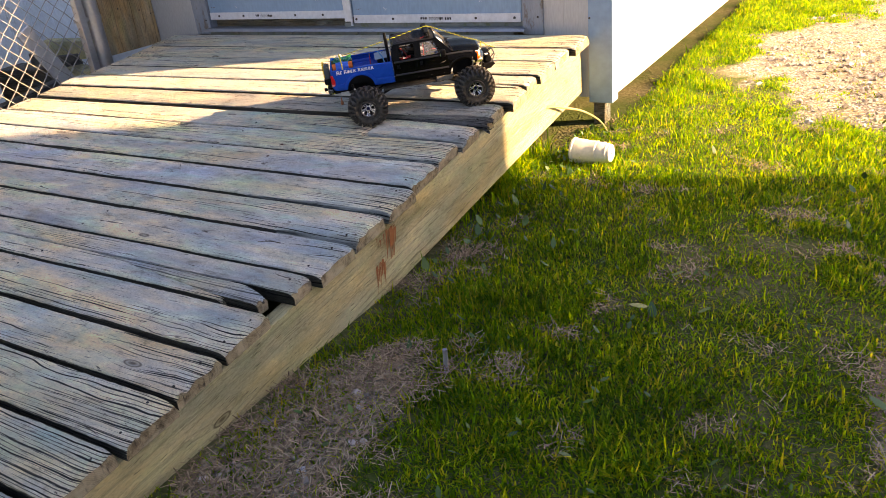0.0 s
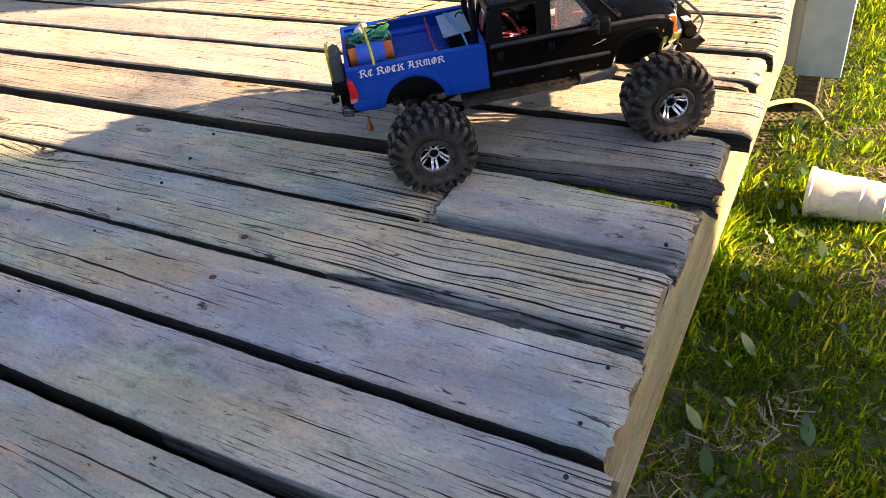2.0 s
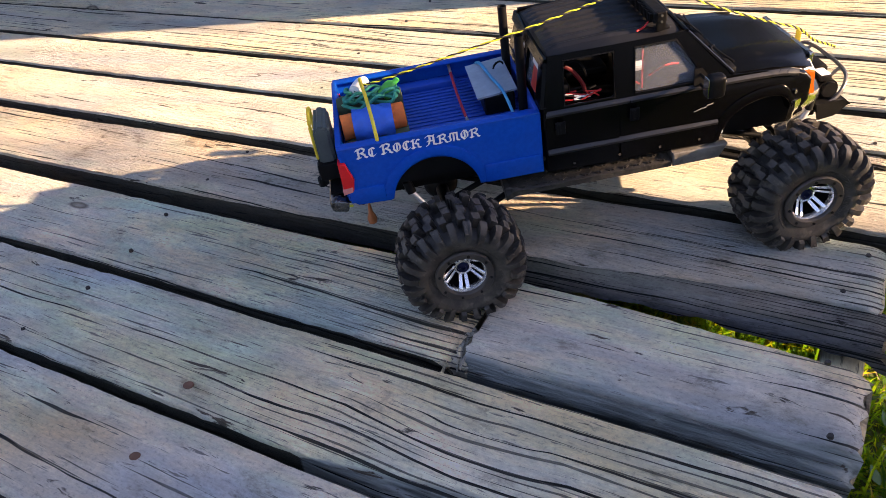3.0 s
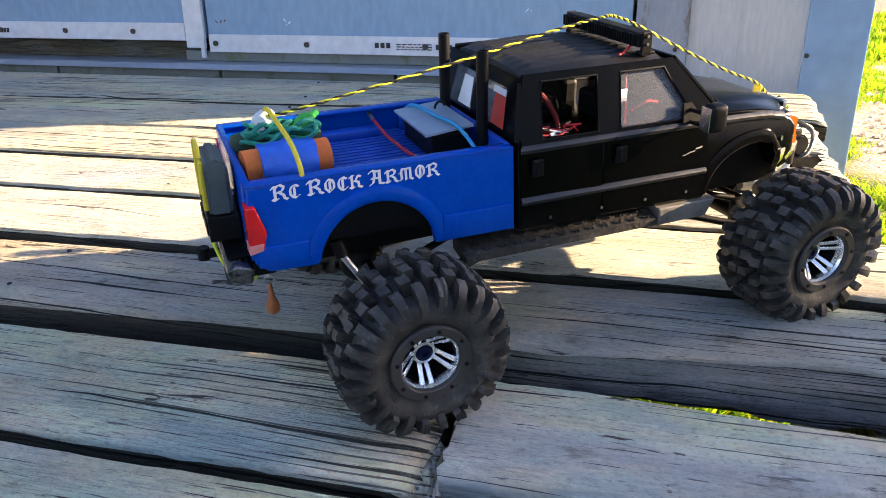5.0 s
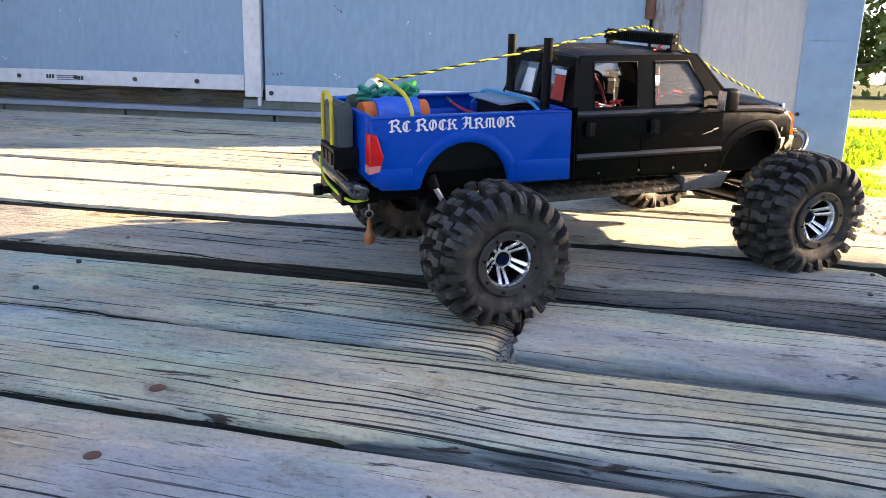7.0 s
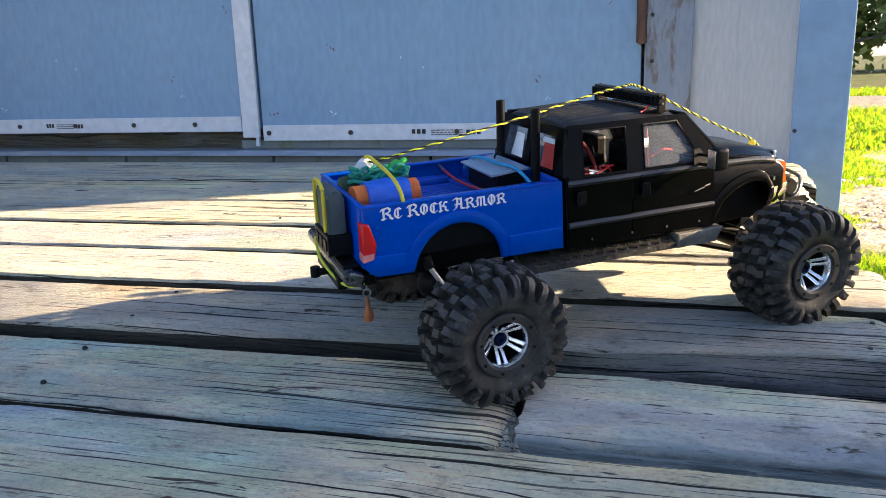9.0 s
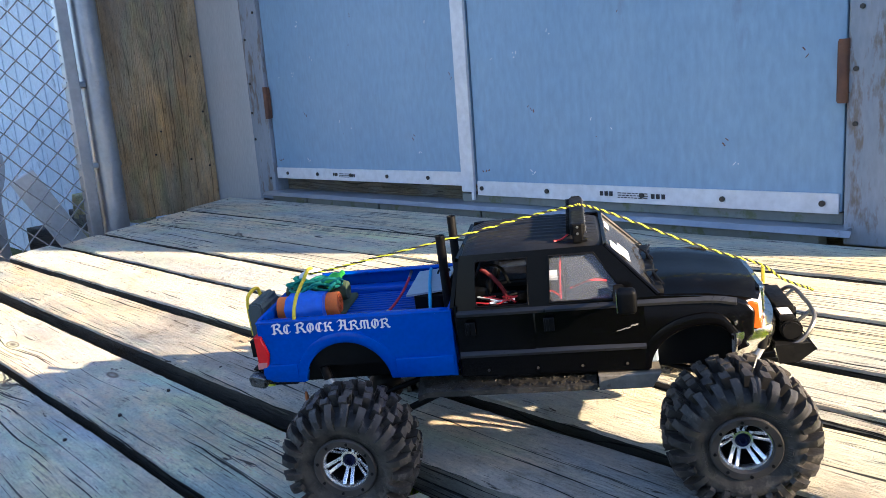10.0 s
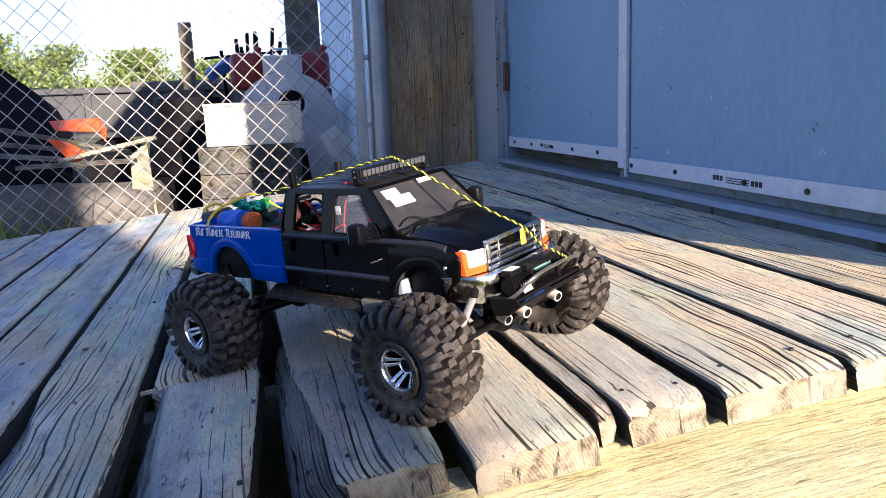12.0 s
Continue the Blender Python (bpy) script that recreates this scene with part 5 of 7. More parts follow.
prism(bm, [(-0.304, 0.138), (-0.287, 0.138), (-0.287, 0.176), (-0.291, 0.181), (-0.300, 0.181), (-0.304, 0.176)], -0.045, 0.003)
bmesh.ops.bevel(bm, geom=list(bm.edges), offset=0.0025, segments=2, affect="EDGES")
can = part("jerry_can", bm, JERRY, truck, "grey-green fuel can on the tailgate", True)
bm = bmesh.new()
box(bm, -0.307, -0.284, -0.048, 0.006, 0.120, 0.1395, 0.001)
for k in range(3):
    box(bm, -0.3082, -0.3070, -0.043 + k * 0.016, -0.032 + k * 0.016, 0.124, 0.135)
part("can_carrier", bm, BLACKM, truck)
bm = bmesh.new()
for x in (-0.3055,):
    tube(bm, curve_points([(x, -0.037, 0.142), (x, -0.038, 0.171), (x, -0.033, 0.1855), (x, -0.008, 0.1865), (x, -0.002, 0.171), (x, -0.003, 0.142)], 22), 0.0020, 7)
part("can_strap", bm, YELLOW, can, "yellow bungee strap", True)
bm = bmesh.new()
rod(bm, (-0.266, -0.020, 0.092), (-0.266, -0.020, 0.070), 0.0009, 6)
tube(bm, [(-0.266 + 0.004 * math.cos(a), -0.020, 0.067 + 0.004 * math.sin(a)) for a in [k * math.tau / 12 for k in range(12)]], 0.0008, 5, True)
part("chain", bm, STEEL, truck)
bm = bmesh.new()
rings = revolve(bm, [(0.0012, 0.078), (0.0022, 0.072), (0.0026, 0.066), (0.0050, 0.060), (0.0058, 0.056), (0.0048, 0.0515), (0.0015, 0.0495)], 16, "Z")
bm.faces.new(rings[0])
bm.faces.new(rings[-1])
part("wooden_drop", bm, BROWN, truck, "small varnished wooden drop on a chain", True, pose(-0.266, -0.020, -0.0145))
bm = bmesh.new()
rope = curve_points([(-0.303, 0.03, 0.118), (-0.304, 0.01, 0.102), (-0.300, -0.03, 0.094), (-0.292, -0.055, 0.091), (-0.280, -0.066, 0.095)], 26)
tube(bm, rope, 0.0014, 6)
part("tail_rope", bm, ROPEY, truck, "yellow and black rope at the bumper", True)

# load in the bed
bm = bmesh.new()
box(bm, -0.272, -0.206, -0.060, 0.045, 0.1498, 0.1560, 0.0025)
part("folded_sheet", bm, OLIVE, truck, "dark folded sheet under the load", True)
bm = bmesh.new()
rod(bm, (-0.2745, -0.026, 0.1655), (-0.2085, -0.020, 0.1655), 0.0135, 24)
roll = part("foam_roll", bm, ORANGE, truck, "orange foam sleeping mat, rolled up", True)
bm = bmesh.new()
tube(bm, [(-0.2082, -0.020 + 0.0012 * (a / 2.2) * math.cos(a), 0.1655 + 0.0012 * (a / 2.2) * math.sin(a)) for a in [k * 0.5 for k in range(8, 46)]], 0.0006, 4)
part("roll_edge", bm, flat("dark orange", (0.45, 0.08, 0.015), 0.9), roll)
bm = bmesh.new()
rings = []
for k in range(9):
    x = -0.262 + k * 0.0052
    ring = []
    for j in range(20):
        a = j * math.tau / 20
        r = 0.0168 + 0.0012 * math.sin(3 * a + k) + 0.0008 * math.sin(7 * a - k * 1.7)
        ring.append(bm.verts.new((x, -0.026 + r * 1.15 * math.cos(a), 0.1655 + r * math.sin(a))))
    rings.append(ring)
for a, b in zip(rings, rings[1:]):
    for j in range(20):
        bm.faces.new((a[j], a[(j + 1) % 20], b[(j + 1) % 20], b[j]))
bm.faces.new(rings[0][::-1])
bm.faces.new(rings[-1])
part("tarp_wrap", bm, TARP, truck, "folded blue tarpaulin round the mat", True)
bm = bmesh.new()
revolve(bm, [(0.001, -0.278), (0.010, -0.277), (0.0115, -0.272), (0.0115, -0.212), (0.010, -0.207), (0.001, -0.206)], 18, "X")
part("olive_bag", bm, OLIVE, truck, "dark olive rolled bag", True, pose(0, 0.012, 0.170))
bm = bmesh.new()
rng = random.Random(5)
c = []
for k in range(9):
    y0, z0 = 0.002 + rng.uniform(-0.014, 0.012), 0.183 + rng.uniform(-0.004, 0.005)
    row = [(-0.266 + j * 0.0105 + rng.uniform(-0.003, 0.003), y0 + 0.007 * math.sin(j * 1.9 + k), z0 + 0.004 * math.cos(j * 2.1 + k)) for j in range(6)]
    c += row if k % 2 else row[::-1]
tube(bm, curve_points(c, 230), 0.0019, 6)
part("cord_coil", bm, TEAL, truck, "coil of teal green cord", True)
bm = bmesh.new()
revolve(bm, [(0.001, 0.0), (0.0075, 0.001), (0.0080, 0.013), (0.0068, 0.017), (0.003, 0.020), (0.003, 0.025), (0.001, 0.026)], 16, "X")
part("green_bottle", bm, GREEN, truck, "bright green plastic bottle", True, pose(-0.228, 0.004, 0.178, 0, -35, 15))
bm = bmesh.new()
revolve(bm, [(0.001, -0.0125), (0.0065, -0.012), (0.0075, -0.004), (0.0075, 0.005), (0.0055, 0.0115), (0.001, 0.0125)], 16, "X")
part("white_bottle", bm, WHITE, truck, "small white bottle", True, pose(-0.249, 0.016, 0.189, 0, 0, 60))
bm = bmesh.new()
tube(bm, curve_points([(-0.2400, -0.0765, 0.1680), (-0.2405, -0.071, 0.1790), (-0.2418, -0.054, 0.1890), (-0.2445, -0.020, 0.1955), (-0.2475, 0.010, 0.1990), (-0.247, 0.035, 0.184), (-0.245, 0.06, 0.165), (-0.244, 0.074, 0.168)], 30), 0.0019, 7)
part("load_strap", bm, YELLOW, truck, "yellow bungee strap across the load", True)
bm = bmesh.new()
box(bm, -0.124, -0.091, -0.028, 0.044, 0.1498, 0.1715, 0.002)
chest = part("tool_box", bm, BLACKM, truck, "black box in the bed with a grey lid")
bm = bmesh.new()
slab(bm, [(-0.131, -0.032, 0.1717), (-0.089, -0.032, 0.1755), (-0.089, 0.048, 0.1755), (-0.131, 0.048, 0.1717)], -0.002)
part("lid", bm, LIDGREY, chest, "grey tin lid")
bm = bmesh.new()
tube(bm, curve_points([(-0.099, -0.074, 0.160), (-0.104, -0.036, 0.1775), (-0.110, 0.0, 0.1785), (-0.116, 0.042, 0.1780), (-0.120, 0.066, 0.162)], 18), 0.0017, 6)
part("strap", bm, BLUEBAND, chest, "sky blue strap")
bm = bmesh.new()
tube(bm, [(-0.098 + 0.006 * math.cos(a), 0.022 + 0.004 * math.cos(a), 0.179 + 0.005 * math.sin(a)) for a in [k * math.pi / 8 for k in range(9)]], 0.0012, 5)
part("handle", bm, BLACKM, chest)
bm = bmesh.new()
tube(bm, curve_points([(-0.147, 0.060, 0.1635), (-0.147, 0.02, 0.1600), (-0.147, -0.03, 0.1620), (-0.147, -0.052, 0.1650)], 14), 0.0016, 6)
part("red_strap", bm, flat("red cord", (0.36, 0.015, 0.04), 0.7), truck, "dark red cord across the bed")
bm = bmesh.new()
for y, z, e in ((0.060, 0.1635, 0.075), (-0.052, 0.165, -0.079)):
    rod(bm, (-0.147, y, z), (-0.147, e, z + 0.003), 0.0018, 8)
part("cord_hook", bm, STEEL, truck)
bm = bmesh.new()
prism(bm, [(-0.176, 0.1498), (-0.168, 0.1498), (-0.172, 0.1545)], -0.045, -0.040)
part("stone_chip", bm, STONE, truck)
# black plates added inside the wheel openings to paint them dark; no real liners
for s in (-1, 1):
    for b in ((-0.245, -0.136, s * 0.0776, s * 0.0788, 0.1200, 0.1530), (-0.262, -0.118, s * 0.0550, s * 0.0580, 0.098, 0.1290), (0.106, 0.212, s * 0.060, s * 0.063, 0.095, 0.155)):
        bm = bmesh.new()
        box(bm, *b)
        part("arch_blackout", bm, BLACKM, truck)
for side in (-1, 1):
    bm = bmesh.new()
    rings = revolve(bm, [(0.0048, 0.116), (0.0048, 0.2375), (0.0040, 0.2375), (0.0040, 0.2285), (0.0005, 0.2285)], 18, "Z")
    part("exhaust_pipe", bm, BLACKM, truck, "tall black exhaust stack", True, pose(-0.0855, side * 0.0400, 0))

# nose
bm = bmesh.new()
for s in (-1, 1):
    box(bm, 0.2245, 0.2290, s * 0.0465, s * 0.0525, 0.1355, 0.1655, 0.0010)
    box(bm, 0.2245, 0.2282, s * 0.0330, s * 0.0350, 0.1365, 0.1645, 0.0005, seg=1)
for z, h in ((0.1350, 0.0045), (0.1415, 0.0042), (0.1482, 0.0048), (0.1552, 0.0042), (0.1615, 0.0052)):
    box(bm, 0.2245, 0.2295, -0.0520, 0.0520, z, z + h, 0.0010)
part("grille", bm, DUSTCHROME, truck, "chrome grille", True)
bm = bmesh.new()
box(bm, 0.2220, 0.2250, -0.0505, 0.0505, 0.1355, 0.1655)
part("grille_back", bm, BLACKM, truck)
for side in (-1, 1):
    bm = bmesh.new()
    prism(bm, [(0.2100, 0.1445), (0.2270, 0.1430), (0.2262, 0.1590), (0.2195, 0.1615), (0.2115, 0.1600)], side * 0.0535, side * (HALF - 0.0105))
    bevel_rim(bm, 0.0015, HALF - 0.0105)
    h = part("headlamp", bm, LENS, truck, "clear headlamp", True)
    bm = bmesh.new()
    prism(bm, [(0.2050, 0.1370), (0.2278, 0.1355), (0.2275, 0.1430), (0.2105, 0.1445), (0.2105, 0.1590), (0.2080, 0.1560)], side * 0.0535, side * (HALF - 0.0052))
    prism(bm, [(0.2080, 0.1445), (0.2265, 0.1432), (0.2255, 0.1586), (0.2195, 0.1610), (0.2112, 0.1594), (0.2082, 0.1560)], side * (HALF - 0.0105), side * (HALF - 0.0054))
    for v in bm.verts:
        u = min(1.0, max(0.0, (v.co.x - 0.165) / 0.05))
        v.co.x -= (0.0030 + 0.0165 * min(1.2, abs(v.co.y) / HALF) ** 2) * u * u * (3 - 2 * u)
        v.co.z -= 0.0015 * u
    ind = part("indicator", bm, AMBER, h, "amber indicator lens", True)
bm = bmesh.new()
rows = []
for k in range(33):
    t = -1 + 2 * k / 32
    y = t * 0.0865
    e = max(0, abs(t) - 0.80) / 0.20
    x = 0.2400 - 0.004 * t * t - 0.030 * e ** 1.6
    rows.append([bm.verts.new((x + dx * (1 - 0.3 * e), y * (1 - ty), z)) for dx, ty, z in ((-0.012, 0, 0.1345), (-0.002, 0, 0.1345), (0.0, 0, 0.1320), (0.0, 0, 0.1235), (-0.0025, 0.01, 0.1205), (-0.0035, 0.03, 0.1120), (-0.0090, 0.08, 0.1030 + 0.004 * e), (-0.014, 0.09, 0.1030 + 0.004 * e), (-0.012, 0.02, 0.1300))])
for a, b in zip(rows, rows[1:]):
    for k in range(9):
        bm.faces.new((a[k], a[(k + 1) % 9], b[(k + 1) % 9], b[k]))
bm.faces.new(rows[0])
bm.faces.new(rows[-1][::-1])
part("front_bumper", bm, DUSTCHROME, truck, "chrome front bumper with dirt", True)
bm = bmesh.new()
for s in (-1, 1):
    rod(bm, (0.2050, s * 0.0825, 0.1440), (0.2050, s * 0.0850, 0.1440), 0.0022, 10)
part("body_post", bm, CHROME, truck, "", True)
bm = bmesh.new()
box(bm, 0.238, 0.268, -0.062, 0.058, 0.1130, 0.1165, 0.001)
prism(bm, [(0.236, 0.117), (0.240, 0.098), (0.258, 0.100), (0.272, 0.111), (0.268, 0.118)], -0.065, -0.062)
prism(bm, [(0.236, 0.117), (0.240, 0.098), (0.258, 0.100), (0.272, 0.111), (0.268, 0.118)], 0.058, 0.061)
slab(bm, [(0.272, -0.066, 0.114), (0.272, 0.062, 0.114), (0.248, 0.040, 0.098), (0.248, -0.044, 0.098)], 0.003)
slab(bm, [(0.250, -0.018, 0.099), (0.250, 0.018, 0.099), (0.215, 0.014, 0.070), (0.215, -0.014, 0.070)], 0.003)
part("winch_mount", bm, BLACKM, truck, "black winch plate and skid")
bm = bmesh.new()
rod(bm, (0.254, -0.022, 0.1270), (0.254, 0.022, 0.1270), 0.0078, 18)
for s in (-1, 1):
    rod(bm, (0.254, s * 0.022, 0.1270), (0.254, s * 0.026, 0.1270), 0.0115, 18)
    rod(bm, (0.254, s * 0.026, 0.1270), (0.254, s * 0.056, 0.1270), 0.0085, 18)
    for k in range(6):
        rod(bm, (0.254, s * (0.030 + k * 0.0042), 0.1270), (0.254, s * (0.0318 + k * 0.0042), 0.1270), 0.0102, 14)
    box(bm, 0.243, 0.265, s * 0.024, s * 0.028, 0.1165, 0.1400, 0.001)
box(bm, 0.246, 0.262, -0.030, 0.030, 0.1370, 0.1435, 0.001)
box(bm, 0.244, 0.256, -0.052, -0.030, 0.1360, 0.1420, 0.001)
part("winch", bm, BLACKM, truck, "black electric winch", True)
bm = bmesh.new()
rod(bm, (0.258, -0.014, 0.1345), (0.258, 0.016, 0.1345), 0.0030, 10)
part("winch_motor", bm, flat("pale teal metal", (0.18, 0.38, 0.36), 0.4, 0.4), truck)
bm = bmesh.new()
for s in (-1, 1):
    tube(bm, curve_points([(0.240, s * 0.060, 0.110), (0.262, s * 0.058, 0.119), (0.276, s * 0.046, 0.134), (0.279, s * 0.022, 0.1385), (0.279, 0, 0.1385)], 20), 0.0021, 8)
    rod(bm, (0.252, s * 0.030, 0.114), (0.2775, s * 0.030, 0.1370), 0.0019, 8)
part("bull_bar", bm, surface("dull brushed steel", (0.20, 0.19, 0.17), (0.13, 0.125, 0.115), 0.38, 0.7, grain=220, broad=40), truck, "bent dull steel bull bar", True)
bm = bmesh.new()
for x, y, z in ((0.216, -0.0246, 0.0825), (0.252, -0.040, 0.1000), (0.246, 0.030, 0.095)):
    revolve_m = pose(x, y, z, 0, 12, -12)
    vs = rod(bm, (0, 0, 0), (0.014, 0, 0), 0.0058, 16)
    bmesh.ops.transform(bm, matrix=revolve_m, verts=vs)
part("recovery_point", bm, flat("pale dirty plastic", (0.55, 0.50, 0.44), 0.5), truck, "pale round recovery points", True)
bm = bmesh.new()
for x, y, z in ((0.216, -0.0246, 0.0825), (0.252, -0.040, 0.1000), (0.246, 0.030, 0.095)):
    vs = rod(bm, (0.0138, 0, 0), (0.0143, 0, 0), 0.0042, 14)
    bmesh.ops.transform(bm, matrix=pose(x, y, z, 0, 12, -12), verts=vs)
part("recovery_hole", bm, BLACKM, truck)
bm = bmesh.new()
slab(bm, [(0.262, -0.046, 0.1280), (0.262, -0.030, 0.1280), (0.2665, -0.030, 0.1190), (0.2665, -0.046, 0.1190)], 0.0004)
slab(bm, [(0.2452, -0.050, 0.1425), (0.2452, -0.034, 0.1425), (0.2555, -0.034, 0.1425), (0.2555, -0.050, 0.1425)], 0.0004)
part("winch_label", bm, WHITE, truck)
for side in (-1, 1):
    bm = bmesh.new()
    box(bm, 0.0810, 0.0985, side * 0.099, side * 0.113, 0.1675, 0.1915, 0.0045, seg=3)
    mi = part("mirror", bm, BLACKM, truck, "black door mirror", True)
    bm = bmesh.new()
    rod(bm, (0.086, side * 0.081, 0.170), (0.085, side * 0.103, 0.172), 0.0017, 8)
    rod(bm, (0.086, side * 0.080, 0.180), (0.085, side * 0.103, 0.182), 0.0017, 8)
    part("mirror_arm", bm, BLACKM, mi)
    bm = bmesh.new()
    box(bm, 0.0803, 0.0811, side * 0.1005, side * 0.1115, 0.170, 0.189)
    part("mirror_glass", bm, CHROME, mi)
    bm = bmesh.new()
    slab(bm, [(0.079, side * 0.0825, 0.170), (0.100, side * 0.0825, 0.170), (0.088, side * 0.079, 0.186), (0.080, side * 0.079, 0.186)], 0.002)
    part("mirror_foot", bm, BLACKM, mi)
# roof light bar
bm = bmesh.new()
box(bm, 0.044, 0.058, -0.058, 0.058, 0.2305, 0.2425, 0.002)
for k in range(30):
    box(bm, 0.0405, 0.045, -0.055 + k * 0.0038, -0.0538 + k * 0.0038, 0.2320, 0.2410)
for s in (-1, 1):
    box(bm, 0.046, 0.056, s * 0.058, s * 0.0605, 0.2240, 0.2430, 0.001)
    box(bm, 0.046, 0.060, s * 0.052, s * 0.0605, 0.2245, 0.2275, 0.001)
bar = part("light_bar", bm, BLACKM, truck, "black roof light bar")
bm = bmesh.new()
for k in range(16):
    box(bm, 0.0578, 0.0590, -0.054 + k * 0.0068, -0.0485 + k * 0.0068, 0.2330, 0.2402, 0.0006, seg=1)
part("light_lens", bm, flat("dark clear lens", (0.06, 0.065, 0.07), 0.3), bar, "row of clear lenses")
bm = bmesh.new()
for s in (-1, 1):
    for z in (0.2335, 0.2398):
        rod(bm, (0.051, s * 0.0605, z), (0.051, s * 0.0618, z), 0.0012, 8)
for k in range(6):
    rod(bm, (0.0592, -0.05 + k * 0.02, 0.2315), (0.0600, -0.05 + k * 0.02, 0.2315), 0.0009, 6)
part("bar_screw", bm, STEEL, bar)
bm = bmesh.new()
tube(bm, curve_points([(0.043, -0.050, 0.2320), (0.036, -0.052, 0.2270), (0.028, -0.056, 0.2265)], 8), 0.0010, 5)
part("wire", bm, REDWIRE, bar)

# rope from the load over the light bar to the winch
ctrl = [(-0.252, 0.012, 0.193), (-0.236, 0.004, 0.1955), (-0.168, 0.001, 0.2075), (-0.0755, 0.0, 0.2240), (0.0, 0.0, 0.2390), (0.046, 0.0, 0.2462), (0.058, 0.0, 0.2462), (0.085, 0.0, 0.2355), (0.137, 0.0, 0.2095), (0.19, 0.0, 0.1850), (0.2295, 0.0, 0.1690), (0.250, 0.0, 0.1520), (0.274, 0.002, 0.1400), (0.279, 0.003, 0.1370)]
line = curve_points(ctrl, 340)
bm, bm2 = bmesh.new(), bmesh.new()
s1, s2 = [], []
for k, p in enumerate(line):
    a = k * 0.92
    d = (line[min(k + 1, 339)] - line[max(k - 1, 0)]).normalized()
    u = d.cross(Vector((0, 1, 0))).normalized()
    w = d.cross(u)
    o = (u * math.cos(a) + w * math.sin(a)) * 0.0007
    s1.append(p + o)
    s2.append(p - o * 1.1)
tube(bm, s1, 0.00080, 6)
tube(bm2, s2, 0.00082, 6)
ob = part("rope", bm, ROPEY, truck, "yellow and black twisted rope from the load over the roof", True)
part("dark_strand", bm2, ROPEK, ob, "", True)
bm = bmesh.new()
box(bm, 0.2298, 0.2315, -0.006, 0.004, 0.150, 0.167, 0.001)
part("rope_hook", bm, YELLOW, truck)

# running gear
BODY.clear()
bm = bmesh.new()
for s in (-1, 1):
    box(bm, -0.265, 0.245, s * 0.030, s * 0.037, 0.088, 0.101, 0.001)
    box(bm, 0.10, 0.23, s * 0.037, s * 0.060, 0.088, 0.094, 0.001)
for x in (-0.25, -0.12, 0.02, 0.12, 0.220):
    box(bm, x, x + 0.012, -0.032, 0.032, 0.087, 0.096)
box(bm, -0.055, 0.075, -0.045, 0.045, 0.076, 0.098, 0.004)
box(bm, 0.105, 0.205, -0.055, 0.055, 0.110, 0.145, 0.01)
box(bm, -0.262, -0.085, -0.055, 0.055, 0.108, 0.124, 0.003)
part("chassis", bm, BLACKM, truck, "black chassis rails and gearbox")
bm = bmesh.new()
box(bm, 0.050, 0.088, -0.066, -0.030, 0.070, 0.092, 0.003)
box(bm, 0.052, 0.084, 0.030, 0.066, 0.070, 0.092, 0.003)
part("battery_tray", bm, BLACKM, truck)
for x in (-AXLE, AXLE):
    bm = bmesh.new()
    rod(bm, (x, -0.118, HUB_Z), (x, 0.118, HUB_Z), 0.0075, 14)
    bmesh.ops.create_uvsphere(bm, u_segments=16, v_segments=10, radius=0.0205, matrix=pose(x, 0.012, HUB_Z) @ Matrix.Diagonal((1, 0.85, 1, 1)))
    for s in (-1, 1):
        rod(bm, (x, s * 0.086, HUB_Z), (x, s * 0.104, HUB_Z), 0.0135, 14)
        box(bm, x - 0.008, x + 0.008, s * 0.052, s * 0.060, HUB_Z - 0.01, HUB_Z + 0.016, 0.002)
    part("axle", bm, BLACKM, truck, "", True)
    d = 1 if x > 0 else -1
    for s in (-1, 1):
        bm = bmesh.new()
        rod(bm, (x - d * 0.006, s * 0.078, HUB_Z - 0.004), (d * 0.062, s * 0.040, 0.082), 0.0036, 10)
        rod(bm, (x - d * 0.002, s * 0.050, HUB_Z + 0.014), (d * 0.075, s * 0.028, 0.094), 0.0032, 10)
        part("suspension_link", bm, BLACKM, truck, "", True)
        bm = bmesh.new()
        rod(bm, (x + d * 0.009, s * 0.075, HUB_Z + 0.006), (x + d * 0.035, s * 0.072, 0.106), 0.0040 if d > 0 else 0.0026, 12)
        sh = part("shock_absorber", bm, ALLOY, truck, "silver shock absorber", True)
        bm = bmesh.new()
        rod(bm, (x + d * 0.0348, s * 0.0721, 0.105), (x + d * 0.038, s * 0.070, 0.118), 0.0050, 12)
        part("shock_body", bm, BLACKM, sh, "", True)
bm = bmesh.new()
rod(bm, (AXLE + 0.022, -0.080, HUB_Z + 0.004), (AXLE + 0.022, 0.080, HUB_Z + 0.004), 0.0032, 10)
rod(bm, (AXLE + 0.018, -0.03, HUB_Z + 0.012), (AXLE + 0.018, 0.074, HUB_Z + 0.010), 0.0028, 10)
part("steering_rod", bm, BLACKM, truck)
bm = bmesh.new()
rod(bm, (AXLE + 0.024, 0.030, HUB_Z + 0.016), (AXLE + 0.024, 0.068, HUB_Z + 0.012), 0.0042, 12)
part("steering_damper", bm, flat("blue anodised metal", (0.02, 0.08, 0.40), 0.3, 0.7), truck)
for x, e in ((-AXLE + 0.02, -0.05), (AXLE - 0.02, 0.07)):
    bm = bmesh.new()
    rod(bm, (x, 0.008, HUB_Z + 0.01), (e, 0.0, 0.086), 0.0035, 10)
    part("drive_shaft", bm, STEEL, truck)
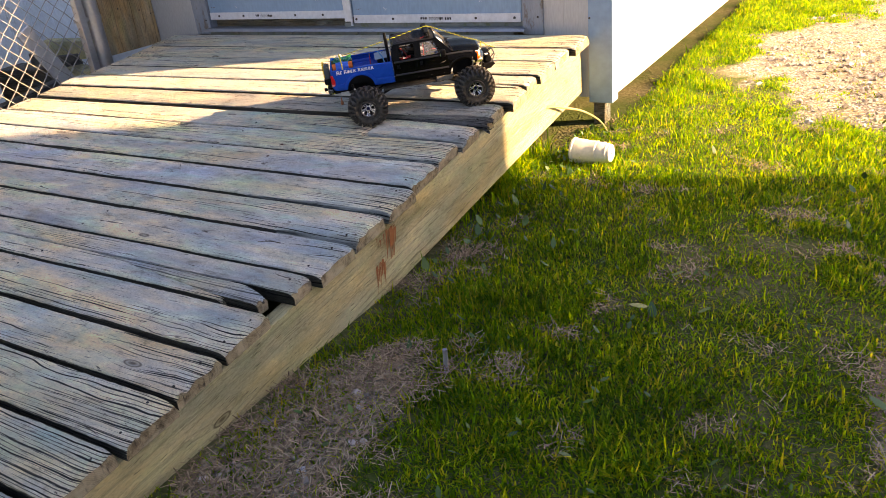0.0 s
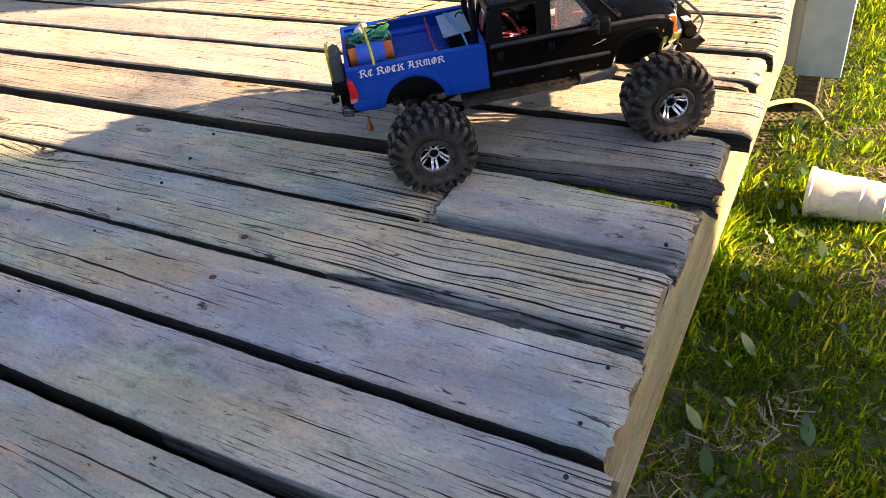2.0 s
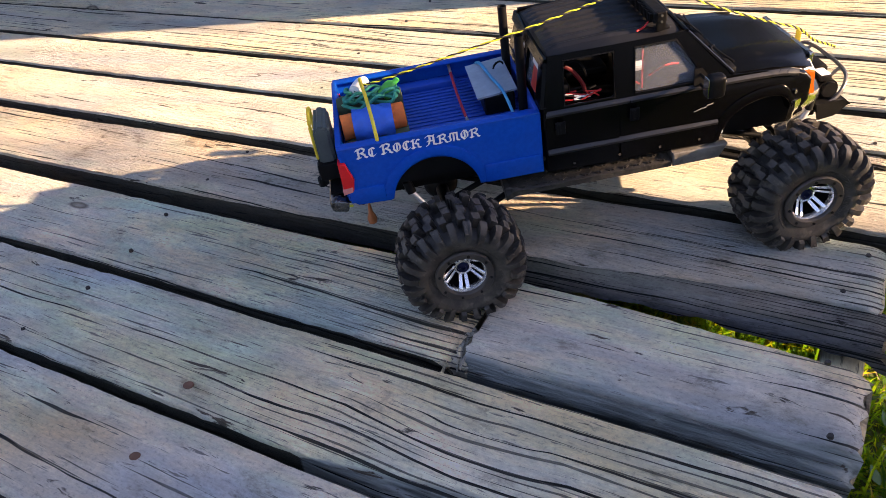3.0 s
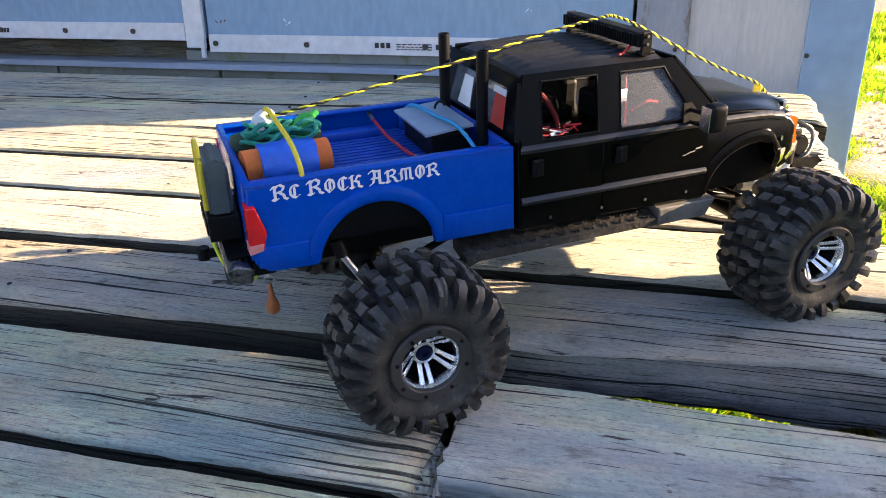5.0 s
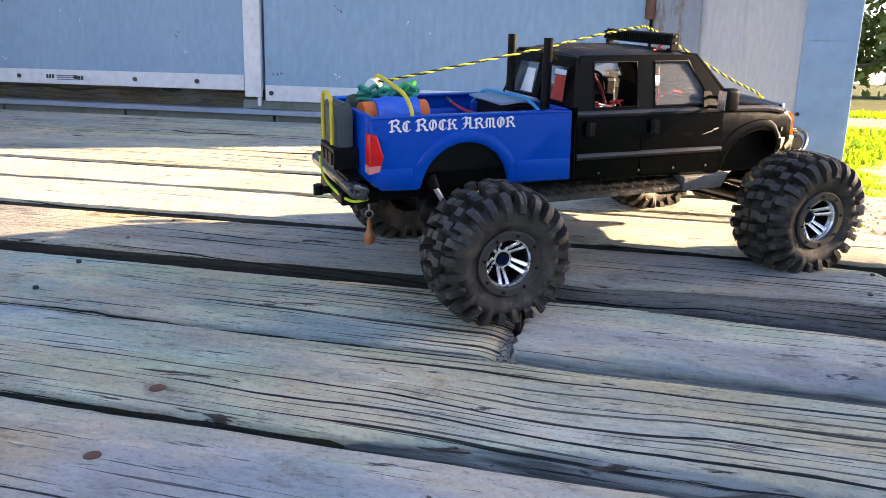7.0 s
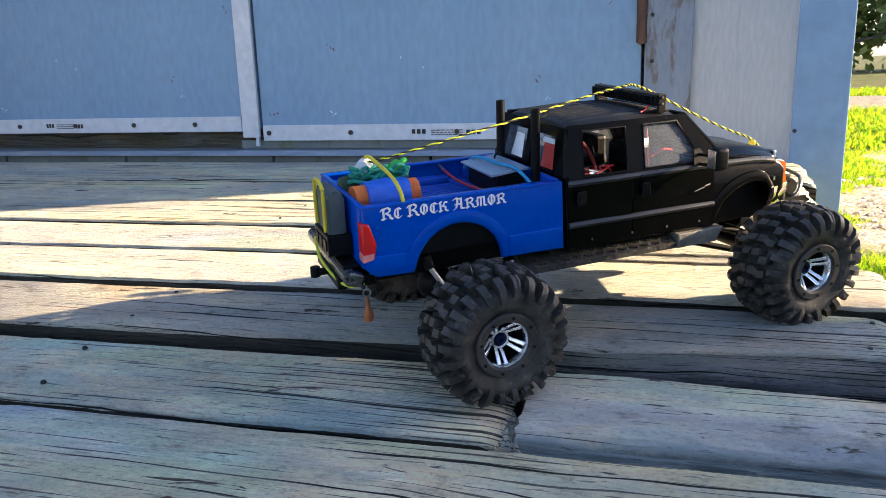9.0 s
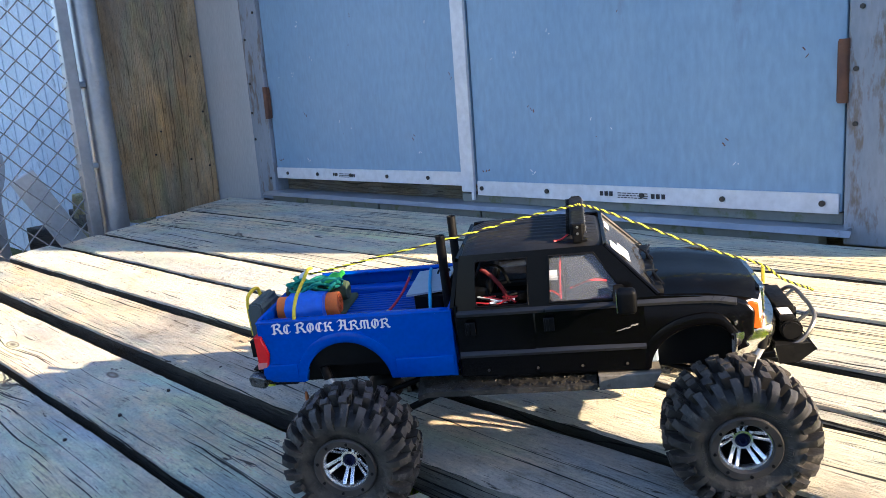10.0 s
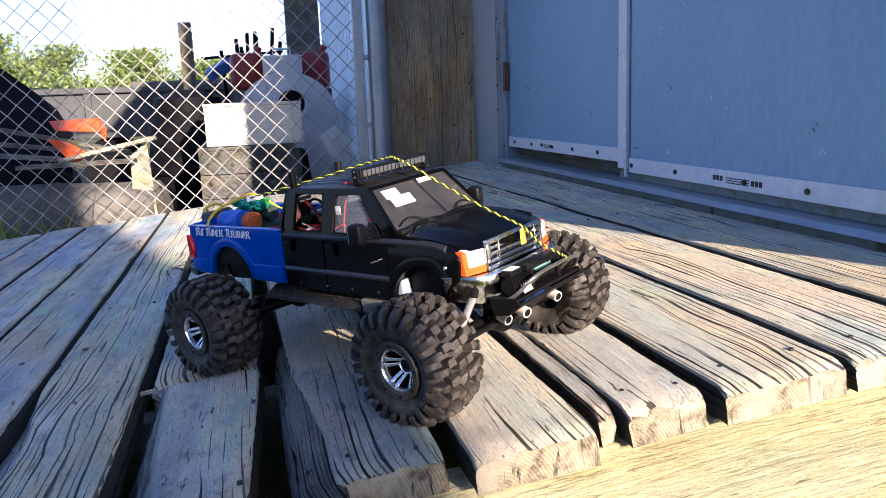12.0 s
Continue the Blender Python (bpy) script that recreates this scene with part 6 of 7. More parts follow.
for side in (-1, 1):
    bm = bmesh.new()
    sec = ((0.058, 0.0985), (0.0640, 0.0985), (0.0885, 0.0895), (0.0890, 0.0840), (0.0580, 0.0840))
    ends = [[bm.verts.new((x, side * y, z - 0.018 * (x + 0.11) - (0.004 if x < -0.11 and y > 0.08 else 0))) for y, z in sec] for x in (-0.118, -0.108, -0.05, 0.010, 0.060)]
    for p, q in zip(ends, ends[1:]):
        for i in range(5):
            bm.faces.new((p[i], p[(i + 1) % 5], q[(i + 1) % 5], q[i]))
    bm.faces.new(ends[0][::-1])
    bm.faces.new(ends[-1])
    for k in range(24):
        for j in range(3):
            x, u = -0.102 + k * 0.0068, 0.2 + j * 0.3
            box(bm, -0.0032, 0.0032, -0.0009, 0.0009, -0.0004, 0.0011, m=pose(x, side * (0.064 + 0.0245 * u), 0.0985 - 0.009 * u - 0.018 * (x + 0.11), -side * 20, 0, 42 if (k + j) % 2 else -42))
    part("side_step", bm, DIAMOND, truck, "dirty tread-plate side step")
    bm = bmesh.new()
    prism(bm, [(0.062, 0.0795), (0.112, 0.0790), (0.121, 0.0942), (0.062, 0.0952)], side * 0.055, side * 0.0885)
    bevel_rim(bm, 0.0015, 0.0885)
    part("step_end", bm, STEPTOP, truck, "pale scuffed step end")
    bm = bmesh.new()
    box(bm, 0.1100, 0.1200, side * 0.062, side * 0.0775, 0.100, 0.124, 0.002)
    part("inner_fender", bm, LIDGREY if side < 0 else BLACKM, truck, "pale scuffed inner fender" if side < 0 else "")
    bm = bmesh.new()
    box(bm, 0.128, 0.150, side * 0.040, side * 0.062, 0.108, 0.128, 0.003)
    part("servo", bm, flat("blue servo case", (0.01, 0.02, 0.16), 0.4), truck)

# wheels: shared meshes, the outer face towards -y
MESH = {}
TR, TW = 0.0655, 0.0325


def tyre_mesh():
    """A knobbly tyre in one skin: the carcass is turned, and its lugs are drawn out of it."""
    half = [(0.0245, 0.0250), (0.0290, 0.0275), (0.0335, 0.0300), (0.0375, 0.0322), (0.0420, 0.0335), (0.0455, 0.0332), (0.0485, 0.0310), (0.0508, 0.0275),
            (0.0523, 0.0228), (0.0526, 0.0206), (0.0534, 0.0165), (0.0538, 0.0126), (0.0539, 0.0104), (0.0541, 0.0055), (0.0542, 0.0012)]
    prof = [(r, -h) for r, h in half] + [(r, h) for r, h in half[::-1]]
    rows, pitches, cols = len(prof), 24, 9
    n = pitches * cols
    rise = [0, 0, 0, 0, 0.0016, 0.0050, 0.0092, 0.0116, 0.0122, 0.0122, 0.0124, 0.0124, 0.0124, 0.0124, 0.0124]
    rise = rise + rise[::-1]
    skew = [0, 0, 0, 0, 0, 0, 0, 0.1, 0.4, 0.5, 0.9, 1.2, 1.4, 1.9, 2.3]
    skew = skew + [-k + 4.5 for k in skew[::-1]]
    bm = bmesh.new()
    row_of = bm.verts.layers.int.new("row")
    rings = []
    for j, (r, y) in enumerate(prof):
        ring = []
        for k in range(n):
            a = (k + skew[j]) * math.tau / n
            v = bm.verts.new((r * math.cos(a), y, r * math.sin(a)))
            v[row_of] = j
            ring.append(v)
        rings.append(ring)
    lugs, marks = [], []
    last = rows - 1
    for j in range(last):
        d = min(j, last - 1 - j)
        for k in range(n):
            f = bm.faces.new((rings[j][k], rings[j][(k + 1) % n], rings[j + 1][(k + 1) % n], rings[j + 1][k]))
            p, c = divmod(k, cols)
            long_ = p % 2 == 0
            if (d in (4, 5, 6, 7) and 1 <= c <= 4 and (d > 4 or long_)) or (d == 11 and not long_ and 2 <= c <= 5) or (d in (9, 10) and (4 <= c <= 7 if long_ else 3 <= c <= 6)) or (d in (12, 13) and (0 <= c <= 3 if long_ else 1 <= c <= 4)):
                lugs.append(f)
            elif d == 2 and p % 10 in (1, 2, 3, 4) and c in (0, 2, 3, 5, 7):
                marks.append(f)
    rng = random.Random(6)
    for faces, gain in ((lugs, None), (marks, 0.0006)):
        out = bmesh.ops.extrude_face_region(bm, geom=faces)
        for v in out["geom"]:
            if isinstance(v, bmesh.types.BMVert):
                j = v[row_of]
                (r0, y0), (r1, y1) = prof[max(j - 1, 0)], prof[min(j + 1, rows - 1)]
                ln = math.hypot(r1 - r0, y1 - y0)
                nr, ny = (y1 - y0) / ln, -(r1 - r0) / ln
                h = (gain or rise[j]) * rng.uniform(0.93, 1.05)
                r = math.hypot(v.co.x, v.co.z)
                u = (r + nr * h) / r
                v.co = Vector((v.co.x * u, v.co.y + ny * h * 0.8, v.co.z * u))
        bmesh.ops.delete(bm, geom=[f for f in faces if f.is_valid], context="FACES_ONLY")
    for v in bm.verts:                       # the tyre sits down under the load
        if v.co.z < -HUB_Z + 0.001:
            deep = -HUB_Z + 0.001 - v.co.z
            v.co.z = -HUB_Z + 0.001
            v.co.y *= 1.05 + 4 * deep
    return bm


def wheel_meshes():
    MESH["tyre"] = tyre_mesh()
    bm = bmesh.new()
    revolve(bm, [(0.0203, -0.0255), (0.0205, -0.0290), (0.0215, -0.0302), (0.0268, -0.0306), (0.0280, -0.0290), (0.0276, -0.0250)], 40)
    MESH["ring"] = bm
    bm = bmesh.new()
    revolve(bm, [(0.0275, -0.026), (0.0206, -0.0270), (0.0200, -0.006), (0.0200, 0.018), (0.0270, 0.026)], 36)
    revolve(bm, [(0.0200, -0.0045), (0.0005, -0.0045)], 36)
    MESH["barrel"] = bm
    bm = bmesh.new()
    for k in range(5):
        for s in (-1, 1):
            m = pose(0, 0, 0, 0, k * 72, 0)
            line = [(0.0075, -0.0128, 0.0022, 0.0016), (0.0130, -0.0190, 0.0028, 0.0017), (0.0175, -0.0238, 0.0032, 0.0018), (0.0203, -0.0256, 0.0036, 0.0022)]
            loops = [[bm.verts.new(m @ Vector((x, y + dy, s * (mid + dz * w)))) for dz, dy in ((-1, 0.003), (-1, 0.0005), (-0.6, 0.0), (0.6, 0.0), (1, 0.0005), (1, 0.003))] for x, y, mid, w in line]
            for p, q in zip(loops, loops[1:]):
                for i in range(6):
                    bm.faces.new((p[i], p[(i + 1) % 6], q[(i + 1) % 6], q[i]))
            bm.faces.new(loops[0])
            bm.faces.new(loops[-1][::-1])
    revolve(bm, [(0.0206, -0.0225), (0.0205, -0.0272), (0.0197, -0.0272), (0.0188, -0.0250), (0.0186, -0.0205)], 40)
    revolve(bm, [(0.0092, -0.0080), (0.0090, -0.0132), (0.0080, -0.0150), (0.0060, -0.0152), (0.0054, -0.0140)], 28)
    MESH["spokes"] = bm
    bm = bmesh.new()
    r = revolve(bm, [(0.0058, -0.0090), (0.0058, -0.0158), (0.0050, -0.0172), (0.0030, -0.0173), (0.0027, -0.0150), (0.0003, -0.0150)], 20)
    MESH["cap"] = bm
    bm = bmesh.new()
    for k in range(8):
        a = k * math.tau / 8 + 0.2
        rod(bm, (0.0242 * math.cos(a), -0.0290, 0.0242 * math.sin(a)), (0.0242 * math.cos(a), -0.0312, 0.0242 * math.sin(a)), 0.0014, 8)
    MESH["bolts"] = bm
    for key, mat in (("tyre", RUBBER), ("ring", RING), ("barrel", BLACKM), ("spokes", CHROME), ("cap", NAVY), ("bolts", BLACKM)):
        me = bpy.data.meshes.new(key)
        bmesh.ops.recalc_face_normals(MESH[key], faces=MESH[key].faces)
        MESH[key].to_mesh(me)
        MESH[key].free()
        me.materials.append(mat)
        if key != "spokes":
            me.polygons.foreach_set("use_smooth", [True] * len(me.polygons))
            me.set_sharp_from_angle(angle=radians(32))
        MESH[key] = me


wheel_meshes()
for x, side in ((-AXLE, -1), (AXLE, -1), (-AXLE, 1), (AXLE, 1)):
    w = new("wheel", MESH["barrel"])
    w.parent = truck
    w.matrix_basis = pose(x, side * 0.1335, HUB_Z, 0, 0, 0 if side < 0 else 180)
    tagged(w, "knobbly tyre on a chrome split-spoke wheel")
    for nm, key, lab in (("tyre", "tyre", "muddy black knobbly tyre"), ("beadlock_ring", "ring", "muddy beadlock ring"), ("spokes", "spokes", "chrome double spokes"), ("hub_cap", "cap", "dark blue hub cap"), ("bolts", "bolts", "")):
        c = new(nm, MESH[key])
        c.parent = w
        if nm not in ("tyre", "hub_cap"):
            c.matrix_basis = pose(0, 0, 0, 0, 25 if x < 0 else 50, 0) @ Matrix.Diagonal((1.09, 1.07, 1.09, 1))
        if lab:
            tagged(c, lab)


# ---- things on the grass ----
bm = bmesh.new()
prof = [(0.030, 0.004), (0.0355, 0.0), (0.0400, 0.004), (0.0405, 0.012), (0.0425, 0.016), (0.0425, 0.026), (0.0440, 0.030), (0.0440, 0.052), (0.0460, 0.056), (0.0460, 0.095), (0.0475, 0.100), (0.0490, 0.138), (0.0510, 0.141), (0.0510, 0.148), (0.0475, 0.148), (0.0455, 0.10), (0.0400, 0.02), (0.030, 0.012)]
rings = revolve(bm, [(0.051 - (0.051 - r) * 1.7, h) for r, h in prof], 32, "X")
bm.faces.new(rings[0])
cup = tagged(part("plastic_cup", bm, CUPP, None, "", True, pose(0.252, -0.433, GROUND + 0.043, 0, 2, 177) @ Matrix.Scale(1.0, 4)), "milky white ribbed plastic cup lying in the grass", "cup")
bm = bmesh.new()
rod(bm, (0, 0, -0.02), (0.002, 0.001, 0.055), 0.0055, 8)
tagged(part("peg", bm, GALV, None, "", False, pose(0.318, -1.775, GROUND)), "small grey peg standing in the lawn", "peg")
bm = bmesh.new()
tube(bm, curve_points([(-0.03, -0.42, -0.21), (0.0, -0.385, -0.201), (0.02, -0.28, -0.236), (0.05, -0.19, -0.272), (0.08, -0.096, -0.332), (0.104, -0.052, GROUND)], 26), lambda t: 0.006 - 0.003 * t, 7)
tagged(part("dry_stem", bm, surface("dry stem", (0.46, 0.38, 0.17), (0.36, 0.29, 0.12), 0.8), None, "", True), "pale dry plant stem bending out from under the ramp", "stem")
bm = bmesh.new()
rng = random.Random(12)
for k in range(380):
    u = rng.random()
    x, y = (0.02 + abs(rng.gauss(0, 0.09)), rng.uniform(-1.45, 0.0)) if u < 0.45 else (rng.uniform(0.05, 1.7), rng.uniform(-2.3, 0.4))
    if bare(x, y) > 0.75:
        continue
    s, h, a, tl = rng.uniform(0.005, 0.011) * (1.9 if rng.random() < 0.16 else 1.0), rng.uniform(0.010, 0.036), rng.uniform(0, 360), rng.uniform(10, 60)
    m = pose(x, y, GROUND + h, tl, 0, a)
    ring = [bm.verts.new(m @ Vector((s * w, s * l, -0.1 * s * abs(w)))) for w, l in ((0, -1.2), (0.45, -0.6), (0.55, 0.1), (0.3, 0.8), (0, 1.3), (-0.3, 0.8), (-0.55, 0.1), (-0.45, -0.6))]
    bm.faces.new(ring)
tagged(part("weeds", bm, WEED), "broad-leaved weeds in the lawn", "weeds", kind="stuff")


# ---- trees ----
m, nt, links, bsdf = nodes_of("tree leaf")
geo = nt.new("ShaderNodeNewGeometry")
col = ramp(nt, geo.outputs["Random Per Island"], [(0.0, (0.09, 0.13, 0.03)), (0.6, (0.18, 0.24, 0.07)), (1.0, (0.29, 0.33, 0.11))], links)
links.new(col, bsdf.inputs["Base Color"])
bsdf.inputs["Roughness"].default_value = 0.6
tr, mx = nt.new("ShaderNodeBsdfTranslucent"), nt.new("ShaderNodeMixShader")
links.new(mixed(nt, links, "MULTIPLY", 1.0, col, (1.5, 1.5, 0.8)), tr.inputs[0])
mx.inputs[0].default_value = 0.35
links.new(bsdf.outputs[0], mx.inputs[1])
links.new(tr.outputs[0], mx.inputs[2])
links.new(mx.outputs[0], nt["Material Output"].inputs[0])
LEAF = m
BARK = surface("bark", (0.10, 0.08, 0.06), (0.06, 0.05, 0.04), 0.9, grain=20, broad=5)


def tree(x, y, h, spread, seed, count, size, label, low=0.12):
    t = thing("tree", pose(x, y, GROUND), label=label, category="tree")
    rng = np.random.default_rng(seed)
    bm = bmesh.new()
    tube(bm, [(0, 0, -0.2), (0.05, 0.03, h * 0.3), (-0.05, 0.08, h * 0.62), (0.03, 0, h * 0.85)], lambda u: h * 0.028 * (1 - 0.8 * u), 8)
    tips = []
    for k in range(11):
        a, z = rng.uniform(0, math.tau), h * rng.uniform(low + 0.05, 0.85)
        r = spread * rng.uniform(0.5, 1.0) * (1.15 - 0.7 * z / h)
        tip = (r * math.cos(a), r * math.sin(a), z + h * rng.uniform(0.0, 0.14))
        tube(bm, [(0, 0, z * 0.8), (tip[0] * 0.5, tip[1] * 0.5, z), tip], lambda u: h * 0.010 * (1 - 0.8 * u), 5)
        tips.append(tip)
    part("trunk", bm, BARK, t, "", True)
    tips.append((0, 0, h * 0.93))
    tips = np.array(tips)
    c = tips[rng.integers(0, len(tips), count)] + rng.normal(0, 1, (count, 3)) * np.array([spread * 0.27, spread * 0.27, h * 0.085])
    c[:, 2] = np.clip(c[:, 2], h * low * 0.6, h * 1.05)
    u, w = rng.normal(0, 1, (count, 3)), rng.normal(0, 1, (count, 3))
    u /= np.linalg.norm(u, axis=1)[:, None]
    w -= u * (u * w).sum(1)[:, None]
    w /= np.linalg.norm(w, axis=1)[:, None]
    s = size * rng.uniform(0.5, 1.3, (count, 1))
    co = np.stack([c - u * s, c + w * s * 0.5, c + u * s, c - w * s * 0.5], 1).reshape(-1, 3)
    crown = plain(co.tolist(), [(4 * k, 4 * k + 1, 4 * k + 2, 4 * k + 3) for k in range(count)], "crown", LEAF, t)
    return t


for k, (x, y, h, sp) in enumerate(((-44, -13.5, 4.6, 2.2), (-42, -9.8, 3.9, 2.0), (-47, -6.8, 4.0, 2.1), (-45, -3.0, 3.3, 1.8), (-50, -17.5, 5.0, 2.4), (-46, 0.5, 3.0, 1.7))):
    tree(x, y, h, sp, 30 + k, 7000, 0.13, "distant sunlit green tree beyond the yard")
for k, (x, y, h, sp) in enumerate(((1.5, 31, 8, 3.2), (6.0, 29, 7.5, 3.2), (10.5, 32, 9, 3.6), (15, 30, 8, 3.4), (-3.5, 33, 9, 3.6), (20, 34, 9, 3.8))):
    tree(x, y, h, sp, 60 + k, 7000, 0.24, "dark green tree at the far side of the lawn", 0.02)

# ---- the yard behind the fence ----
YG = GROUND - 0.11
CRATE = wood("sawn crate wood", (0.74, 0.66, 0.50), (0.60, 0.51, 0.36), 0.3, (0.4, 0.33, 0.22), 0.3)
GREYW = wood("grey scrap timber", (0.20, 0.185, 0.165), (0.12, 0.11, 0.10), 0.6)
DARKP = surface("black plastic", (0.004, 0.004, 0.0055), (0.009, 0.009, 0.011), 0.7, grain=40, broad=6, spec=0.1)
GREYM = surface("grey painted casting", (0.62, 0.63, 0.64), (0.52, 0.53, 0.54), 0.5, grain=50, broad=8, stain=(0.20, 0.20, 0.19), stain_at=0.62)
HIVIS = surface("orange plastic", (0.78, 0.13, 0.02), (0.66, 0.10, 0.02), 0.45, grain=50, broad=10)
REDP = surface("red plastic", (0.26, 0.018, 0.02), (0.20, 0.014, 0.016), 0.45, grain=50, broad=10)
SACK = surface("dusty grey sack", (0.15, 0.14, 0.12), (0.075, 0.07, 0.062), 0.9, grain=60, broad=9)
TRAIL = surface("dull dark trailer metal", (0.045, 0.048, 0.05), (0.075, 0.078, 0.08), 0.5, 0.3, grain=40, broad=5)


def crate(x0, x1, y0, y1, z0, z1, rows, material, label):
    t = thing("wooden_crate", None, label=label, category="crate")
    bm = bmesh.new()
    box(bm, x0 + 0.02, x1 - 0.02, y0 + 0.02, y1 - 0.02, z0, z1 - 0.01)
    part("body", bm, JOIST, t)
    h = (z1 - z0) / rows
    for k in range(rows):
        for a in ((x1 - 0.02, x1, y0, y1), (x0, x1 - 0.021, y0, y0 + 0.02), (x0, x1 - 0.021, y1 - 0.02, y1)):
            bm = bmesh.new()
            box(bm, *a, z0 + k * h + 0.002, z0 + (k + 1) * h - 0.002, 0.002, seg=1)
            part("slat", bm, material, t)
    bm = bmesh.new()
    box(bm, x0, x1 + 0.004, y0 - 0.004, y1 + 0.004, z1, z1 + 0.014, 0.002)
    part("lid", bm, material, t)
    return t


crate(-3.35, -3.0, -1.13, -0.70, 0.066, 0.245, 1, flat("pale planed board", (0.80, 0.74, 0.60), 0.6), "pale new wooden box, sunlit, on a grey crate")
crate(-3.40, -2.98, -1.17, -0.74, YG, 0.050, 5, GREYW, "weathered grey wooden crate behind the fence")
# grey machine housing with a round opening
mach = thing("wood_chipper", None, label="grey machine with a rounded housing and a round opening", category="machine")
bm = bmesh.new()
pr = [(0.27 * math.cos(a), 0.27 * math.sin(a)) for a in [radians(k) for k in range(-35, 216, 8)]]
pr = pr + [(-0.22, -0.52), (-0.13, -0.52), (-0.11, -0.10), (0.09, -0.12), (0.13, -0.52), (0.24, -0.52)]
prism(bm, pr, -0.10, 0.10)
bevel_rim(bm, 0.012, 0.10)
part("housing", bm, GREYM, mach, "", True, pose(-3.62, -0.735, 0.145, 0, 0, 90))
bm = bmesh.new()
revolve(bm, [(0.075, 0.0), (0.088, 0.0), (0.088, 0.018), (0.070, 0.018), (0.066, -0.02)], 28, "X")
part("opening_ring", bm, GREYM, mach, "", True, pose(-3.52, -0.715, 0.250))
bm = bmesh.new()
revolve(bm, [(0.072, 0.0), (0.0005, 0.0)], 28, "X")
part("opening", bm, DARKP, mach, "dark round opening", False, pose(-3.515, -0.715, 0.250))
bm = bmesh.new()
box(bm, -3.72, -3.52, -0.845, -0.645, 0.405, 0.500, 0.008)
tube(bm, [(-3.6, -0.79, 0.497), (-3.6, -0.79, 0.535), (-3.6, -0.70, 0.535), (-3.6, -0.70, 0.497)], 0.008, 6)
part("top_box", bm, GREYM, mach, "grey box with a handle")


def fuel_can(x, y, z, yaw, label):
    bm = bmesh.new()
    box(bm, -0.06, 0.06, -0.09, 0.09, -0.10, 0.10, 0.03)
    rod(bm, (0, 0.05, 0.09), (0, 0.07, 0.13), 0.02, 12)
    ob = part("fuel_can", bm, REDP, None, "", True, pose(x, y, z, 0, 0, yaw))
    return tagged(ob, label, "fuel can")


for y0, y1, z in ((-0.98, -0.855, 0.33), (-0.64, -0.51, 0.33)):
    bm = bmesh.new()
    box(bm, -3.88, -3.70, y0 - 0.03, y1 + 0.03, YG, z, 0.01)
    tagged(part("cardboard_box", bm, SACK), "dusty box stacked behind the machine", "box")
fuel_can(-3.79, -0.925, 0.431, 10, "red plastic fuel can behind the machine")
fuel_can(-3.79, -0.57, 0.431, -15, "red plastic fuel can beside the wall")
# black bin with a post
bin_ = thing("black_bin", None, label="large black plastic bin with a timber post beside it", category="bin")
bm = bmesh.new()
rings = revolve(bm, [(0.18, 0.0), (0.205, 0.02), (0.235, 0.40), (0.25, 0.41), (0.25, 0.44), (0.235, 0.45), (0.17, 0.80), (0.07, 0.84), (0.001, 0.845)], 26, "Z")
part("body", bm, DARKP, bin_, "", True, pose(-3.75, -1.25, YG))
bm = bmesh.new()
box(bm, -4.05, -3.99, -1.285, -1.215, YG, 0.72, 0.004)
part("post", bm, JOIST, bin_)
# tarp mounds
def mound(name, x, y, rx, ry, h, material, seed, label, cat):
    bm = bmesh.new()
    bmesh.ops.create_icosphere(bm, subdivisions=4, radius=1)
    for v in bm.verts:
        n = noise.noise(v.co * 1.7 + Vector((seed, 0, 0))) * 0.28 + noise.noise(v.co * 5 + Vector((0, seed, 0))) * 0.09
        v.co *= 1 + n
        v.co = Vector((v.co.x * rx, v.co.y * ry, max(v.co.z, -0.02) * h))
    return tagged(part(name, bm, material, None, "", True, pose(x, y, YG)), label, cat)


mound("covered_mound", -4.0, -2.68, 0.52, 0.80, 1.10, DARKP, 1, "heap under a black tarpaulin", "tarp heap")
# a grey half drum lying on its side, with boards and a sled on it
bm = bmesh.new()
rings = revolve(bm, [(0.001, -0.36), (0.20, -0.36), (0.215, -0.35), (0.215, -0.12), (0.222, -0.11), (0.215, -0.10), (0.215, 0.10), (0.222, 0.11), (0.215, 0.12), (0.215, 0.35), (0.20, 0.36), (0.001, 0.36)], 30, "Y")
for v in bm.verts:
    v.co += v.co.normalized() * noise.noise(v.co * 6) * 0.02
tagged(part("drum", bm, SACK, None, "", True, pose(-3.22, -1.72, YG + 0.205, 0, 0, -8)), "dented grey drum lying on its side behind the fence", "drum")
mound("sack", -2.98, -2.28, 0.15, 0.22, 0.26, SACK, 9, "low dusty grey sack on the ground", "sack")
sled = thing("plastic_sled", None, label="bright orange folded plastic sled lying on the drum", category="sled")
for q in ([(-3.30, -1.840, 0.205), (-3.28, -1.618, 0.212), (-3.20, -1.608, 0.150), (-3.22, -1.800, 0.165)], [(-3.24, -1.850, 0.132), (-3.22, -1.760, 0.115), (-3.19, -1.665, 0.058), (-3.21, -1.730, 0.0)], [(-3.284, -1.612, 0.206), (-3.204, -1.602, 0.144), (-3.19, -1.585, 0.110), (-3.27, -1.590, 0.165)]):
    bm = bmesh.new()
    slab(bm, q, 0.006)
    part("sheet", bm, HIVIS, sled)
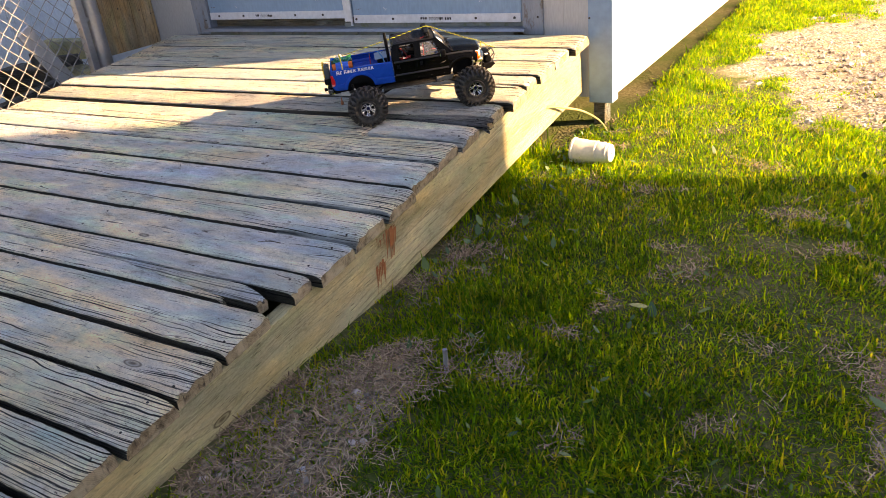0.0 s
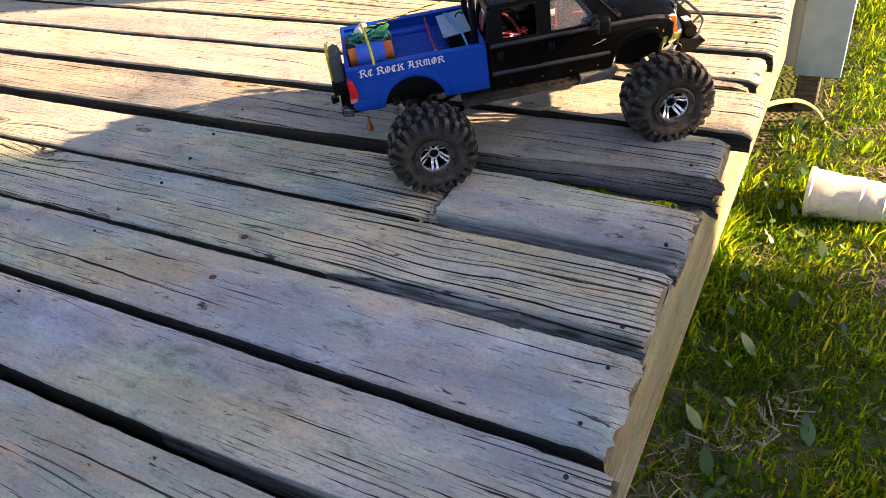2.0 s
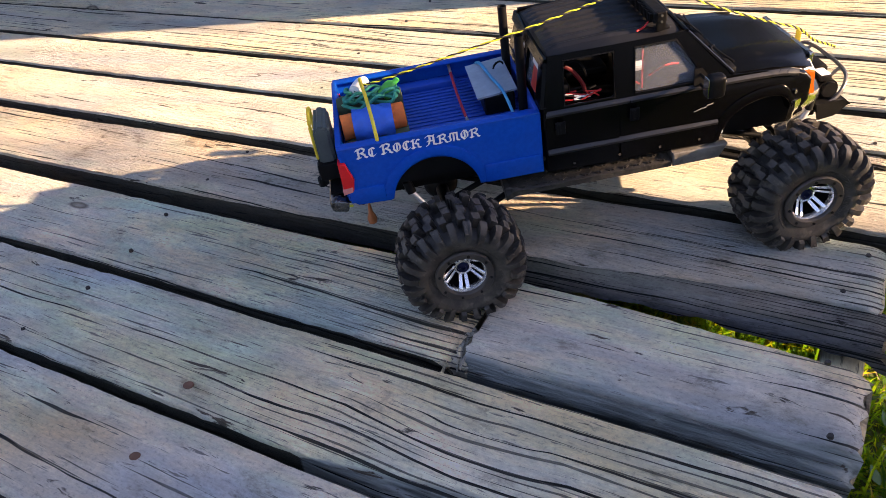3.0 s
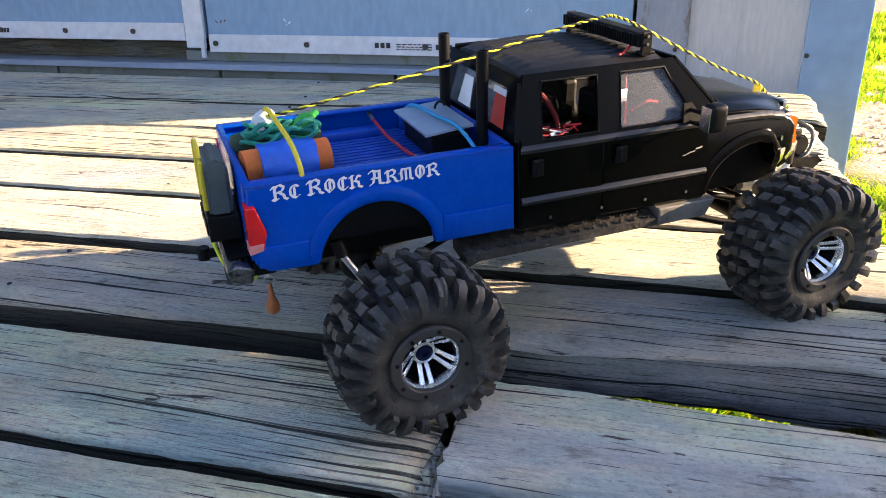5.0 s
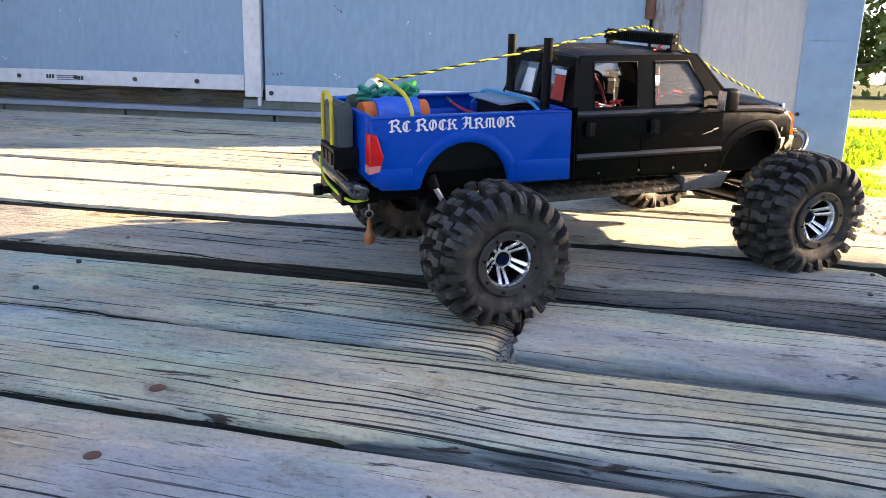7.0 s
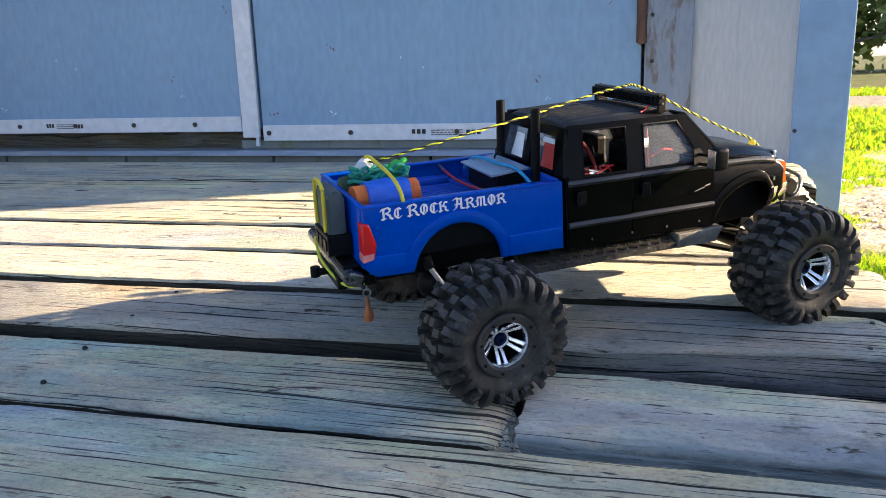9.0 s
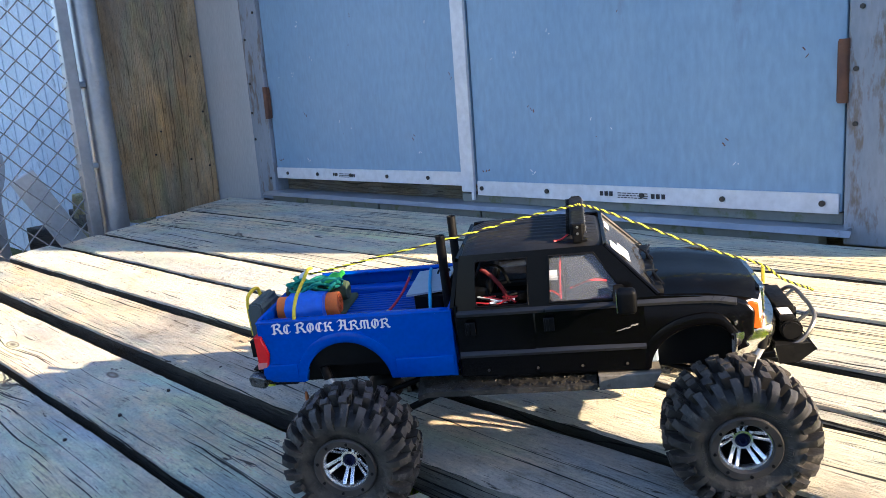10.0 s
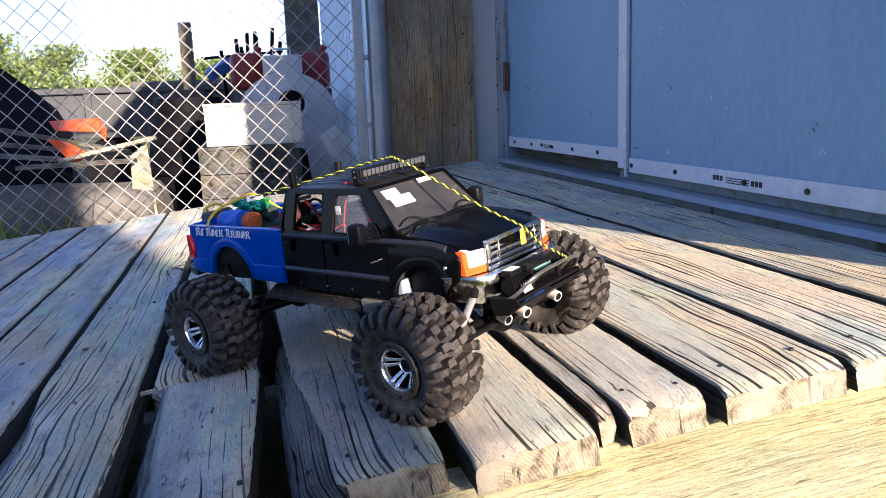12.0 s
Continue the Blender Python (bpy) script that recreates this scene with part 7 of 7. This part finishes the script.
for k, (a, b, w, mt) in enumerate((((-3.40, -2.32, 0.235), (-3.28, -1.50, 0.05), 0.022, JOIST), ((-3.34, -2.10, 0.115), (-3.24, -1.46, 0.035), 0.025, GREYW), ((-3.20, -1.78, 0.030), (-3.10, -1.37, 0.115), 0.05, CRATE), ((-3.15, -1.95, 0.01), (-3.08, -1.45, 0.02), 0.05, GREYW), ((-3.30, -2.4, 0.10), (-3.22, -1.8, 0.035), 0.04, GREYW))):
    bm = bmesh.new()
    a, b = Vector(a), Vector(b)
    d = b - a
    box(bm, -d.length / 2, d.length / 2, -w, w, -0.009, 0.009, 0.002)
    mm = Matrix.Translation((a + b) / 2) @ d.to_track_quat("X", "Z").to_matrix().to_4x4()
    tagged(part("scrap_board", bm, mt, None, "", False, mm), "pale scrap board lying on the drum" if mt is CRATE else "dark scrap board lying across the drum", "board", "scrap boards")
bm = bmesh.new()
slab(bm, [(-3.14, -1.475, 0.035), (-3.12, -1.400, 0.095), (-2.97, -1.355, YG + 0.01), (-2.99, -1.470, YG + 0.01)], 0.012)
tagged(part("pale_sheet", bm, CRATE), "pale dusty board leaning on the drum", "board")
# long handled tools in a tub
tools = thing("garden_tools", None, label="bundle of dark tools with blue heads standing in a tub", category="tools")
bm = bmesh.new()
rings = revolve(bm, [(0.13, 0.0), (0.17, 0.74), (0.18, 0.75), (0.165, 0.75), (0.125, 0.03)], 20, "Z")
part("tub", bm, GREYM, tools, "", True, pose(-4.05, -0.95, YG))
rng = random.Random(3)
for k in range(9):
    bm = bmesh.new()
    a = (-4.05 + rng.uniform(-0.08, 0.08), -0.95 + rng.uniform(-0.08, 0.1), YG + 0.1)
    b = (a[0] + rng.uniform(-0.1, 0.1), a[1] + rng.uniform(-0.12, 0.2), rng.uniform(0.52, 0.72))
    rod(bm, a, b, 0.011, 8)
    part("handle", bm, DARKP, tools)
bm = bmesh.new()
box(bm, -0.04, 0.04, -0.08, 0.08, -0.03, 0.03, 0.008, pose(-4.0, -1.08, 0.46, 30, 20, 0))
part("blue_head", bm, flat("blue plastic", (0.05, 0.12, 0.38), 0.4), tools)
bm = bmesh.new()
rod(bm, (-4.0, -1.18, 0.52), (-4.0, -0.72, 0.55), 0.008, 8)
part("cross_bar", bm, DARKP, tools)
bm = bmesh.new()
box(bm, -4.75, -4.68, -0.66, -0.44, YG - 0.1, 2.6, 0.004)
tagged(part("dark_plank", bm, JOIST), "tall dark plank leaning at the wall", "plank")
# trailer across the yard
tr_ = thing("utility_trailer", None, label="long dull grey trailer with ribbed sides across the yard", category="trailer")
bm = bmesh.new()
box(bm, -8.4, -7.0, -6.5, -0.30, 0.02, 0.42, 0.01)
part("bed", bm, TRAIL, tr_)
bm = bmesh.new()
box(bm, -7.02, -6.96, -6.55, -0.25, 0.42, 0.475, 0.008)
box(bm, -7.02, -6.97, -6.55, -0.25, 0.02, 0.07, 0.005)
part("rail", bm, TRAIL, tr_)
for k in range(13):
    bm = bmesh.new()
    box(bm, -7.0, -6.965, -6.4 + k * 0.5, -6.34 + k * 0.5, 0.07, 0.42, 0.005)
    part("rib", bm, TRAIL, tr_)
for y in (-4.6, -2.2):
    bm = bmesh.new()
    rod(bm, (-7.25, y, YG + 0.24), (-7.05, y, YG + 0.24), 0.29, 28)
    part("tyre", bm, DARKP, tr_, "", True)
bm = bmesh.new()
box(bm, -7.9, -7.05, -2.0, -0.5, 0.40, 0.52, 0.02)
tagged(part("tarp_roll", bm, SACK), "pale folded sheet on the trailer", "tarp")
bm = bmesh.new()
box(bm, -0.012, 0.012, -0.045, 0.045, -0.23, 0.20, 0.004)
tagged(part("leaning_board", bm, GREYM, None, "", False, pose(-2.80, -0.506, -0.056, 28, 0, 0)), "pale grey board leaning over the timber behind the fence post", "board")
# timber offcuts against the wall behind the post
for k, (x, y, z, a, b, c, yaw, tilt) in enumerate(((-2.95, -0.40, -0.40, 0.20, 0.07, 0.05, 20, 0), (-2.95, -0.33, -0.28, 0.22, 0.06, 0.05, -30, 8), (-3.05, -0.52, -0.30, 0.24, 0.05, 0.07, 60, -14), (-2.80, -0.30, -0.19, 0.17, 0.06, 0.05, 15, 6), (-2.78, -0.55, -0.36, 0.22, 0.05, 0.04, 75, -20), (-3.1, -0.28, -0.12, 0.2, 0.06, 0.05, -10, 0), (-2.95, -0.24, -0.05, 0.16, 0.05, 0.05, 30, 5), (-2.72, -0.18, -0.42, 0.14, 0.06, 0.05, 0, 0), (-3.25, -0.30, -0.30, 0.24, 0.1, 0.16, 10, 0))):
    bm = bmesh.new()
    box(bm, -a, a, -b, b, -c, c, 0.004)
    tagged(part("timber_block", bm, GREYW if k % 3 else FASCIA, None, "", False, pose(x, y, z, 0, tilt, yaw)), "weathered timber offcut in a pile behind the fence", "timber", "timber offcuts")
rng = random.Random(17)
for k in range(12):
    bm = bmesh.new()
    a = rng.uniform(0.06, 0.2)
    box(bm, -a, a, -rng.uniform(0.015, 0.04), 0.03, -0.01, 0.012, 0.002)
    tagged(part("scrap_piece", bm, (GREYW, CRATE, HIVIS, GREYM)[k % 4 if k % 4 != 2 or k < 3 else 0], None, "", False, pose(-2.85 + rng.uniform(-0.2, 0.15), -1.33 + rng.uniform(-0.25, 0.2), YG + 0.03 + 0.012 * (k % 4), rng.uniform(-8, 8), rng.uniform(-8, 8), rng.uniform(0, 180))), "small scrap of wood on the yard ground", "scrap", "yard scraps")

# ---- the ramp: side board, joists and planks ----
deck = thing("wooden_ramp", DECK, label="weathered plank ramp rising to the shed doors", category="ramp")
C = math.cos(radians(SLOPE))
XL = -2.285
GAPS = [(-0.062, -0.050), (-0.245, -0.205), (-0.400, -0.356), (-0.538, -0.507), (-0.673, -0.628), (-0.812, -0.762), (-0.955, -0.917), (-1.100, -1.072), (-1.245, -1.218), (-1.378, -1.365),
        (-1.522, -1.512), (-1.668, -1.658), (-1.822, -1.806), (-1.965, -1.957), (-2.108, -2.105), (-2.244, -2.237), (-2.380, -2.372), (-2.520, -2.512), (-2.662, -2.655), (-2.806, -2.80), (-2.95, -2.945)]
bm = bmesh.new()
box(bm, -0.046, -0.008, -2.99, -0.055, -0.235, -0.040, 0.002)
side = part("side_board", bm, FASCIA, deck, "yellowish treated side board with rust streaks")
bm = bmesh.new()
rng = random.Random(2)
for y, z, n, ln in ((-1.49, -0.058, 20, 0.075), (-1.56, -0.125, 18, 0.065), (-1.53, -0.06, 8, 0.03)):
    for k in range(n):
        w, h = rng.uniform(0.002, 0.008), ln * rng.uniform(0.3, 1.1)
        yy, zz = y + rng.uniform(-0.022, 0.022), z - rng.uniform(0, 0.02)
        xx = -0.0076 + 0.00005 * (k + n)
        slab(bm, [(xx, yy, zz), (xx, yy + w, zz), (xx, yy + w * 0.3 - 0.2 * h, zz - h), (xx, yy - 0.2 * h, zz - h)], -0.00004)
part("rust_streak", bm, RUSTY, side, "orange rust streaks below the nails")
for x in (-2.25, -1.55, -0.85, -0.36):
    bm = bmesh.new()
    box(bm, x - 0.019, x + 0.019, -2.95, -0.05, -0.225, -0.040)
    part("joist", bm, JOIST, deck)


def plank(x0, x1, lo, hi, seed, wear=1.0, drop=0.0, stations=110, material=None, wane=None, under=0.0):
    """One board: lo and hi give its two edges at x; worn, rounded arrises, a slight cup and ragged ends."""
    rng = random.Random(seed)
    bm = bmesh.new()
    prof = ((0.0, -0.038), (0.0, -0.018), (0.003, -0.0050), (0.016, -0.0010), (0.06, -0.0002), (0.10, 0.0), (0.15, 0.0), (0.21, 0.0), (0.28, 0.0), (0.36, 0.0), (0.5, 0.0), (0.64, 0.0), (0.78, 0.0), (0.88, 0.0), (0.94, -0.0002), (0.984, -0.0010), (0.997, -0.0050), (1.0, -0.018), (1.0, -0.038))
    cupping, rise, off = rng.uniform(-0.0020, 0.0020), rng.uniform(-0.0020, 0.0028) - drop, rng.uniform(0, 50)
    rings, mid = [], (x0 + x1) / 2
    my = (lo(mid) + hi(mid)) / 2
    us = [(k / (stations - 1)) for k in range(stations)]
    us = [0.0, 0.004] + us[1:-1] + [1 - d / (x1 - x0) for d in (0.075, 0.05, 0.03, 0.018, 0.010, 0.004)] + [1.0]
    us = sorted(set(us))
    jag = [rng.uniform(-0.0050, 0.003) * wear for _ in prof]
    for u in us:
        x = x0 + (x1 - x0) * u
        e0 = lo(x) + noise.noise((x * 5 + off, 1, seed)) * 0.0018 + noise.noise((x * 21 + off, 4, seed)) * 0.0012 + noise.noise((x * 52 + off, 14, seed)) * 0.0016
        e1 = hi(x) + noise.noise((x * 5 + off, 9, seed)) * 0.0018 + noise.noise((x * 21 + off, 6, seed)) * 0.0012 + noise.noise((x * 52 + off, 16, seed)) * 0.0016
        end = max(0.0, 1 - (x1 - x) / 0.09)
        worn0 = max(0.0, noise.noise((x * 1.9 + off, 31, seed)) * 1.5 - 0.15 + 0.2 * end + 0.5 * noise.noise((x * 24 + off, 33, seed)))
        worn1 = max(0.0, noise.noise((x * 1.9 + off, 47, seed)) * 1.5 - 0.35)
        ring = []
        for k, (t, z) in enumerate(prof):
            zz = z + rise + cupping * (1 - (2 * t - 1) ** 2) * 1.0
            zz += noise.noise((x * 3 + off, t * 3, seed)) * 0.0016 + noise.noise((x * 11 + off, t * 9, seed)) * 0.0009
            if z > -0.015:
                zz -= worn0 * 0.006 * max(0.0, 1 - t / 0.13) ** 1.6 * (0.6 + 0.8 * abs(noise.noise((x * 17, t * 8, seed))))
                zz -= worn1 * 0.006 * max(0.0, (t - 0.9) / 0.1) ** 1.6
                if wane:
                    gone = wane(x) * (1 + 0.5 * noise.noise((x * 9 + off, 3, seed)))
                    zz -= 0.020 * max(0.0, 1 - t * (e1 - e0) / max(gone, 1e-5)) ** 1.3 * min(1.0, gone / 0.02) * (1 + 0.8 * noise.noise((x * 7 + off, t * 60, seed)) + 0.5 * noise.noise((x * 30 + off, t * 25, seed)))
                zz -= end * end * wear * (0.0006 + 0.004 * max(0, noise.noise((t * 9 + off, 2, seed))))
            if z > -0.012:
                zz -= 0.008 * max(0.0, 1 - (x1 - x) / 0.022) ** 2 * (1 + 0.7 * noise.noise((t * 14 + off, 7, seed)))
            xx = x + (jag[k] if u == 1.0 else (-jag[-k] * 0.6 if u == 0.0 else 0))
            ring.append(bm.verts.new((xx - mid, e0 + (e1 - e0) * t + (under * (-z - 0.005) / 0.033 if k < 2 else 0.0) - my, zz)))
        rings.append(ring)
    n = len(prof)
    for a, b in zip(rings, rings[1:]):
        for k in range(n):
            bm.faces.new((a[k], a[(k + 1) % n], b[(k + 1) % n], b[k]))
    bm.faces.new(rings[0][::-1])
    bm.faces.new(rings[-1])
    ob = part("plank", bm, material or PLANK, deck, "", True, pose(mid, my, 0))
    ob.data.materials.append(ENDGRAIN)
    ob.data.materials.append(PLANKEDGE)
    # board sides take the darkened edge colour that blackens the gaps
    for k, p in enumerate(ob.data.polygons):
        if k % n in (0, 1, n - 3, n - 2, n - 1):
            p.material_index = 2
    ob.data.attributes.new("frayed", "FLOAT", "POINT").data.foreach_set("value", [max(0.0, 1 - (x1 - mid - v.co.x) / 0.15) for v in ob.data.vertices])
    if wane and material is not ROTTEN:
        ob.data.attributes.new("worn", "FLOAT", "POINT").data.foreach_set("value", [min(1.0, max(0.0, 1.25 - (v.co.y + my - lo(v.co.x + mid)) / max(wane(v.co.x + mid), 1e-4))) if wane(v.co.x + mid) > 0.001 else 0.0 for v in ob.data.vertices])
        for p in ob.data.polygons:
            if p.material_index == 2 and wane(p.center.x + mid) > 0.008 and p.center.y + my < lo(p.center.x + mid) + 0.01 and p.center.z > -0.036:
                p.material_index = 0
    for p in list(ob.data.polygons)[-2:]:
        p.material_index = 1
    return ob


def sliver(x, y, ln, w, yaw, z=-0.003):
    """A thin splinter torn from a board."""
    bm = bmesh.new()
    a = [bm.verts.new(p) for p in ((-ln, -w, -0.004), (-ln * 0.9, w, -0.004), (ln * 0.2, w * 0.8, -0.004), (ln, 0.0, -0.003), (ln * 0.3, -w * 0.9, -0.004))]
    b = [bm.verts.new(p) for p in ((-ln, -w * 0.6, 0.002), (-ln * 0.9, w * 0.7, 0.003), (ln * 0.2, w * 0.5, 0.002), (ln, 0.0, -0.001), (ln * 0.3, -w * 0.6, 0.003))]
    bm.faces.new(a[::-1])
    bm.faces.new(b)
    for k in range(5):
        bm.faces.new((a[k], a[(k + 1) % 5], b[(k + 1) % 5], b[k]))
    return part("splinter", bm, PLANK, deck, "", False, pose(x, y, z, 0, 0, yaw))


def edge(pair, shift):
    a, b = pair
    return lambda x: (a + (b - a) * (x - XL) / (0 - XL) + shift) / C


HALF_GAP = [0.005, 0.007, 0.008, 0.008, 0.009, 0.0095, 0.0140, 0.0076, 0.0056, 0.0070, 0.0086, 0.0075, 0.0068, 0.0066, 0.0070, 0.0064, 0.0068, 0.0064, 0.0066, 0.0064, 0.0066]
rng = random.Random(40)
nails = []
for i, (up, down) in enumerate(zip(GAPS, GAPS[1:])):
    rng.random()
    lo, hi = edge(down, HALF_GAP[i + 1]), edge(up, -HALF_GAP[i])
    x1 = 0.010 + rng.uniform(-0.018, 0.011)
    xl = XL + rng.uniform(-0.02, 0.02)
    if i == 5:      # its lower edge is worn away towards the free end
        flat_lo = lo
        lo = lambda x: flat_lo(x) + 0.012 * min(1.0, max(0.0, (x + 0.9) / 0.5)) + 0.020 * min(1.0, max(0.0, (x + 0.30) / 0.2))
        plank(-0.47, 0.006, lambda x: flat_lo(x) - 0.008 + 0.012 * max(0.0, (-0.36 - x) / 0.11), lambda x: lo(x) + 0.010, 171, 3.0, 0.0055, 120, ROTTEN, lambda x: 0.018, 0.026)
    if i == 3:      # a long strip has split off its lower edge
        whole_lo = lo
        lo = lambda x: whole_lo(x) + 0.0235 * min(1.0, max(0.0, (x + 0.36) / 0.10))
        plank(-0.37, x1 - 0.006, whole_lo, lambda x: whole_lo(x) + 0.0195 * min(1.0, max(0.05, (x + 0.37) / 0.10)) - 0.004 * max(0.0, (x + 0.10) / 0.1), 173, 2.0, 0.003, 60, SUNNY)
    if i == 6:      # butted in two over a joist; the short piece leaves a wide gap
        plank(xl, -0.3660, lo, hi, 100 + i, 1.0, 0.006, 110, SMOOTH)
        plank(-0.3560, x1 - 0.004, lambda x: lo(x) + 0.005, lambda x: (-0.934 - 0.010 * (x + 0.33) / 0.25) / C, 150, 1.4, 0.007, 60, None, lambda x: 0.020 + 0.022 * min(1.0, max(0.0, (x + 0.30) / 0.24)))
    elif i == 12:   # broken at the free end, with a lifted splinter and a hole
        half = lambda x: (lo(x) + hi(x)) / 2
        plank(xl, x1, lambda x: half(x) + 0.002, hi, 112, 1.6)
        plank(xl, -0.15, lo, lambda x: half(x) - 0.002 - 0.035 * max(0.0, (x + 0.7) / 0.55), 113, 2.0)
        plank(-0.64, -0.052, lambda x: half(x) - 0.058 + 0.048 * max(0.0, min(1.0, (-0.18 - x) / 0.42)), lambda x: half(x) - 0.008 - 0.022 * max(0.0, (x + 0.13) / 0.08), 160, 2.5, -0.006, 34, SPLINT)
    else:
        worn = {7: lambda x: 0.034 * min(1.0, max(0.0, (x + 0.45) / 0.18)), 9: lambda x: 0.012 * min(1.0, max(0.0, (x + 0.5) / 0.3)), 10: lambda x: 0.03 * min(1.0, max(0.0, (x + 0.25) / 0.2))}
        plank(xl, x1 + (0.012 if i < 5 else 0.0), lo, hi, 100 + i, rng.uniform(0.6, 1.6), 0.0, 150, {7: GRAINY, 8: SMOOTH, 9: PALE, 10: SMOOTH, 5: DIMMED}.get(i, SUNNY if i < 5 else PLANK), worn.get(i))
    for x in (-2.25, -0.85, -0.03):
        for t in (0.2, 0.8):
            nails.append((x + rng.uniform(-0.01, 0.01), lo(x) + (hi(x) - lo(x)) * (t + rng.uniform(-0.05, 0.05))))
for x, y in ((-0.598, -0.960), (-0.591, -1.003), (-0.594, -1.054), (-0.587, -1.287), (-0.60, -1.20)):
    bm = bmesh.new()
    bmesh.ops.create_cone(bm, cap_ends=True, segments=14, radius1=0.0052, radius2=0.0044, depth=0.003)
    for v in bm.verts:
        v.co.x, v.co.y = v.co.x * 1.25, v.co.y * (1 + 6 * v.co.x)
    part("nail", bm, RUST, deck, "large rusty nail head", False, pose(x, y, -0.0055 if y > -1.08 else 0.0002, 0, 0, 20))
rng = random.Random(91)
for k in range(4):   # splinters in the butt joint
    sliver(-0.3610 + rng.uniform(-0.009, 0.007), -1.062 + rng.uniform(-0.026, 0.03), rng.uniform(0.006, 0.014), rng.uniform(0.0005, 0.0010), rng.uniform(78, 102), -0.0100 + rng.uniform(-0.004, 0.001))
bm = bmesh.new()      # crumbled wood in the butt joint
nx, ny = 12, 26
grid = [[bm.verts.new((-0.0115 + 0.023 * a / nx, -0.026 + 0.052 * b / ny, 0.010 * abs(noise.noise((a * 0.9, b * 0.22, 5.0))) + 0.005 * noise.noise((a * 0.5, b * 0.9, 9.0)) - 0.008 * abs(2 * a / nx - 1) ** 3)) for b in range(ny + 1)] for a in range(nx + 1)]
low = [bm.verts.new((v.co.x, v.co.y, -0.016)) for v in [r[0] for r in grid] + grid[-1][1:] + [r[-1] for r in grid[-2::-1]] + grid[0][-2:0:-1]]
rim = [r[0] for r in grid] + grid[-1][1:] + [r[-1] for r in grid[-2::-1]] + grid[0][-2:0:-1]
for a in range(nx):
    for b in range(ny):
        bm.faces.new((grid[a][b], grid[a + 1][b], grid[a + 1][b + 1], grid[a][b + 1]))
for k in range(len(rim)):
    bm.faces.new((rim[k], low[k], low[(k + 1) % len(rim)], rim[(k + 1) % len(rim)]))
bm.faces.new(low[::-1])
part("broken_wood", bm, GRAINY, deck, "crumbled grey wood in the butt joint", False, pose(-0.3610, -1.045, -0.0125))
me = None
for x, y in nails:
    if me is None:
        bm = bmesh.new()
        bmesh.ops.create_cone(bm, cap_ends=True, segments=8, radius1=0.0030, radius2=0.0024, depth=0.003)
        me = part("nail", bm, SCREW, deck, "dark nail head", False, pose(x, y, 0.0002)).data
        continue
    ob = new("nail", me)
    ob.parent = deck
    ob.matrix_basis = pose(x, y, 0.0002)
